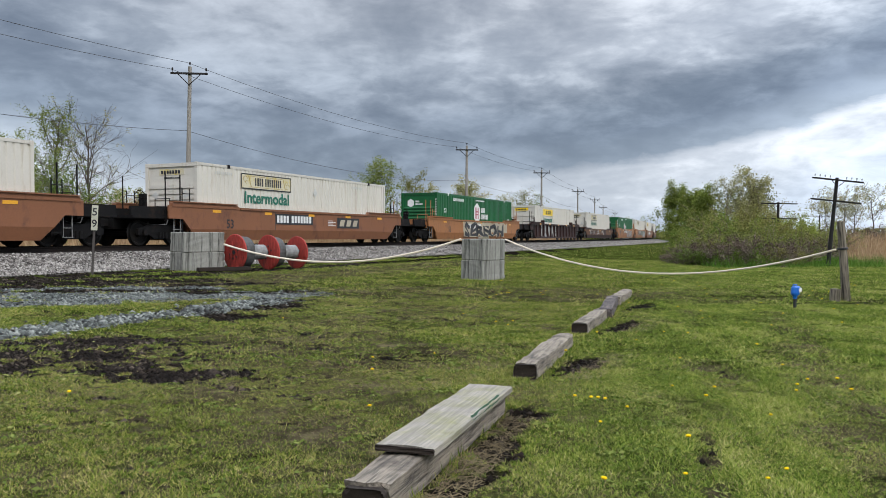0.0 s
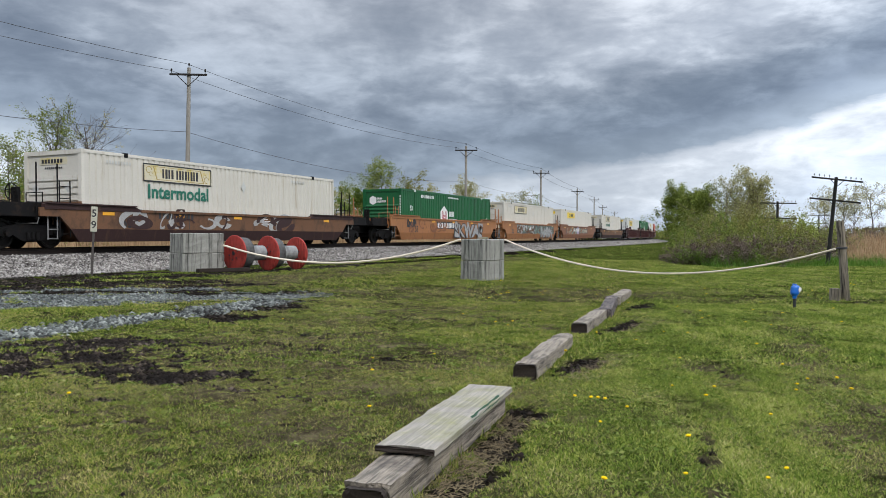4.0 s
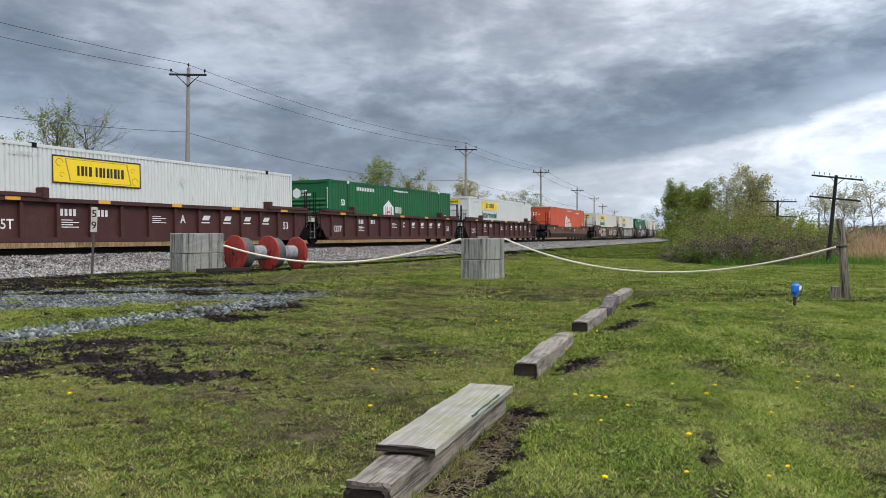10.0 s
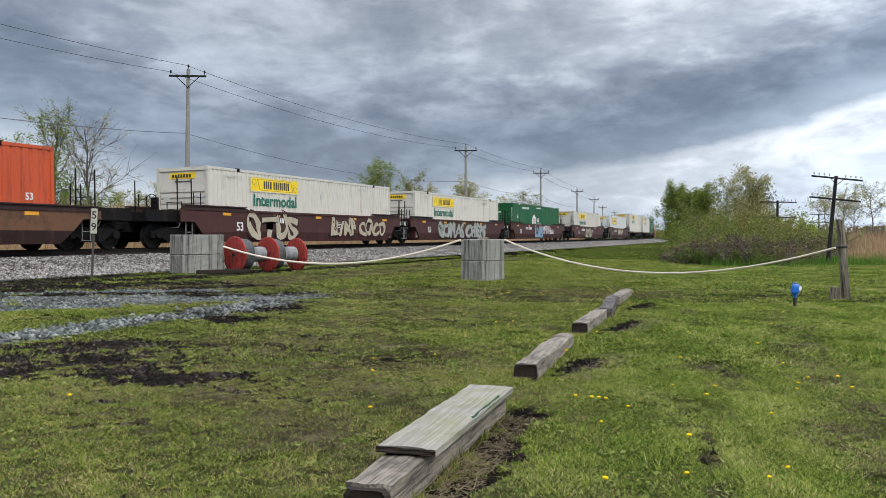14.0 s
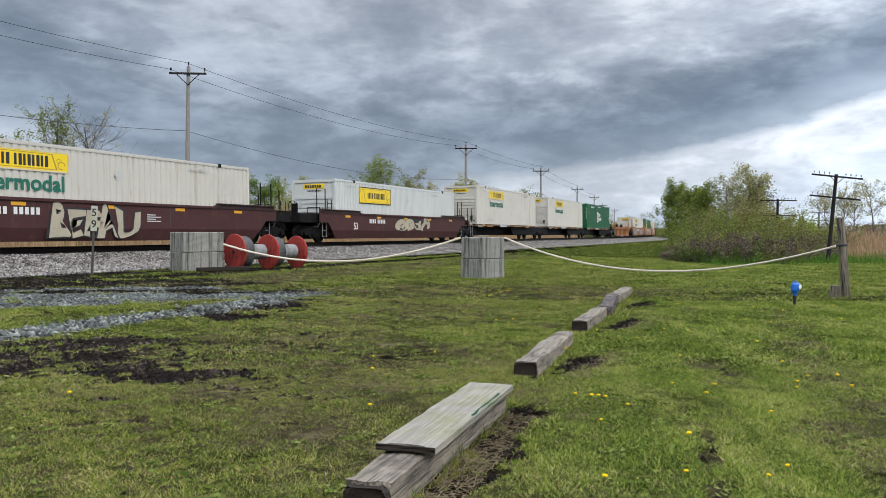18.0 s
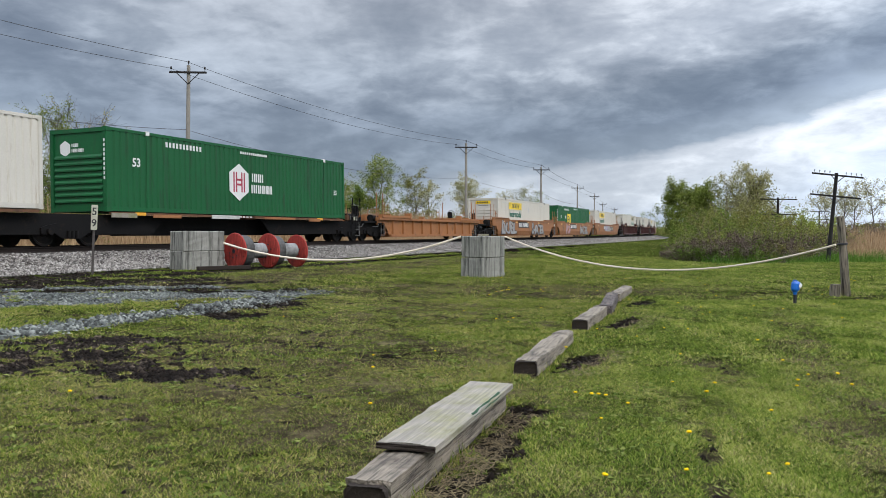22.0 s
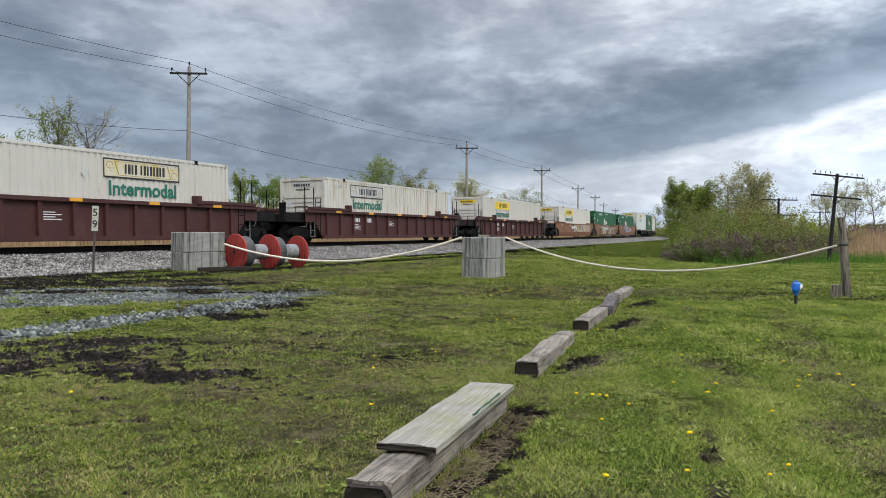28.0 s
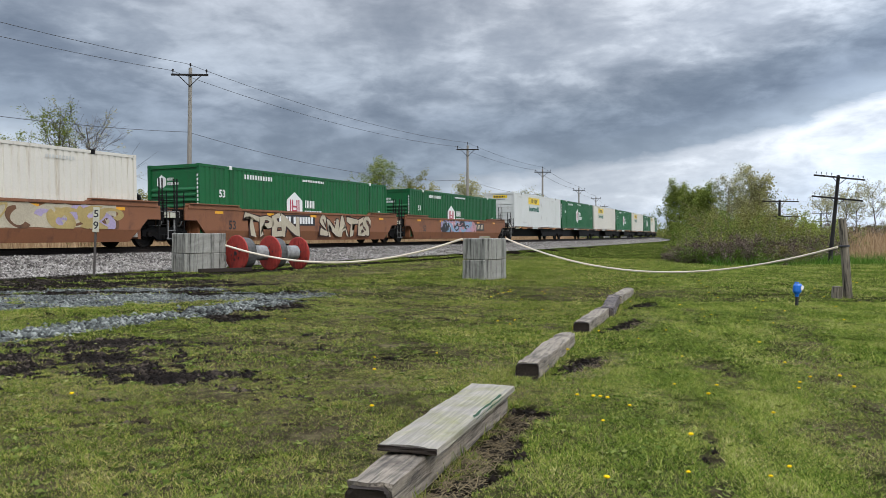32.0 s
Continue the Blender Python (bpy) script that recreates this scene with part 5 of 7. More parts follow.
    for py, pz in ((0.78, 1.62), (-0.72, 1.62), (0.6, 0.5)):
        part("end_placard", frame_me, c, at=pose(e - 0.03, py, pz, 0, 0, -90))
    part("document_box", mesh_of("document_box", "drum_dark", lambda bm: box(bm, -0.05, 0, -0.09, 0.09, -0.17, 0.17, 0.008)), c, "small dark document box", at=(e - 0.03, -0.86, 0.48))
    return c


def hexagon(bm, w, h, y=0.0):
    slab(bm, [(0, h / 2), (w / 2, h / 4), (w / 2, -h / 4), (0, -h / 2), (-w / 2, -h / 4), (-w / 2, h / 4)], y - 0.004, y)


def emblem(c, x, z, w, h, gap=0.25):
    """White six-sided badge with a red mark, and beside it the firm's name as blocks."""
    b = part("badge", mesh_of(f"badge {w} {h}", "ink_white", lambda bm: hexagon(bm, w, h)), c, "white hexagonal badge", at=(x, SIDE_Y - 0.006, z))
    def mark(bm):
        u, v, t = w * 0.27, h * 0.27, w * 0.065
        for q in (-1, 1):
            for a in (u, u - 2 * t):
                rect(bm, q * a - t / 2, q * a + t / 2, -v, v)
        for a in (-1.2 * t, 1.2 * t):
            rect(bm, -u + 2.5 * t, u - 2.5 * t, a - t / 2, a + t / 2)
    part("badge_mark", mesh_of(f"badge_mark {w} {h}", "ink_red", mark), b, at=(0, -0.004, 0))
    def name(bm):
        sign_bars(bm, w / 2 + gap, w / 2 + gap + 0.85, 0.06, 0.42, 3)
        sign_bars(bm, w / 2 + gap - 0.05, w / 2 + gap + 1.5, -0.42, -0.06, 5)
    part("firm_name", mesh_of(f"firm_name {w} {gap}", "ink_white", name), c, at=(x, SIDE_Y - 0.006, z))


def colour_container(tone, mark):
    paint = {"green": "green_paint", "red": "red_paint"}[tone]
    c = container_shell(paint, {"green": "deep green corrugated container with white badge" if mark != "square" else "deep green corrugated container with a square yellow emblem",
                                "red": "orange-red corrugated container with white hexagonal badge"}[tone], 0.3 if tone == "green" else 0.34, "louvres" if tone == "green" else "posts")
    h = LONG / 2
    if mark == "square":
        def sq(bm):
            rect(bm, 0, 1.6, 0.95, 2.1)
        s = part("emblem", mesh_of("square_emblem", "yellow_sign", sq), c, "yellow square emblem", at=(-h + 4.3, SIDE_Y - 0.006, 0))
        part("emblem_mark", mesh_of("square_emblem_mark", "ink_black", lambda bm: (rect(bm, 0.2, 0.36, 1.15, 1.9), rect(bm, 0.36, 0.75, 1.76, 1.9), rect(bm, 0.36, 0.66, 1.45, 1.58), rect(bm, 0.36, 0.75, 1.15, 1.28), rect(bm, 0.85, 0.97, 1.3, 1.75), rect(bm, 1.1, 1.22, 1.3, 1.75))), s, at=(0, -0.004, 0))
        part("placard", mesh_of("white_diamond", "ink_white", lambda bm: slab(bm, [(0.2, 0), (0, 0.26), (-0.2, 0), (0, -0.26)], -0.004, 0)), c, at=(-h + 3.5, SIDE_Y - 0.006, 1.75))
    else:
        emblem(c, -h + {"high": 7.68, "low": 6.7, "spine": 7.3, "red": 6.97}[mark], {"high": 1.72, "low": 1.3, "spine": 1.4, "red": 1.42}[mark], *((1.25, 1.46) if tone == "red" else (1.3, 1.55)))
    if tone == "green":
        part("length_figure", words("53", 0.42, "ink_white", 0.012), c, at=(-h + 1.2, SIDE_Y - 0.006, 1.62))
    part("length_figure", words("53", 0.3, "ink_white", 0.01), c, at=(h - 1.1, SIDE_Y - 0.006, 1.2))
    digit = mesh_of("box_digit_bar", "ink_white", lambda bm: rect(bm, 0, 0.11, 0, 0.19))
    if tone == "green":
        for q in range(11):
            part("digit_bar", digit, c, at=(-h + 2.9 + q * 0.19, SIDE_Y - 0.006, 2.45))
    else:
        small = mesh_of("red_digit_bar", "ink_white", lambda bm: rect(bm, 0, 0.09, 0, 0.13))
        for q in range(10):
            part("digit_bar", small, c, at=(h - 4.6 + q * 0.16, SIDE_Y - 0.006, 2.42))
        part("length_figure", words("53", 0.34, "ink_white", 0.008), c, at=pose(-h + 0.04, 0.1, 0.35, 0, 0, -90))
    tiny = mesh_of("line_bars", "ink_white", lambda bm: [rect(bm, k * 0.15, k * 0.15 + 0.1, 0, 0.1) for k in range(13)])
    part("small_print", tiny, c, at=(-h + 7.4, SIDE_Y - 0.006, 2.6))
    part("end_badge", mesh_of("end_hexagon", "ink_white", lambda bm: hexagon(bm, 0.46, 0.56)), c, "white hexagonal badge", at=pose(-h + 0.058, 0.62, 2.22, 0, 0, -90))
    part("end_name", mesh_of("end_name", "ink_white", lambda bm: (sign_bars(bm, 0.3, 0.62, 0.04, 0.16, 3), sign_bars(bm, 0.3, 0.86, -0.14, -0.02, 5))), c, at=pose(-h + 0.058, 0.62, 2.22, 0, 0, -90))
    upright = mesh_of("post_letters", "ink_white", lambda bm: [box(bm, -0.012, 0, -0.03, 0.03, 0.9 + 0.16 * k, 1.0 + 0.16 * k) for k in range(9)])
    part("post_letters", upright, c, at=(-h - 0.001, -HALF + 0.08, 0.2))
    return c


# ================= the train =================
# start of each box along the track at the clip's start, car style, paint, what it carries
TRAIN = [
    (2.72, "well", "brown_car", ("white", "yellow_sign", 2.8)),
    (26.37, "well", "brown_car", ("white", "faded_sign", 2.8)),
    (50.11, "well", "orange_car", ("green", "high")),
    (73.61, "rib", "dark_car", ("white", "yellow_sign", 2.8)),
    (96.80, "well", "dull_brown_car", ("white", "faded_sign", 2.8)),
    (120.84, "well", "orange_car", ("green", "low")),
    (140.58, "well", "orange_car", ("white", "faded_sign", 2.8, False)),
    (160.14, "well", "brown_car", ("white", "yellow_sign", 2.76, False)),
    (183.64, "well", "dull_brown_car", ("white", "faded_sign", 2.8)),
    (207.44, "rib", "maroon_car", ("clean", "yellow_sign", 2.62, False, True)),
    (226.87, "rib", "maroon_car", ("green", "low")),
    (246.67, "rib", "maroon_car", ("clean", "yellow_sign", 2.7)),
    (270.02, "well", "dull_brown_car", ("red", "red")),
    (293.58, "well", "maroon_car", ("white", "yellow_sign", 2.8)),
    (313.26, "well", "maroon_car", ("white", "yellow_sign", 2.8)),
    (333.32, "well", "maroon_car", ("green", "low")),
    (356.70, "well", "maroon_car", ("white", "yellow_sign", 2.8)),
    (380.06, "well", "maroon_car", ("clean", "yellow_sign", 2.5, False, True)),
    (400.85, "spine", "black_steel", ("white", "yellow_sign", 2.82)),
    (421.60, "spine", "black_steel", ("white", "yellow_sign", 2.82)),
    (440.32, "spine", "black_steel", ("green", "spine")),
    (460.10, "empty", "orange_car", None),
    (481.36, "well", "orange_car", ("white", "yellow_sign", 2.8)),
    (501.02, "well", "orange_car", ("green", "square")),
    (521.20, "well", "orange_car", ("white", "yellow_sign", 2.8)),
    (544.55, "rib", "maroon_car", ("white", "faded_sign", 9.45)),
    (568.25, "rib", "maroon_car", ("rusty", "grey_sign", 2.64)),
    (591.49, "rib", "maroon_car", ("white", "yellow_sign", 2.8)),
    (614.98, "well", "brown_car", ("white", "yellow_sign", 2.8)),
    (634.45, "well", "brown_car", ("green", "low")),
    (653.74, "well", "brown_car", ("green", "low")),
    (674.82, "spine", "black_steel", ("clean", "yellow_sign", 4.2)),
    (691.70, "spine", "black_steel", ("green", "spine")),
    (708.80, "spine", "black_steel", ("white", "yellow_sign", 2.8)),
    (726.00, "spine", "black_steel", ("green", "spine")),
    (743.10, "spine", "black_steel", ("white", "yellow_sign", 2.8)),
    (760.20, "spine", "black_steel", ("green", "spine")),
    (777.30, "spine", "black_steel", ("white", "yellow_sign", 2.8)),
    (794.40, "spine", "black_steel", ("green", "spine")),
    (811.50, "spine", "black_steel", ("white", "yellow_sign", 2.8)),
    (828.60, "spine", "black_steel", ("white", "yellow_sign", 2.8)),
]
GRAFFITI = {
    2: (("SEREOH", 4.6, 0, 0.4, 1.15, "ink_black", "spray_cream", 2.15),),
    3: (("RBVAS", 1.55, 1.346, 0.42, 1.25, "spray_silver", "", 1.2),),
    5: (("SKWAE", 8.1, 0, 0.36, 1.32, "spray_silver", "ink_black", 1.3), ("DUP", 0.4, 0, 0.98, 0.55, "ink_black", "", 1.3)),
    6: (("NIMAN", 10.6, 0, 0.36, 1.2, "spray_silver", "ink_black", 1.1),),
    15: (("BASES", 6.35, 0, 0.36, 1.3, "spray_blue", "ink_black", 0.82), ("MOSKE", 9.4, 0, 1.05, 0.5, "ink_white", "", 1.1), ("CROLU", 11.7, 0, 0.66, 0.55, "ink_white", "", 0.9)),
    13: (("OTUS", 2.2, 0, 0.36, 1.4, "spray_cream", "dark_car", 1.1), ("BUMP COCO", 9.2, 0, 0.5, 1.05, "spray_cream", "dark_car", 0.98)),
    14: (("GUMAS CHEPS", 3.2, 0, 0.4, 1.25, "spray_silver", "leaf_edge", 1.15),),
    16: (("BEFAU", 5.6, 0, 0.36, 1.25, "spray_cream", "ink_black", 1.05),),
    22: (("DUEL", 0.3, 0, 0.42, 1.25, "spray_silver", "ink_black", 1.3), ("SHATER", 9.2, 0, 0.36, 1.15, "spray_silver", "ink_black", 1.0)),
    23: (("FO", 3.0, 0, 0.4, 1.2, "spray_pink", "spray_silver", 1.2), ("NATER", 9.9, 0, 0.36, 1.15, "spray_silver", "ink_black", 1.2)),
    29: (("TPEN", 2.6, 0, 0.42, 1.25, "spray_cream", "dark_car", 1.4), ("SNATES", 8.6, 0, 0.42, 1.2, "spray_cream", "dark_car", 1.25)),
}
SCRAWLS = {4: (2.0, 12.0, ("spray_silver", "dark_car")), 5: (1.0, 6.8, ("brown_car",)), 6: (3.0, 15.6, ("spray_slate", "spray_teal", "spray_silver", "dull_brown_car")),
           12: (5.0, 14.0, ("dark_car",)), 15: (8.9, 12.0, ("spray_pink", "spray_silver")),
           17: (7.2, 11.2, ("ink_black", "spray_cream")), 24: (5.5, 11.0, ("spray_lilac", "spray_silver")), 28: (6.5, 15.0, ("spray_cream", "dull_brown_car", "spray_lilac", "spray_ochre")), 30: (4.5, 10.5, ("spray_lilac", "spray_pink", "spray_blue", "ink_black"))}
MOVERS = []


def make_train():
    for i, (s, style, paint, load) in enumerate(TRAIN):
        mid = s + LONG / 2
        ahead = TRAIN[i - 1][0] + LONG / 2 if i else mid - 23.7
        behind = TRAIN[i + 1][0] + LONG / 2 if i + 1 < len(TRAIN) else mid + 17.1
        left, right = (mid - ahead) / 2, (behind - mid) / 2
        lj = "shared" if 2 * left < 22 and i and style == TRAIN[i - 1][1] else ""
        rj = "own" if 2 * right < 22 and i + 1 < len(TRAIN) and style == TRAIN[i + 1][1] else ""
        if style == "spine":
            car = spine_car((left, lj), (right, rj), i)
        elif style == "empty":
            car = well_car(paint, True, (left, ""), (right, ""), i, 6.3, True)
        else:
            car = well_car(paint, style == "rib", (left, lj), (right, rj), i)
        MOVERS.append((car, mid, 0.0))
        face = -1.367 if style == "rib" else -1.447
        for text, x, gap, z, size, ink, edge, width in GRAFFITI.get(i, ()):
            if gap:
                for k, letter in enumerate(text):
                    tag_mark(car, x + k * gap - LONG / 2, face - 0.006, z, letter, size, ink, edge, width)
                continue
            tag_mark(car, x - LONG / 2, face - 0.006, z, text, size, ink, edge, width)
        if i == 2:
            mural(car, 4.4 - LONG / 2, 14.4 - LONG / 2, face - 0.003, i, "spray_cream", ())
        if i == 7:
            vines(car, face, i)
        if i in SCRAWLS:
            x0, x1, tints = SCRAWLS[i]
            (mural if len(tints) > 3 else scrawl)(car, x0 - LONG / 2, x1 - LONG / 2, face - 0.003, i, *((tints[0], tints[1:]) if len(tints) > 3 else (tints, 0.64)))
        if load is None:
            continue
        box_ob = white_container(*load) if load[0] in ("white", "rusty", "clean") else colour_container(*load)
        MOVERS.append((box_ob, mid, 1.16 if style == "spine" else 0.36))


make_train()


# slack that runs in and out of the couplings, second by second
SLACK = (-0.29, -0.21, 0.36, 0.04, 0.01, -0.03, -0.06, -0.13, -0.13, 0.15, -0.03, 0.1, 0.02, -0.01, 0.09, 0.19, 0.28, 0.38, -0.42, -0.16, 0.02, -0.03, 0.01, -0.01, 0.07, 0.14, 0.04, -0.06, -0.16, 0.25, 0.27, -0.27, -0.13)


def train_gone(t):
    """How far the train has run by t seconds."""
    return 19.11 * t - 0.00326 * t * t


def motions():
    for ob, mid, lift in MOVERS:
        rows = []
        for t, slack in enumerate(SLACK):
            x, y, a = along(mid - train_gone(t) + slack)
            m = Matrix.Translation((x, y, RAIL_Z)) @ Matrix.Rotation(a, 4, "Z") @ Matrix.Rotation(-radians(CANT), 4, "X") @ Matrix.Translation((0, 0, lift))
            rows.append((t, m))
        walk(ob, rows)


# ================= blocks, spools, rope =================
def concrete_block(a, b, h, seed):
    """Cast block with chipped edges: a wide across its left face, b along its right."""
    rng = random.Random(seed)
    bm = bmesh.new()
    box(bm, 0, b, 0, a, 0, h)
    bmesh.ops.subdivide_edges(bm, edges=bm.edges[:], cuts=5, use_grid_fill=True)
    for v in bm.verts:
        v.co += Vector([rng.uniform(-1, 1) * 0.006 for _ in range(3)])
    bmesh.ops.bevel(bm, geom=[e for e in bm.edges if e.calc_face_angle(0) > 1.0], offset=0.018, segments=1, affect="EDGES")
    me = bpy.data.meshes.new("concrete_block")
    bm.to_mesh(me)
    bm.free()
    me.materials.append(MAT["concrete"])
    return me


def make_blocks():
    for (x, y), turn, a, b, hs in (((1.15, 24.2), 52, 0.80, 1.15, (0.60, 0.63)), ((-7.95, 25.35), 47, 0.80, 1.45, (0.58, 0.62))):
        z = ground_z(x, y) - 0.02
        for k, h in enumerate(hs):
            m = pose(x + (0.03 if k else 0), y, z, 0, 0, turn + (1.5 if k else 0))
            label = "weathered grey concrete block with dark streaks, " + ("stacked on another" if k else "standing in the grass")
            thing("concrete_block", label, "concrete block", "concrete blocks", me=concrete_block(a, b, h, k + int(x)), at=m)
            z += h + 0.004
    # rotten plank at the foot of the far stack and a scrap of board on the nearer one
    def plank(bm):
        box(bm, 0, 1.7, -0.12, 0.12, 0, 0.12, 0.015)
    x, y = -7.45, 25.2
    thing("wooden_plank", "dark rotten plank lying against concrete blocks", "plank", me=mesh_of("foot_plank", "rotten_wood", plank), at=pose(x, y, ground_z(x, y), 0, 0, 40))
    def scrap(bm):
        box(bm, -0.16, 0.16, -0.05, 0.05, 0, 0.06, 0.008)
    thing("wood_scrap", "small tan board lying on a concrete block", "wood scrap", me=mesh_of("scrap", "bleached_wood", scrap), at=pose(1.2, 24.9, ground_z(1.2, 24.9) + 1.22, 0, 0, 5))


make_blocks()


def cable_spool(x, y, r, width, reach):
    """Wooden cable drum lying on its rims: painted near flange, hub and rear flange."""
    z = ground_z(x, y)
    m = pose(x, y, z + r - 0.02, 0, 0, math.degrees(math.atan2(-0.62, 0.78)))
    sp = thing("cable_spool", "empty wooden cable spool with a red painted flange", "cable spool", "cable spools by the track", at=m)
    def flange(bm):
        lathe(bm, [(0.06, 0.0), (r - 0.02, 0.0), (r, 0.012), (r, 0.05), (r - 0.02, 0.06), (0.06, 0.06)], 28)
    def hub(bm):
        lathe(bm, [(r * 0.42, 0.06), (r * 0.42, reach)], 24)
    def bolts(bm):
        for k in range(6):
            a = k * math.pi / 3 + 0.3
            rod(bm, (r * 0.36 * math.cos(a), -0.035, r * 0.36 * math.sin(a)), (r * 0.36 * math.cos(a), 0, r * 0.36 * math.sin(a)), 0.025, n=8)
        rod(bm, (0, -0.03, 0), (0, 0, 0), 0.07, n=12)
    f = part("flange", mesh_of(f"flange red {r}", "spool_red", flange), sp, "red painted flange")
    for k in range(7):
        x0 = -r + 0.04 + k * (2 * r - 0.08) / 7
        x1 = x0 + (2 * r - 0.08) / 7 - 0.012
        zz = math.sqrt(max(0.01, (r - 0.03) ** 2 - max(abs(x0), abs(x1)) ** 2))
        part("board", mesh_of(f"flange_board {r} {k}", "spool_red", lambda bm: box(bm, x0, x1, -0.018, 0.0, -zz, zz)), f)
    part("bolts", mesh_of(f"flange_bolts {r}", "ink_black", bolts), f)
    part("hub", mesh_of(f"spool_hub {r} {reach}", "spool_grey", hub), sp, "grey winding hub")
    def winding(bm):
        lathe(bm, [(r * 0.5, 0.06), (r * 0.86, 0.062), (r * 0.88, 0.12), (r * 0.86, width - 0.02), (r * 0.5, width)], 28)
    part("winding", mesh_of(f"spool_winding {r} {width}", "winding_grey", winding), sp, "weathered grey drum behind the flange")


cable_spool(-6.68, 26.55, 0.585, 0.46, 1.15)
cable_spool(-5.84, 27.6, 0.58, 0.40, 1.15)
cable_spool(-5.09, 28.7, 0.56, 0.14, 0.1)


def hang(a, b, sag, n=24):
    a, b = Vector(a), Vector(b)
    return [a.lerp(b, k / n) - Vector((0, 0, sag * 4 * (k / n) * (1 - k / n))) for k in range(n + 1)]


def line_mesh(key, material, pts, r, n=6):
    return mesh_of(key, material, lambda bm: pipe(bm, pts, r, n))


def make_ropes():
    far, mid, post = (-6.95, 26.3, 1.05), (0.52, 24.45, 1.27), (8.6, 18.2, 1.12)
    mid2 = (1.85, 24.9, 1.27)
    thing("rope", "pale thick rope slung low between concrete blocks", "rope", "ropes across the meadow", me=line_mesh("rope a", "rope_white", hang(far, mid, 0.62), 0.034))
    thing("rope", "pale thick rope slung from a block to a wooden post", "rope", "ropes across the meadow", me=line_mesh("rope b", "rope_white", hang(mid2, post, 0.76), 0.025))


make_ropes()


# ================= milepost =================
def make_milepost():
    x, y = -9.39, 22.19
    z = ground_z(x, y)
    mp = thing("milepost", "thin steel post with a white number board", "milepost", at=pose(x, y, z - 0.05, 0, 2.4, 22))
    def stake(bm):
        box(bm, -0.03, 0.03, -0.02, 0.02, 0, 1.4)
        box(bm, -0.012, 0.012, -0.045, -0.02, 0, 1.4)
    def board(bm):
        box(bm, -0.08, 0.08, -0.075, -0.05, 1.26, 1.93, 0.006)
    part("stake", mesh_of("milepost_stake", "post_steel", stake), mp)
    b = part("number_board", mesh_of("milepost_board", "sign_white", board), mp, "white board with black figures")
    for text, z0 in (("5", 1.66), ("9", 1.35)):
        part("figure", words(text, 0.28, "ink_black", 0.004), b, at=(-0.072, -0.08, z0))


make_milepost()


# ================= timbers in the grass =================
def timber(name, label, x, y, turn, length, wide, tall, paint, seed, tilt=0.0, worn=0.012, z=None):
    rng = random.Random(seed)
    bm = bmesh.new()
    box(bm, -wide / 2, wide / 2, 0, length, 0, tall)
    bmesh.ops.subdivide_edges(bm, edges=[e for e in bm.edges if abs(e.verts[0].co.y - e.verts[1].co.y) > 0.5], cuts=22)
    bmesh.ops.subdivide_edges(bm, edges=[e for e in bm.edges if abs(e.verts[0].co.y - e.verts[1].co.y) < 0.01], cuts=3)
    bmesh.ops.triangulate(bm, faces=[f for f in bm.faces if len(f.verts) > 4])
    for v in bm.verts:
        p = v.co.copy()
        end = 2.2 if p.y < 0.03 or p.y > length - 0.03 else 1.0
        k = noise.noise((p.x * 9 + seed, p.y * 2.1, p.z * 9)) + 0.5 * noise.noise((p.x * 30, p.y * 5 + seed, p.z * 30))
        v.co += Vector((k * worn, rng.uniform(-1, 1) * worn * end, (noise.noise((p.x * 14, p.y * 1.7, seed)) - 0.2) * worn))
        edge = (abs(p.x) > wide / 2 - 0.01) + (p.z > tall - 0.01)
        if edge == 2:
            v.co.z -= worn * rng.uniform(0.2, 1.6)
            v.co.x *= 1 - worn / wide * rng.uniform(0.2, 1.4)
    bmesh.ops.recalc_face_normals(bm, faces=bm.faces)
    me = bpy.data.meshes.new(name)
    bm.to_mesh(me)
    bm.free()
    me.materials.append(MAT[paint])
    z = ground_z(x, y) - 0.01 if z is None else z
    return thing(name, label, "timber" if name == "railway_tie" else "plank", "timbers in the grass", me=me, at=pose(x, y, z, tilt, 0, turn))


tie_a = timber("railway_tie", "weathered railway tie lying in the grass under a plank", -0.37, 4.06, -17.0, 2.56, 0.235, 0.18, "tie_wood", 3)
timber("wooden_plank", "wide bleached plank with moss, lying on a railway tie", -0.205, 4.56, -17.2, 1.95, 0.345, 0.045, "bleached_wood", 5, worn=0.006, z=0.178)
tie_b = timber("railway_tie", "grey split railway tie with a rotten end", 0.80, 7.98, -16.5, 2.56, 0.22, 0.17, "tie_wood", 9, worn=0.016)
tie_c = timber("railway_tie", "grey weathered railway tie", 1.94, 11.75, -18, 2.4, 0.22, 0.17, "tie_wood", 12)
tie_d = timber("railway_tie", "dark tarry railway tie, tilted on its neighbour", 2.72, 13.9, -14, 2.55, 0.22, 0.18, "dark_tie_wood", 15, tilt=0.8)
tie_e = timber("railway_tie", "grey railway tie at the end of the row", 3.42, 16.6, -18, 2.6, 0.23, 0.18, "tie_wood", 18)


def rotten_end(bm):
    rng = random.Random(4)
    slab(bm, [(-0.1, 0.012), (0.1, 0.012), (0.112, 0.05), (0.108, 0.135), (0.085, 0.158), (-0.09, 0.156), (-0.112, 0.12), (-0.11, 0.04)], -0.016, 0.02)
    bmesh.ops.subdivide_edges(bm, edges=bm.edges[:], cuts=4, use_grid_fill=True)
    for v in bm.verts:
        if v.co.y < 0:
            v.co.y += rng.uniform(-0.022, 0.012)


for tie in (tie_a, tie_b, tie_c):
    part("rotten_end", mesh_of("rotten_end", "rotten_wood", rotten_end), tie, "dark rotten end grain", at=(0, -0.024, 0))


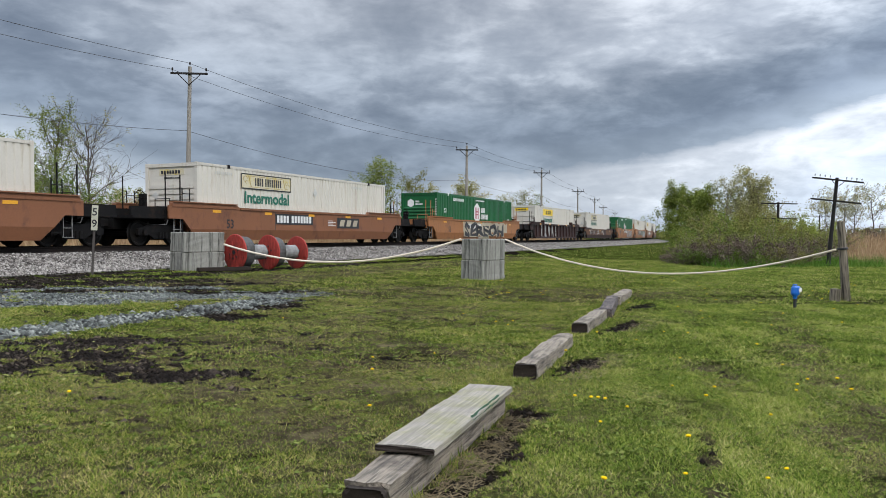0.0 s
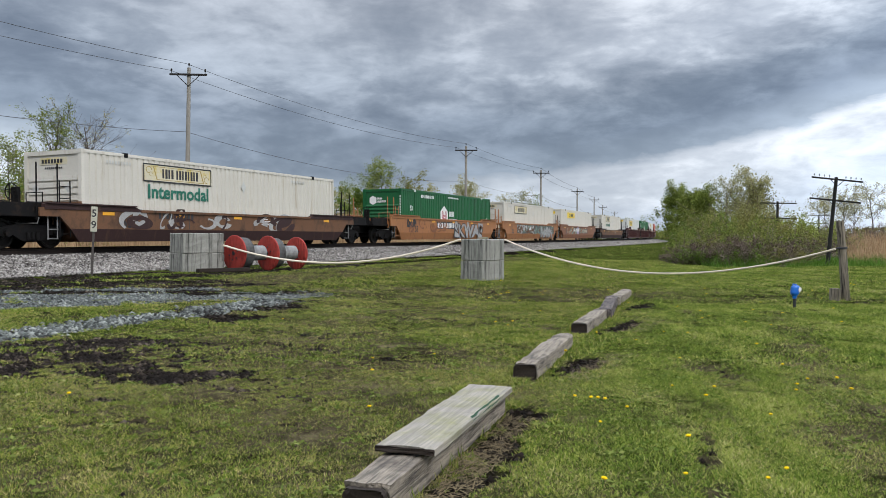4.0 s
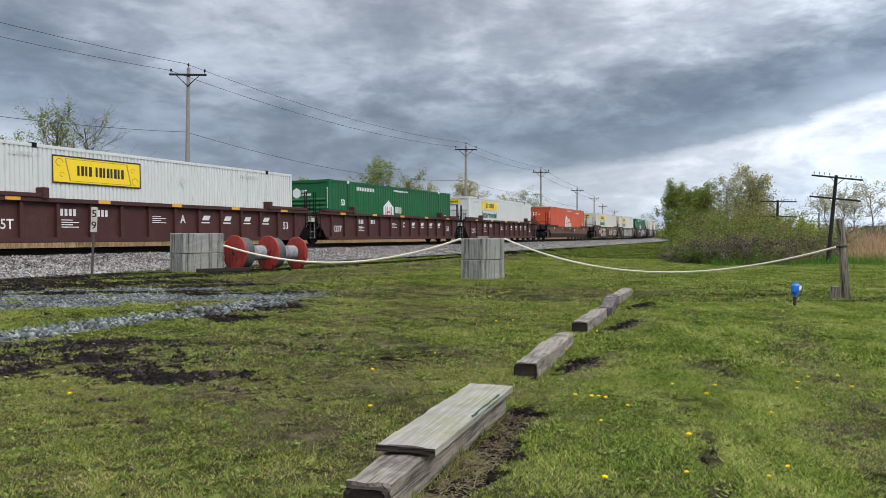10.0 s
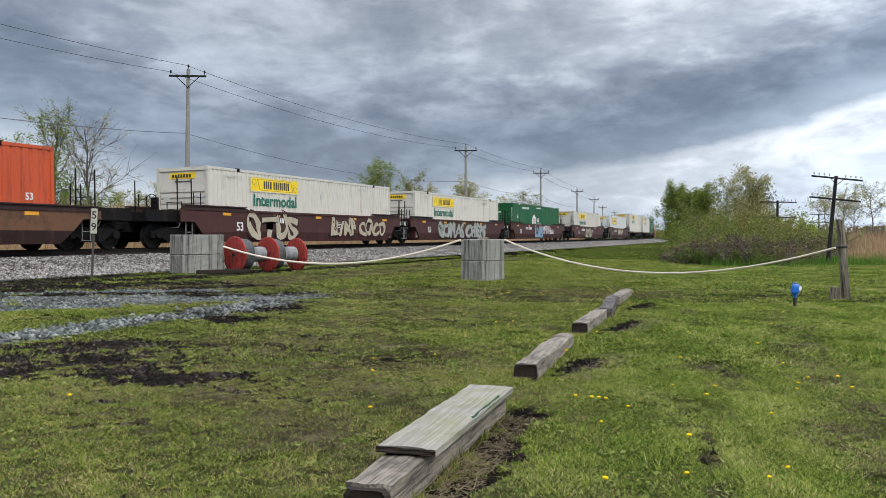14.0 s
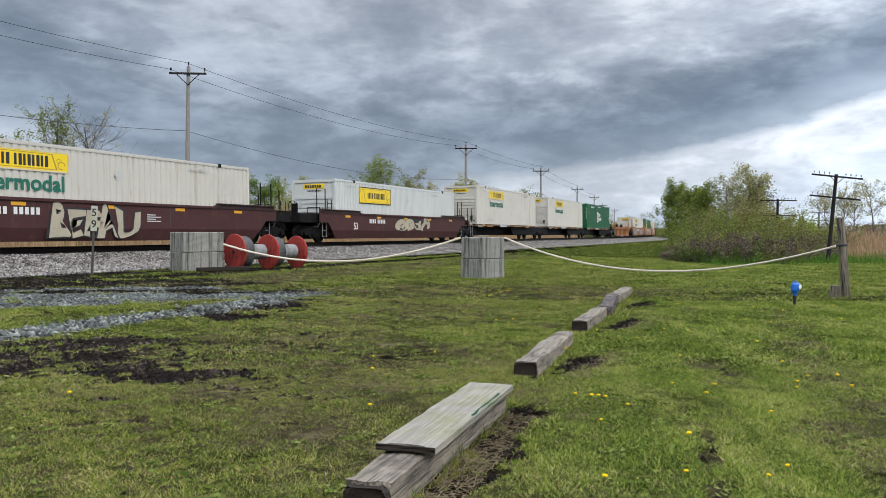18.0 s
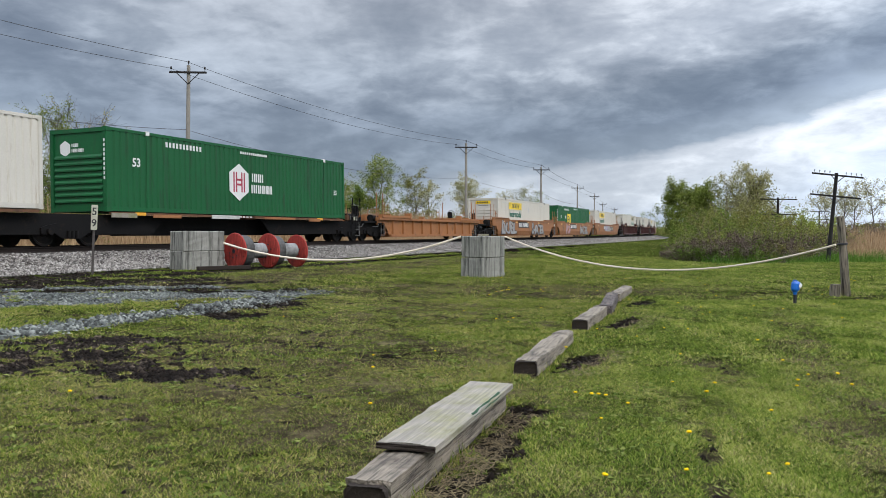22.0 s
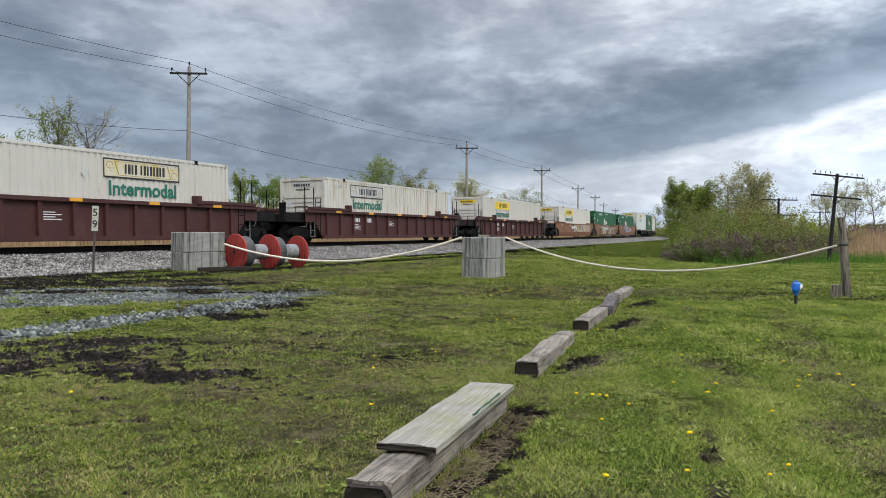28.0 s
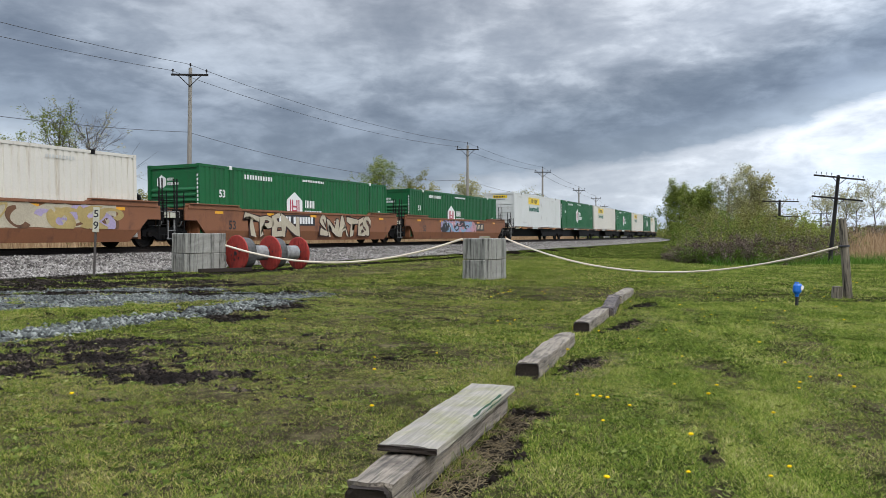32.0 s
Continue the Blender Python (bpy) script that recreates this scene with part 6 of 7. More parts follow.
def moss(bm):
    """Ragged green growth along the plank's edge."""
    rng = random.Random(6)
    y, left, right = 0.8, [], []
    while y < 1.6:
        w = 0.004 + 0.014 * rng.random()
        left.append(bm.verts.new((0.168 - w, y, 0.049 + 0.004 * rng.random())))
        right.append(bm.verts.new((0.176, y, 0.032 - 0.014 * rng.random())))
        y += 0.05
    for k in range(len(left) - 1):
        bm.faces.new((left[k], right[k], right[k + 1], left[k + 1]))


def split_edge(bm):
    rng = random.Random(9)
    box(bm, -0.172, 0.172, -0.012, 0.0, 0.004, 0.036)
    bmesh.ops.subdivide_edges(bm, edges=bm.edges[:], cuts=3, use_grid_fill=True)
    for v in bm.verts:
        v.co.y += rng.uniform(-0.008, 0.004)


plank = bpy.data.objects["wooden_plank.001"]
part("moss", mesh_of("moss", "moss_green", moss), plank, "green moss along the edge")
part("split_edge", mesh_of("split_edge", "rotten_wood", split_edge), plank, "dark rotten front edge")


# ================= poles and wires =================
def utility_pole(x, y, top, arm, turn, lean=0.0):
    p = thing("utility_pole", "tall grey wooden utility pole with one crossarm", "utility pole", "utility poles beyond the track", at=pose(x, y, 0, 0, lean, turn))
    part("mast", mesh_of(f"mast {top:.1f}", "pole_grey", lambda bm: rod(bm, (0, 0, -0.3), (0, 0, top), 0.19, 0.12, 12)), p)
    def cross(bm):
        box(bm, -arm / 2, arm / 2, -0.2, -0.1, top - 0.55, top - 0.42, 0.01)
    def brace(bm):
        for s in (-1, 1):
            rod(bm, (s * arm * 0.32, -0.15, top - 0.5), (0, -0.14, top - 1.25), 0.03, n=5)
    def pin(bm):
        rod(bm, (0, 0, 0), (0, 0, 0.14), 0.02, n=6)
        lathe(bm, [(0.05, 0.14), (0.07, 0.18), (0.05, 0.22), (0.07, 0.26), (0.03, 0.32)], 10, "z")
    part("crossarm", mesh_of(f"crossarm {top:.1f} {arm}", "pole_dark", cross), p)
    part("brace", mesh_of(f"brace {top:.1f} {arm}", "pole_dark", brace), p)
    for px, z in ((-arm / 2 + 0.12, top - 0.42), (arm / 2 - 0.12, top - 0.42), (0, top)):
        part("insulator", mesh_of("pole_pin", "pole_dark", pin), p, at=(px, -0.15 if px else 0, z))


UTILITY = [(-17.3, 56.0, 12.6, 2.5), (2.55, 93.0, 11.4, 2.5), (14.7, 125.0, 11.3, 2.5), (27.1, 168.0, 10.9, 2.5), (38.9, 214.0, 11.2, 2.5), (49.9, 260.0, 10.8, 2.5), (66.0, 320.0, 10.8, 2.5)]


def make_poles():
    for k, (x, y, top, arm) in enumerate(UTILITY):
        utility_pole(x, y, top, arm, 0, 0.9 if k == 0 else 0)
    ends = [(-33.5, 17.4, 12.9, 2.5)] + UTILITY
    for k, (a, b) in enumerate(zip(ends, ends[1:])):
        for off, drop, sag in ((0, -0.28, 0.75), (-1.13, 0.15, 0.8), (0.0, 4.35, 1.0)):
            sag *= 1.0 if k < 2 else 0.45
            pa = (a[0] + off, a[1], a[2] - drop)
            pb = (b[0] + off, b[1], b[2] - drop)
            if drop > 1:
                pa = (a[0], a[1], a[2] - drop * (a[2] / 12.75))
                pb = (b[0], b[1], b[2] - drop * (b[2] / 12.75))
            thing("power_line", "thin dark overhead wire strung between poles", "overhead wire", "overhead wires", me=line_mesh(f"wire {k} {off} {drop}", "wire_black", hang(pa, pb, sag, 16), 0.015 if k < 3 else 0.02, 4))


make_poles()


def telegraph_pole(x, y, top, lean, turn, scale=1.0):
    p = thing("telegraph_pole", "leaning dark telegraph pole with two crossarms", "telegraph pole", "old telegraph poles", at=pose(x, y, ground_z(x, y), 0, lean, turn) @ Matrix.Scale(scale, 4))
    part("mast", mesh_of(f"t_mast {top}", "pole_dark", lambda bm: rod(bm, (0, 0, -0.4), (0, 0, top), 0.105, 0.075, 12)), p)
    def arm(bm):
        box(bm, -1.25, 1.25, -0.15, -0.08, -0.038, 0.038, 0.008)
    def pin(bm):
        rod(bm, (0, 0, 0), (0, 0, 0.05), 0.012, n=6)
        lathe(bm, [(0.024, 0.05), (0.032, 0.07), (0.024, 0.09), (0.032, 0.11), (0.014, 0.135)], 8, "z")
    def brace(bm):
        for s in (-1, 1):
            rod(bm, (s * 0.35, -0.13, 0), (0, -0.12, -0.33), 0.018, n=5)
    for z in (top - 0.12, top - 1.12):
        a = part("crossarm", mesh_of("t_arm", "pole_dark", arm), p, at=(0, 0, z))
        part("brace", mesh_of("t_brace", "pole_dark", brace), a)
        for px in (-1.15, -0.9, -0.65, -0.4, 0.4, 0.65, 0.9, 1.15):
            part("insulator", mesh_of("t_pin", "insulator", pin), a, "pale glass insulator", at=(px, -0.13, 0.055))


telegraph_pole(18.35, 39.6, 4.25, 5.2, 3)
telegraph_pole(20.1, 50.0, 3.9, 0.5, 3, 0.9)
telegraph_pole(28.4, 77.5, 4.4, 0.0, 3)
telegraph_pole(47.5, 105.0, 4.2, 0.0, 3)


# ================= post, stump, jug on a stake =================
def make_post():
    x, y = 8.9, 18.3
    p = thing("wooden_post", "grey split wooden fence post, leaning", "post", at=pose(x, y, ground_z(x, y) - 0.05, 0, -5.0, 0))
    def shaft(bm):
        rod(bm, (0, 0, 0), (0, 0, 1.8), 0.098, 0.082, 14)
        bmesh.ops.subdivide_edges(bm, edges=[e for e in bm.edges if abs(e.verts[0].co.z - e.verts[1].co.z) > 1], cuts=14)
        for v in bm.verts:
            k = noise.noise((v.co.x * 16, v.co.y * 16, v.co.z * 1.5))
            v.co.x *= 1 + 0.13 * k
            v.co.y *= 1 + 0.13 * k
            if v.co.z > 1.79:
                v.co.z += 0.05 * noise.noise((v.co.x * 25, v.co.y * 25, 2))
    part("shaft", mesh_of("post_shaft", "post_grey", shaft), p)
    part("wire_loop", mesh_of("post_loop", "wire_black", lambda bm: lathe(bm, [(0.098, 1.17), (0.112, 1.18), (0.112, 1.21), (0.098, 1.22)], 14, "z", True)), p, "dark wire loop")
    def stump(bm):
        rod(bm, (0, 0, 0), (0.01, 0, 0.27), 0.125, 0.115, 12)
        for v in bm.verts:
            v.co *= 1 + 0.08 * noise.noise((v.co.x * 14, v.co.y * 14, v.co.z * 4))
    thing("tree_stump", "short grey wooden stump beside a post", "stump", me=mesh_of("stump", "post_grey", stump), at=pose(8.62, 18.25, ground_z(8.6, 18.2) - 0.02))


make_post()


def make_jug():
    x, y = 6.84, 16.13
    j = thing("plastic_jug", "blue plastic jug with white label upside down on a stake", "jug", at=pose(x, y, ground_z(x, y) - 0.02, 0, 0, 20))
    part("stake", mesh_of("jug_stake", "ink_black", lambda bm: box(bm, -0.022, 0.022, -0.022, 0.022, 0, 0.34)), j, "dark stake")
    def body(bm):
        lathe(bm, [(0.02, 0.20), (0.04, 0.205), (0.045, 0.25), (0.085, 0.29), (0.095, 0.32), (0.095, 0.42), (0.085, 0.44), (0.06, 0.455)], 18, "z")
        for v in bm.verts:
            v.co.y *= 0.75
            v.co.x += max(0, v.co.z - 0.25) * 0.12
    part("body", mesh_of("jug_body", "plastic_blue", body), j)
    def handle(bm):
        pts = [(0.02, 0.0, 0.44), (0.045, 0.0, 0.475), (-0.04, 0.0, 0.485), (-0.05, 0.0, 0.45)]
        for a, b in zip(pts, pts[1:]):
            rod(bm, a, b, 0.012, n=6)
    part("handle", mesh_of("jug_handle", "plastic_blue", handle), j)
    part("jug_label", mesh_of("jug_label", "ink_white", lambda bm: slab(bm, [(0.035, 0.33), (0.085, 0.35), (0.095, 0.41), (0.05, 0.43), (0.02, 0.38)], -0.084, -0.076)), j, "white label")


make_jug()
thing("rusty_drum", "rust-brown steel drum lying in the grass", "drum", me=mesh_of("rusty_drum", "rust", lambda bm: lathe(bm, [(0.5, -0.6), (0.53, -0.58), (0.53, -0.2), (0.55, -0.18), (0.53, -0.16), (0.53, 0.2), (0.55, 0.22), (0.53, 0.24), (0.53, 0.58), (0.5, 0.6)], 20)), at=pose(22.5, 77.0, 0.45, 0, 0, 30) @ Matrix.Scale(0.85, 4))



# ================= trees, shrubs, reeds =================
def tubes(segs, sides=5):
    """Tapered tubes for (p0, p1, r0, r1) rows, as arrays."""
    p0, p1 = np.array([s[0] for s in segs]), np.array([s[1] for s in segs])
    r0, r1 = np.array([s[2] for s in segs]), np.array([s[3] for s in segs])
    d = p1 - p0
    d /= np.maximum(1e-6, np.linalg.norm(d, axis=1))[:, None]
    ref = np.where(np.abs(d[:, 2:3]) > 0.9, [[1.0, 0, 0]], [[0, 0, 1.0]])
    u = np.cross(d, ref)
    u /= np.linalg.norm(u, axis=1)[:, None]
    w = np.cross(d, u)
    a = np.arange(sides) * 2 * math.pi / sides
    ring = u[:, None] * np.cos(a)[None, :, None] + w[:, None] * np.sin(a)[None, :, None]
    v = np.concatenate([p0[:, None] + ring * r0[:, None, None], p1[:, None] + ring * r1[:, None, None]], 1)
    i = np.arange(sides)
    f = np.stack([i, (i + 1) % sides, sides + (i + 1) % sides, sides + i], -1)
    f = f[None] + (2 * sides * np.arange(len(segs)))[:, None, None]
    return v.reshape(-1, 3), f.reshape(-1, 4)


def leaves_at(pts, size, rng, flat=0.5):
    """Small folded leaf cards at points, each turned its own way."""
    n = len(pts)
    a = rng.normal(size=(n, 3))
    a[:, 2] *= flat
    a /= np.linalg.norm(a, axis=1)[:, None]
    b = np.cross(a, rng.normal(size=(n, 3)))
    b /= np.maximum(1e-6, np.linalg.norm(b, axis=1))[:, None]
    s = (size * (0.6 + 0.8 * rng.random(n)))[:, None]
    v = np.stack([pts - a * s, pts + b * s * 0.45, pts + a * s, pts - b * s * 0.45], 1)
    return v.reshape(-1, 3), np.arange(4 * n).reshape(n, 4)


FINE = 0.8   # leaves are this much smaller than their clumps, and so many the more


def tree(label, x, y, height, spread, seed, leaf, leaf_mat, count, bark="bark", trunk_to=0.85, first=0.18, limbs=14, twigs=4, lean=(0, 0), z=None, name="tree", group="trees"):
    rng = np.random.default_rng(seed)
    z = ground_z(x, y) if z is None else z
    ob = thing(name, label, "tree" if name == "tree" else "shrub", group, at=pose(x, y, z - 0.05))
    segs, tips = [], []
    r = max(0.03, height * 0.014)
    pts = [np.zeros(3)]
    n = 7
    for k in range(n):
        pts.append(pts[-1] + np.array([rng.normal() * 0.03 * height * 0.4 + lean[0] / n, rng.normal() * 0.03 * height * 0.4 + lean[1] / n, height * trunk_to / n]))
    for k in range(n):
        segs.append((pts[k], pts[k + 1], r * (1 - 0.8 * k / n), r * (1 - 0.8 * (k + 1) / n)))
    for j in range(limbs):
        f = first + (0.97 - first) * (j + rng.random()) / limbs
        k = min(n - 1, int(f * n))
        base = pts[k] + (pts[k + 1] - pts[k]) * (f * n - k)
        az = j * 2.4 + rng.normal() * 0.5
        rise = 0.45 + 0.75 * f + rng.normal() * 0.15
        ln = spread * 1.35 * (1.05 - 0.55 * f) * (0.7 + 0.5 * rng.random())
        d = np.array([math.cos(az), math.sin(az), rise])
        d /= np.linalg.norm(d)
        p = base
        lr = r * (1 - 0.75 * f) * 0.5
        for q in range(3):
            d = d + rng.normal(size=3) * 0.18 + np.array([0, 0, 0.1])
            d /= np.linalg.norm(d)
            p2 = p + d * ln / 3
            segs.append((p, p2, lr * (1 - 0.3 * q), lr * (0.7 - 0.3 * q)))
            for w in range(twigs):
                td = d + rng.normal(size=3) * 0.65
                td /= np.linalg.norm(td)
                t0 = p + (p2 - p) * rng.random()
                t1 = t0 + td * ln * (0.22 + 0.25 * rng.random())
                segs.append((t0, t1, lr * 0.35, lr * 0.1))
                t2 = t1 + (td + rng.normal(size=3) * 0.5) * ln * 0.16
                segs.append((t1, t2, lr * 0.16, lr * 0.05))
                tips += [(t0, t1), (t1, t2), (t1, t2)]
            p = p2
        tips.append((p, p + d * 0.2))
    segs = [(a, b, max(c, 0.006), max(e, 0.004)) for a, b, c, e in segs]
    v, f = tubes(segs, 5)
    part("trunk", from_arrays("trunk", v, f, bark), ob)
    if count:
        a, b = np.array([t[0] for t in tips]), np.array([t[1] for t in tips])
        count = int(count / FINE ** 2)
        k = max(4, count // 11)
        i = rng.integers(0, len(tips), k)
        heart = a[i] + (b[i] - a[i]) * rng.random((k, 1))
        p = heart[rng.integers(0, k, count)] + rng.normal(size=(count, 3)) * leaf * 1.7
        v, f = leaves_at(p, leaf * FINE, rng)
        tagged(part("crown", from_arrays("crown", v, f, leaf_mat), ob), kind="stuff")
    return ob


def shrub(label, x, y, height, spread, seed, leaf, leaf_mat, count, stems=22, bark="bramble_twig", z=None, name="shrub"):
    """Many stems fanning up from the ground, with leaves out along them."""
    rng = np.random.default_rng(seed)
    z = ground_z(x, y) if z is None else z
    ob = thing(name, label, "shrub", "shrubs", at=pose(x, y, z - 0.05))
    segs, tips = [], []
    for j in range(stems):
        p = np.array([rng.normal() * spread * 0.3, rng.normal() * spread * 0.3, 0.0])
        d = np.array([p[0] / spread * 1.1 + rng.normal() * 0.25, p[1] / spread * 1.1 + rng.normal() * 0.25, 1.0])
        ln = height * (0.55 + 0.5 * rng.random())
        for q in range(4):
            d = d + rng.normal(size=3) * 0.16
            d /= np.linalg.norm(d)
            p2 = p + d * ln / 4
            segs.append((p, p2, 0.022 * (1 - 0.2 * q), 0.022 * (0.8 - 0.2 * q)))
            for w in range(3):
                td = d + rng.normal(size=3) * 0.6
                t1 = p + (p2 - p) * rng.random()
                t2 = t1 + td / np.linalg.norm(td) * ln * (0.12 + 0.15 * rng.random())
                segs.append((t1, t2, 0.009, 0.004))
                tips.append((t1, t2))
            p = p2
    v, f = tubes(segs, 4)
    tagged(part("stem_tangle", from_arrays("stem_tangle", v, f, bark), ob), kind="stuff")
    a, b = np.array([t[0] for t in tips]), np.array([t[1] for t in tips])
    count = int(count / FINE ** 1.6)
    k = max(4, count // 9)
    i = rng.integers(0, len(tips), k)
    heart = a[i] + (b[i] - a[i]) * (0.2 + 0.9 * rng.random((k, 1)))
    p = heart[rng.integers(0, k, count)] + rng.normal(size=(count, 3)) * leaf * 1.7
    v, f = leaves_at(p, leaf * FINE, rng)
    tagged(part("foliage", from_arrays("foliage", v, f, leaf_mat), ob), kind="stuff")
    return ob


def spot(px, d):
    """Ground place d metres ahead in the direction of picture column px, for planting."""
    return (px - 784) / 1469.7 * d, d


def make_trees():
    # beyond the track, from west to east
    tree("half-leafed spring tree with thin upright branches", *spot(92, 48), 9.2, 2.3, 11, 0.07, "leaf_spring", 4200, limbs=22, twigs=6)
    tree("nearly bare tree with forked grey branches", *spot(150, 49), 8.8, 2.8, 12, 0.06, "leaf_pale", 700, bark="bark", limbs=20, first=0.3, twigs=6)
    shrub("dense green thicket at the field edge", *spot(100, 46), 5.0, 2.8, 13, 0.085, "leaf_green", 8200, stems=44, bark="bark")
    shrub("dense green thicket at the field edge", *spot(20, 45), 5.6, 2.5, 14, 0.085, "leaf_spring", 8000, stems=42, bark="bark")
    shrub("dense green thicket at the field edge", *spot(-60, 44), 5.6, 2.6, 15, 0.10, "leaf_green", 5200, stems=30)
    tree("half-leafed spring tree at the field edge", *spot(12, 50), 7.2, 2.2, 16, 0.08, "leaf_spring", 3200)
    rng = random.Random(8)
    for px, top, d, kind in ((215, 338, 112, "leaf_pale"), (250, 345, 108, "leaf_olive"), (292, 334, 118, "leaf_pale"), (318, 342, 105, "leaf_spring"), (352, 338, 116, "leaf_spring"), (380, 346, 104, "leaf_green"),
                             (424, 318, 112, "leaf_spring"), (462, 319, 108, "leaf_green"), (494, 326, 114, "leaf_spring"), (522, 334, 104, "leaf_pale"), (552, 328, 112, "leaf_spring"), (588, 332, 106, "leaf_pale"), (618, 334, 112, "leaf_spring"), (640, 340, 104, "leaf_green")):
        x, y = spot(px, d)
        h = (418.4 - top) / 1469.7 * d + EYE
        leafy = kind in ("leaf_spring", "leaf_green")
        tree("leafy spring tree in a far hedgerow" if leafy else "thin-leafed grey tree in a far hedgerow", x, y, h, h * 0.36, rng.randrange(999), 0.13, kind, 5200 if leafy else 2200, limbs=13, twigs=3, first=0.08, group="far hedgerow trees")
        shrub("green scrub below a hedgerow", x + rng.uniform(-2, 2), y - 4, h * rng.uniform(0.45, 0.62), 2.6, rng.randrange(999), 0.17, rng.choice(("leaf_spring", "leaf_green", "leaf_olive")), 1500, stems=16)
    tree("tall spring tree with fresh yellow-green leaves", *spot(668, 100), 10.4, 3.2, 31, 0.13, "leaf_spring", 5200, limbs=17, first=0.1)
    tree("spring tree with brownish young leaves", *spot(734, 104), 9.2, 2.6, 32, 0.13, "leaf_olive", 2600, limbs=14, first=0.15)
    tree("spring tree with brownish young leaves", *spot(760, 106), 8.0, 2.0, 37, 0.13, "leaf_pale", 1300, limbs=12)
    tree("round-crowned pale green spring tree", *spot(829, 122), 9.5, 3.0, 33, 0.15, "leaf_pale", 3600, limbs=18, first=0.25)
    tree("sparse spring tree far beyond the track", *spot(890, 150), 9.2, 2.6, 34, 0.15, "leaf_pale", 900, limbs=12)
    tree("sparse spring tree far beyond the track", *spot(928, 152), 9.6, 3.0, 35, 0.15, "leaf_olive", 1500, limbs=13)
    tree("sparse spring tree far beyond the track", *spot(950, 155), 8.4, 2.4, 36, 0.15, "leaf_spring", 1100, limbs=12)
    for px, d, h in ((700, 112, 4.6), (650, 110, 5.0), (790, 120, 4.5), (860, 130, 5.5), (905, 150, 6.0), (985, 170, 6.0), (1040, 190, 6.0), (1090, 230, 6.5), (1130, 260, 7.0), (1168, 300, 7.5), (1195, 320, 8.5), (1225, 330, 8.0)):
        shrub("green scrub along the railway", *spot(px, d), h, 4.0, px, 0.2, "leaf_olive" if px % 2 else "leaf_spring", 1500, stems=18)
    # the thicket on the meadow side
    tree("dense fresh green spring tree at the thicket's edge", *spot(1203, 76), 5.7, 1.9, 41, 0.10, "leaf_spring", 11000, limbs=18, first=0.05)
    tree("dense green spring tree in the thicket", *spot(1232, 70), 5.5, 1.7, 42, 0.10, "leaf_spring", 9500, limbs=16, first=0.05)
    tree("spring tree with fresh leaves in the thicket", *spot(1252, 62), 5.2, 1.5, 43, 0.09, "leaf_spring", 5200, limbs=16, first=0.08)
    tree("slender half-bare tree in the thicket", *spot(1280, 57), 5.7, 1.5, 44, 0.07, "leaf_pale", 2200, limbs=15, twigs=5)
    tree("slender half-bare tree in the thicket", *spot(1318, 56), 5.2, 1.6, 45, 0.07, "leaf_pale", 2600, limbs=16, twigs=5)
    tree("blossoming tree with pale young leaves", *spot(1336, 54), 5.9, 1.45, 46, 0.075, "leaf_pale", 5200, limbs=20, first=0.2, twigs=5)
    tree("spring tree with olive leaves in the thicket", *spot(1346, 58), 5.2, 1.3, 47, 0.085, "leaf_olive", 2400, limbs=15)
    tree("small half-bare tree in the thicket", *spot(1300, 66), 5.2, 1.6, 48, 0.08, "leaf_spring", 1500, limbs=13)
    for px, d, h, w, kind, n in ((1250, 50, 2.9, 1.6, "leaf_spring", 7000), (1285, 47, 3.0, 1.6, "leaf_olive", 8600), (1330, 46, 3.1, 1.7, "leaf_olive", 9000), (1305, 44, 2.5, 1.6, "leaf_spring", 6500), (1352, 45, 2.5, 1.4, "leaf_olive", 6000), (1375, 47, 2.0, 1.5, "leaf_olive", 4200), (1262, 45, 2.2, 1.4, "leaf_green", 3200),
                                 (1310, 50, 3.9, 1.6, "leaf_olive", 3600), (1404, 56, 3.0, 1.5, "leaf_lime", 15000), (1428, 58, 2.6, 1.4, "leaf_lime", 11000), (1400, 48, 1.9, 1.3, "leaf_olive", 2600), (1455, 66, 2.2, 1.6, "leaf_olive", 2000), (1240, 55, 2.6, 1.2, "leaf_green", 3400)):
        shrub("olive-brown scrub in a thicket" if kind == "leaf_olive" else "fresh green shrub in a thicket", *spot(px, d), h, w, px * 3, 0.068, kind, n, stems=30)
    for px, d, h, w in ((1208, 42.5, 0.6, 0.8), (1232, 41, 1.25, 1.2), (1262, 40, 1.35, 1.2), (1295, 39.5, 1.45, 1.3), (1330, 39.5, 1.5, 1.3), (1362, 40, 1.45, 1.2), (1392, 41, 1.4, 1.2), (1420, 44, 1.5, 1.3), (1450, 50, 1.6, 1.3), (1480, 56, 1.5, 1.4), (1190, 45, 0.4, 0.6)):
        shrub("tangle of purplish-brown bramble canes", *spot(px, d), h, w, px * 5, 0.05, "bramble_twig", 2200, stems=54, name="bramble")
        shrub("young leaves sprouting through brambles", *spot(px + 6, d - 0.5), h * 0.72, w, px * 7, 0.05, "leaf_green" if px % 3 else "leaf_olive", 1500, stems=20, name="bramble")
        if px < 1225:
            continue
        shrub("olive scrub rising behind brambles", *spot(px - 9, d + 1.5), h * 1.35, w, px * 11, 0.055, "leaf_olive" if px % 2 else "leaf_spring", 2300, stems=26, name="bramble")
    # far right
    for px, d, top in ((1462, 100, 345), (1492, 104, 330), (1508, 108, 338), (1545, 106, 322), (1585, 104, 330), (1620, 110, 335)):
        x, y = spot(px, d)
        tree("tall sparse tree, almost bare, beyond the reeds", x, y, (418.4 - top) / 1469.7 * d + EYE, 2.6, px, 0.10, "leaf_pale", 1500, limbs=11, twigs=5, first=0.45, bark="bark", group="bare trees beyond the reeds")
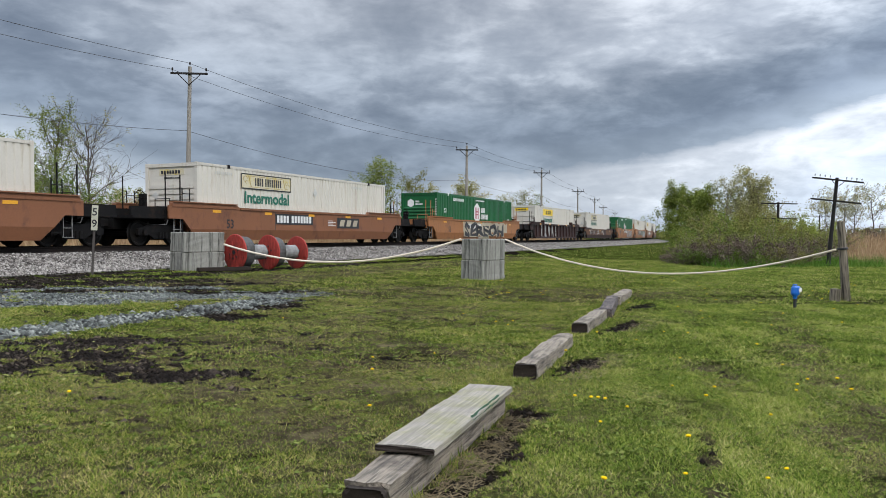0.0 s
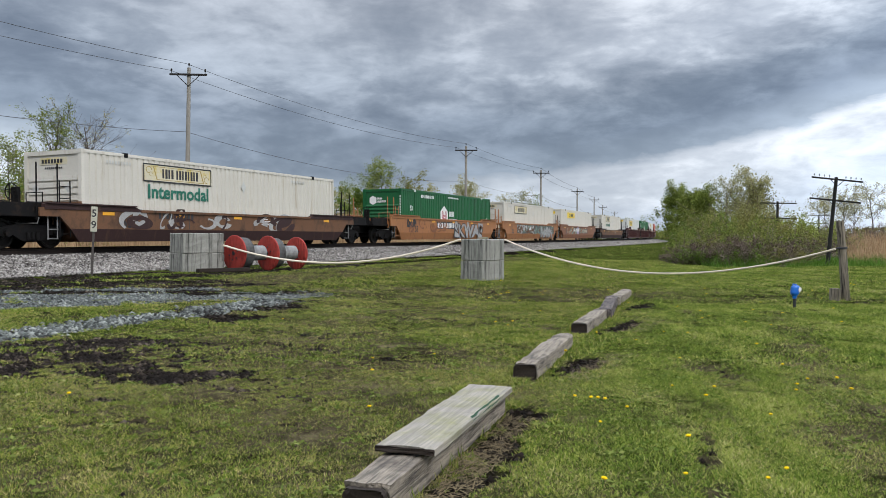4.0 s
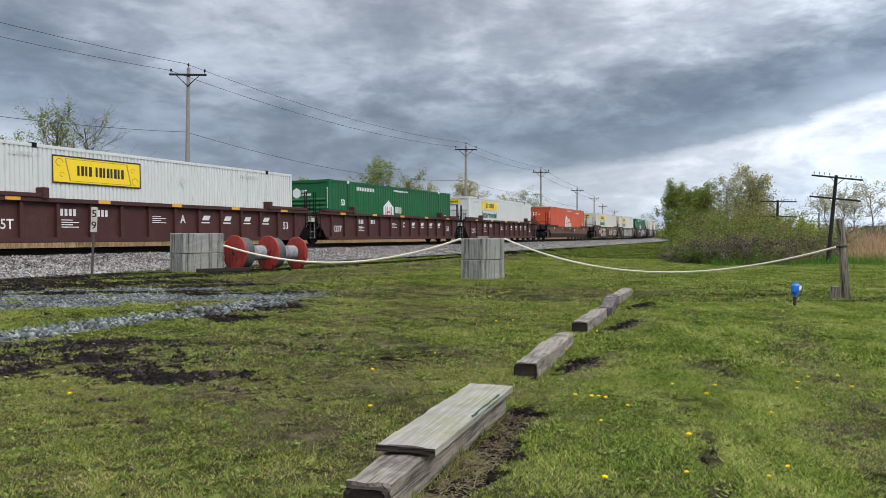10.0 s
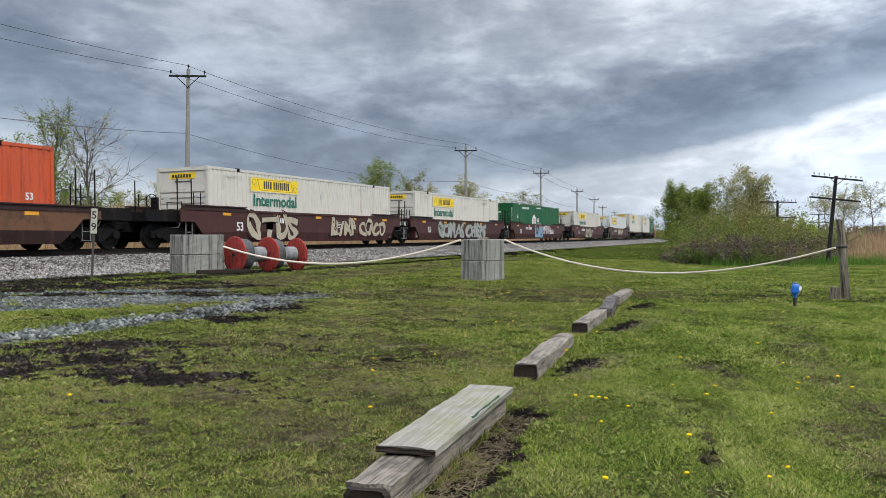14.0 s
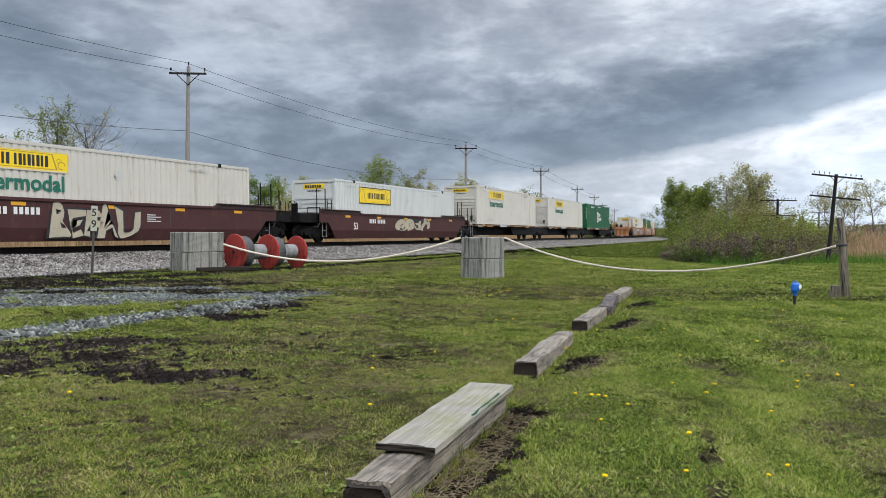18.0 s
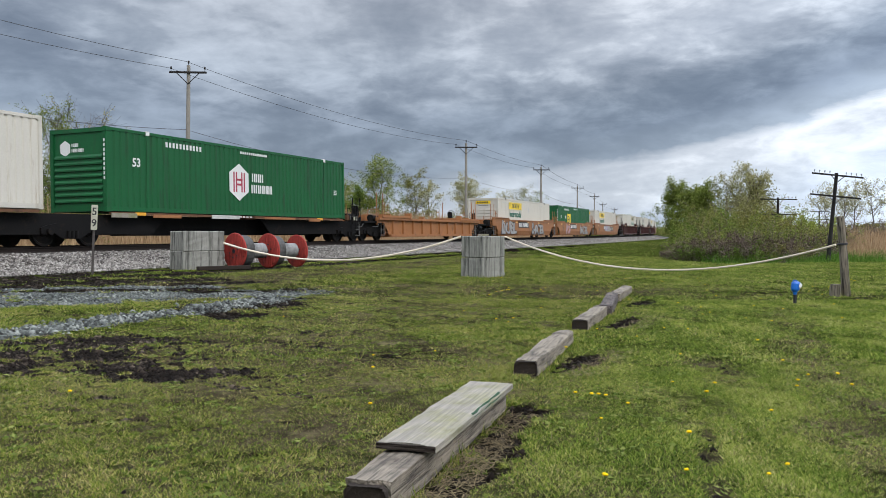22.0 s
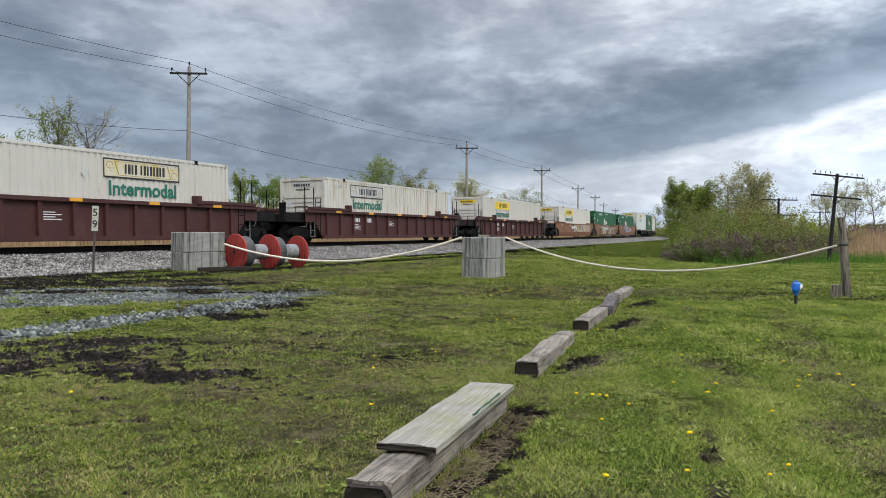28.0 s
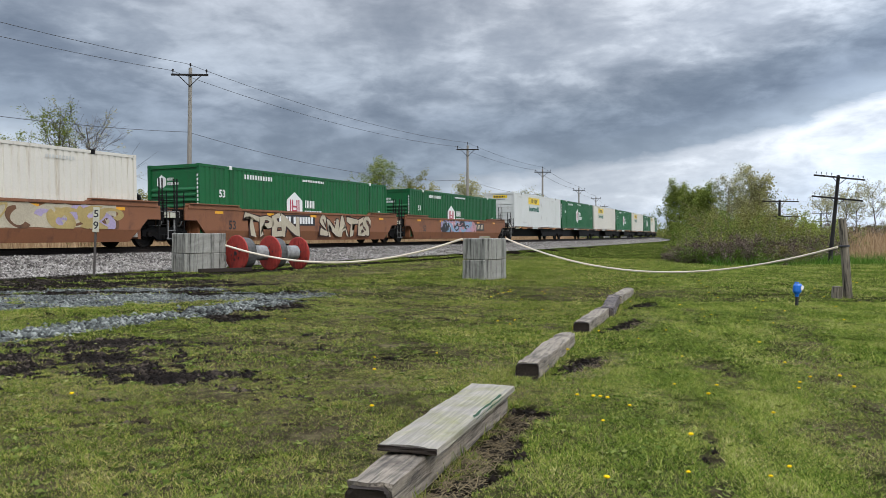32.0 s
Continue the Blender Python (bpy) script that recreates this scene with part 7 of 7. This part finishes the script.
    for px, d, h in ((1470, 92, 2.9), (1500, 95, 3.0), (1530, 92, 2.8), (1560, 95, 3.1), (1600, 95, 3.0), (1450, 98, 3.0)):
        shrub("purplish leafless scrub beyond the reeds", *spot(px, d), h, 3.2, px * 2, 0.09, "bramble_twig", 2600, stems=30)


make_trees()


def cards(x, y, z, h, w, rng, lean=0.25, tip=0.15):
    """Upright tapering blades as arrays of quads."""
    n = len(x)
    a = rng.random(n) * 6.283
    u = np.stack([np.cos(a), np.sin(a), np.zeros(n)], -1) * (w / 2)[:, None]
    t = np.stack([rng.normal(size=n) * lean, rng.normal(size=n) * lean, np.ones(n)], -1) * h[:, None]
    p = np.stack([x, y, z], -1)
    return np.stack([p - u * (1 + tip), p + u * (1 + tip), p + t], 1).reshape(-1, 3), np.arange(3 * n).reshape(n, 3)


def make_reeds():
    rng = np.random.default_rng(21)
    n = 52000
    s, off = 4 + 150 * rng.random(n) ** 1.2, 9 + 20 * rng.random(n) ** 1.2
    p = np.array([along(a, b)[:2] for a, b in zip(s, off)])
    edge = np.clip((off - 9) / 4, 0.25, 1)
    h = (2.3 + 1.5 * rng.random(n)) * edge
    v, f = cards(p[:, 0], p[:, 1], np.full(n, 0.2), h, 0.045 + 0.05 * rng.random(n), rng, 0.1)
    thing("reed_bed", "dry tan reeds and tall dead grass beyond the track", "reeds", me=from_arrays("reed_bed", v, f, "reed_blade"), kind="stuff")
    n = 22000
    y = 42 + 30 * rng.random(n) ** 1.3
    x = y * (0.485 + 0.30 * rng.random(n))
    v, f = cards(x, y, np.zeros(n), (0.45 + 0.05 * (y - 42)) * (0.6 + 0.6 * rng.random(n)), 0.03 + 0.035 * rng.random(n), rng, 0.2)
    thing("reed_bed", "tall dry tan reeds behind the meadow", "reeds", me=from_arrays("reed_bed", v, f, "reed_blade"), kind="stuff")
    n = 9000
    x, y = 12.2 + 18 * rng.random(n), 38 + 6 * rng.random(n)
    y += np.abs(rng.normal(size=n)) * 0.8 + (x - 18) * 0.28
    v, f = cards(x, y, np.zeros(n), 0.18 + 0.42 * rng.random(n) ** 2, 0.02 + 0.02 * rng.random(n), rng, 0.4)
    thing("tall_weeds", "lush green weeds along the edge of the thicket", "weeds", me=from_arrays("tall_weeds", v, f, "tall_grass"), kind="stuff")
    # distant woods on the horizon
    n = 26000
    a = rng.random(n) * 2.6 - 1.3
    d = 520 + 240 * rng.random(n)
    top = 6 + 4.5 * np.array([noise.noise((t * 9, 0, 4)) for t in a])
    p = np.stack([np.sin(a) * d, np.cos(a) * d, top * rng.random(n) ** 0.7], -1)
    v, f = leaves_at(p, 1.5, rng, 1.0)
    thing("far_woods", "thin grey-green line of woods on the horizon", "woods", me=from_arrays("far_woods", v, f, "leaf_olive"), kind="stuff")


make_reeds()


# ================= grass, stones, flowers =================
def in_timber(x, y):
    hit = np.zeros(len(x), dtype=bool)
    for tx, ty, turn, ln in ((-0.37, 4.06, 17, 2.56), (0.8, 7.98, 16.5, 2.56), (1.94, 11.75, 18, 2.4), (2.72, 13.9, 14, 2.55), (3.42, 16.6, 18, 2.6)):
        c, s = math.cos(radians(turn)), math.sin(radians(turn))
        u, v = (x - tx) * c - (y - ty) * s, (x - tx) * s + (y - ty) * c
        hit |= (np.abs(u) < 0.13) & (v > -0.02) & (v < ln + 0.02)
    return hit


def sward(name, label, material, n, d0, d1, tall, wide, rng, want, lean=0.55, power=1.0):
    """Blades over the wedge of meadow that lies between d0 and d1 metres ahead."""
    d = np.sqrt(d0 ** 2 + (d1 ** 2 - d0 ** 2) * rng.random(n) ** power)
    x, y = d * (rng.random(n) * 1.24 - 0.62), d
    soil, grit, dry = patches(x, y)
    z, q = ground_top(x, y, soil)
    keep = (rng.random(n) < want(soil, grit, dry, x, y)) & (q > 4.3) & ~in_timber(x, y)
    x, y, z, dry = x[keep], y[keep], z[keep], dry[keep]
    m = len(x)
    h = tall * (0.4 + 0.8 * rng.random(m)) * (1 + 0.35 * wave(x, y) + 0.3 * ragged(x, y)) * (1 - 0.3 * dry)
    v, f = cards(x, y, z - 0.01, h, wide * (0.6 + 0.8 * rng.random(m)), rng, lean, 0.12)
    thing(name, label, "grass", me=from_arrays(name, v, f, material), kind="stuff")


def make_meadow():
    rng = np.random.default_rng(77)

    def clear(s, g):
        return np.clip(1 - 2.2 * np.clip(s - 0.28, 0, 1), 0, 1) ** 2 * np.clip(1 - 1.9 * np.clip(g - 0.3, 0, 1), 0, 1) ** 2

    def east(x, y):
        """0 on the worn side of the timbers, 1 on the lush side."""
        return np.clip((x - (y - 4) * 0.29 + 0.75) / 1.5, 0, 1)

    def tufty(x, y):
        return np.clip(0.76 + 0.3 * wave(x * 0.7, y * 0.7) + 0.35 * wave(x * 2.3 + 4, y * 2.1) + 0.3 * ragged(x, y), 0.1, 1)

    dull = lambda s, g, dry, x, y: clear(s, g) * (1 - 0.3 * dry) * tufty(x, y) * (1 - east(x, y))
    lush = lambda s, g, dry, x, y: clear(s, g) * (1 - 0.6 * dry) * tufty(x, y) * east(x, y)
    straw = lambda s, g, dry, x, y: clear(s, g * 0.6) * (0.12 + 0.16 * (1 - east(x, y)) + 0.72 * dry)
    for d0, d1, n, tall, wide in ((3.6, 8.5, 720000, 0.032, 0.0078), (8.5, 17, 500000, 0.038, 0.012), (17, 46, 480000, 0.05, 0.020), (46, 110, 90000, 0.05, 0.05)):
        sward("grass", "worn dull-green mown grass", "grass_blade", n, d0, d1, tall, wide, rng, dull, 0.85)
        sward("grass", "lush yellow-green mown grass", "lawn_blade", n, d0, d1, tall, wide, rng, lush, 0.85)
    sward("dead_grass", "flattened dry grass stalks between the green", "dead_straw", 110000, 3.6, 9, 0.045, 0.0055, rng, straw, 1.5)
    sward("dead_grass", "flattened dry grass stalks between the green", "dead_straw", 110000, 9, 30, 0.05, 0.011, rng, straw, 1.4)
    # taller tufts along the timbers and the blocks
    tufts = []
    for tx, ty, turn, ln in ((-0.37, 4.06, 17, 2.56), (0.8, 7.98, 16.5, 2.56), (1.94, 11.75, 18, 2.4), (2.72, 13.9, 14, 2.55), (3.42, 16.6, 18, 2.6)):
        c, s = math.cos(radians(turn)), math.sin(radians(turn))
        k = 900
        v = rng.random(k) * ln
        side = np.where(rng.random(k) < 0.8, -1, 1) * (0.13 + 0.05 * np.abs(rng.normal(size=k)))
        tufts.append((tx + side * c + v * s, ty - side * s + v * c))
    for bx, by, w in ((0.9, 24.0, 0.45), (1.7, 24.7, 0.4), (-8.1, 25.3, 0.4), (8.8, 18.1, 0.3), (-9.4, 22.1, 0.3)):
        tufts.append((bx + rng.normal(size=260) * w * 0.6, by + rng.normal(size=260) * w * 0.35))
    x, y = np.concatenate([t[0] for t in tufts]), np.concatenate([t[1] for t in tufts])
    keep = ~in_timber(x, y) & (patches(x, y)[0] < 0.5)
    x, y = x[keep], y[keep]
    v, f = cards(x, y, ground_top(x, y)[0] - 0.01, 0.045 + 0.06 * rng.random(len(x)), np.full(len(x), 0.006), rng, 0.4)
    thing("grass_tufts", "taller unmown grass along timbers and blocks", "grass", me=from_arrays("grass_tufts", v, f, "grass_blade"), kind="stuff")
    # flat rosettes of clover, plantain and dandelion leaves
    n = 900
    d = np.sqrt(3.8 ** 2 + (15 ** 2 - 3.8 ** 2) * rng.random(n))
    cx, cy = d * (rng.random(n) * 1.2 - 0.6), d
    k = rng.integers(5, 22, n)
    x, y = np.repeat(cx, k), np.repeat(cy, k)
    spread = np.repeat(0.025 + 0.05 * rng.random(n), k)
    x, y = x + rng.normal(size=len(x)) * spread, y + rng.normal(size=len(y)) * spread
    ok = ~in_timber(x, y) & (patches(x, y)[0] < 0.6) & (patches(x, y)[1] < 0.5)
    x, y = x[ok], y[ok]
    z = ground_top(x, y)[0] + 0.012 + 0.018 * rng.random(len(x))
    v, f = leaves_at(np.stack([x, y, z], -1), 0.020, rng, 0.2)
    thing("weed_leaves", "small flat weed leaves among the grass", "weeds", me=from_arrays("weed_leaves", v, f, "weed_leaf"), kind="stuff")
    # grit on the old road and clods in the bare soil
    def scatter(n, x0, x1, y0, y1, chance):
        x, y = x0 + (x1 - x0) * rng.random(n), y0 + (y1 - y0) * rng.random(n)
        s, g, dry = patches(x, y)
        keep = rng.random(n) < chance(s, g)
        x, y = x[keep], y[keep]
        return x, y, ground_top(x, y)[0]
    x, y, z = scatter(110000, -13, -2.2, 8, 21, lambda s, g: np.clip((g - 0.3) * 1.5, 0, 1) * np.clip(1.1 - 1.5 * s, 0.0, 1))
    stones("gravel", "blue-grey crushed gravel on an old track", "gravel", x, y, z, 0.010, 0.040, "gravel_stone", rng)
    t, w = rng.random(2600), rng.normal(size=2600) * 0.24
    x, y = -6.6 + 3.4 * t + w * 0.9, 8.0 + 8.6 * t - w * 0.36
    stones("coarse_stones", "larger broken stones along the edge of an old track", "gravel", x, y, ground_top(x, y)[0] + 0.004, 0.024, 0.068, "gravel_stone", rng)
    x, y, z = scatter(420000, -13, 11, 4, 34, lambda s, g: np.clip((s - 0.35) * 1.4, 0, 1))
    stones("soil_clods", "dark crumbled clods of bare soil", "soil", x, y, z - 0.008, 0.010, 0.060, "clod", rng)
    x, y, z = scatter(150000, -7.5, -1.2, 6.8, 11.5, lambda s, g: np.clip((s - 0.3) * 1.2, 0, 1))
    stones("soil_clods", "lumps of dark peat turned up by wheels", "soil", x, y, z, 0.012, 0.05, "clod", rng)
    # dry stalks in the hollows beside the ties
    for tx, ty, turn, ln, n, wide, size in ((-0.37, 4.06, 17, 2.5, 800, 0.24, 0.03), (1.02, 8.1, 26, 1.9, 420, 0.34, 0.034), (2.36, 12.0, 25, 1.9, 300, 0.34, 0.04)):
        v = rng.random(n) * ln
        side = 0.14 + wide * rng.random(n)
        c, s = math.cos(radians(turn)), math.sin(radians(turn))
        x, y = tx + side * c + v * s, ty - side * s + v * c
        a = rng.random(n) * 6.283
        u = np.stack([np.cos(a), np.sin(a), 0.25 * rng.random(n)], -1) * (size * (1 + 2 * rng.random(n)))[:, None]
        w = np.stack([-np.sin(a), np.cos(a), np.zeros(n)], -1) * 0.07 * size
        p = np.stack([x, y, ground_top(x, y)[0] + 0.008 + 0.01 * rng.random(n)], -1)
        vv = np.stack([p - u - w, p - u + w, p + u + w, p + u - w], 1).reshape(-1, 3)
        thing("straw_litter", "dry straw litter in the hollow beside a tie", "straw", me=from_arrays("straw_litter", vv, np.arange(4 * n).reshape(n, 4), "dead_straw"), kind="stuff")


make_meadow()


def make_dandelions():
    head = bmesh.new()
    lathe(head, [(0.004, 0.0), (0.016, 0.004), (0.021, 0.011), (0.015, 0.018), (0.003, 0.02)], 10, "z")
    me = bpy.data.meshes.new("flower_head")
    head.to_mesh(me)
    head.free()
    me.materials.append(MAT["petal_yellow"])
    stalk = mesh_of("flower_stalk", "tall_grass", lambda bm: rod(bm, (0, 0, 0), (0.004, 0.003, 0.055), 0.003, 0.0025, 5))
    rng = random.Random(3)
    spots = [(1.11, 6.9), (1.23, 6.84), (1.28, 6.82), (1.34, 6.79), (1.45, 6.49), (0.88, 4.54), (1.38, 4.66), (1.81, 4.59), (2.0, 4.78), (3.89, 10.28), (1.64, 5.5), (2.41, 7.37), (3.12, 11.7), (-3.07, 6.82), (-0.69, 8.17),
             (2.47, 6.22), (1.14, 6.0), (0.34, 13.99), (-0.56, 6.43), (1.58, 17.03), (3.21, 7.5), (3.71, 7.81), (2.2, 6.91), (2.63, 9.17), (-0.76, 8.99), (-0.09, 9.38), (-2.47, 12.79), (4.77, 13.06), (3.57, 7.25), (2.07, 7.47)]
    for _ in range(60):
        d = rng.uniform(7, 26)
        spots.append((d * rng.uniform(0.05, 0.5), d))
    for x, y in spots:
        k = rng.uniform(0.6, 0.95)
        o = thing("dandelion", "yellow dandelion in the short grass", "flower", "dandelions in the meadow", at=pose(x, y, ground_z(x, y), rng.uniform(-8, 8), rng.uniform(-8, 8), rng.uniform(0, 360)) @ Matrix.Scale(k, 4))
        part("stalk", stalk, o)
        part("flower_head", me, o, "yellow flower head", at=(0.004, 0.003, 0.054))


make_dandelions()


motions()
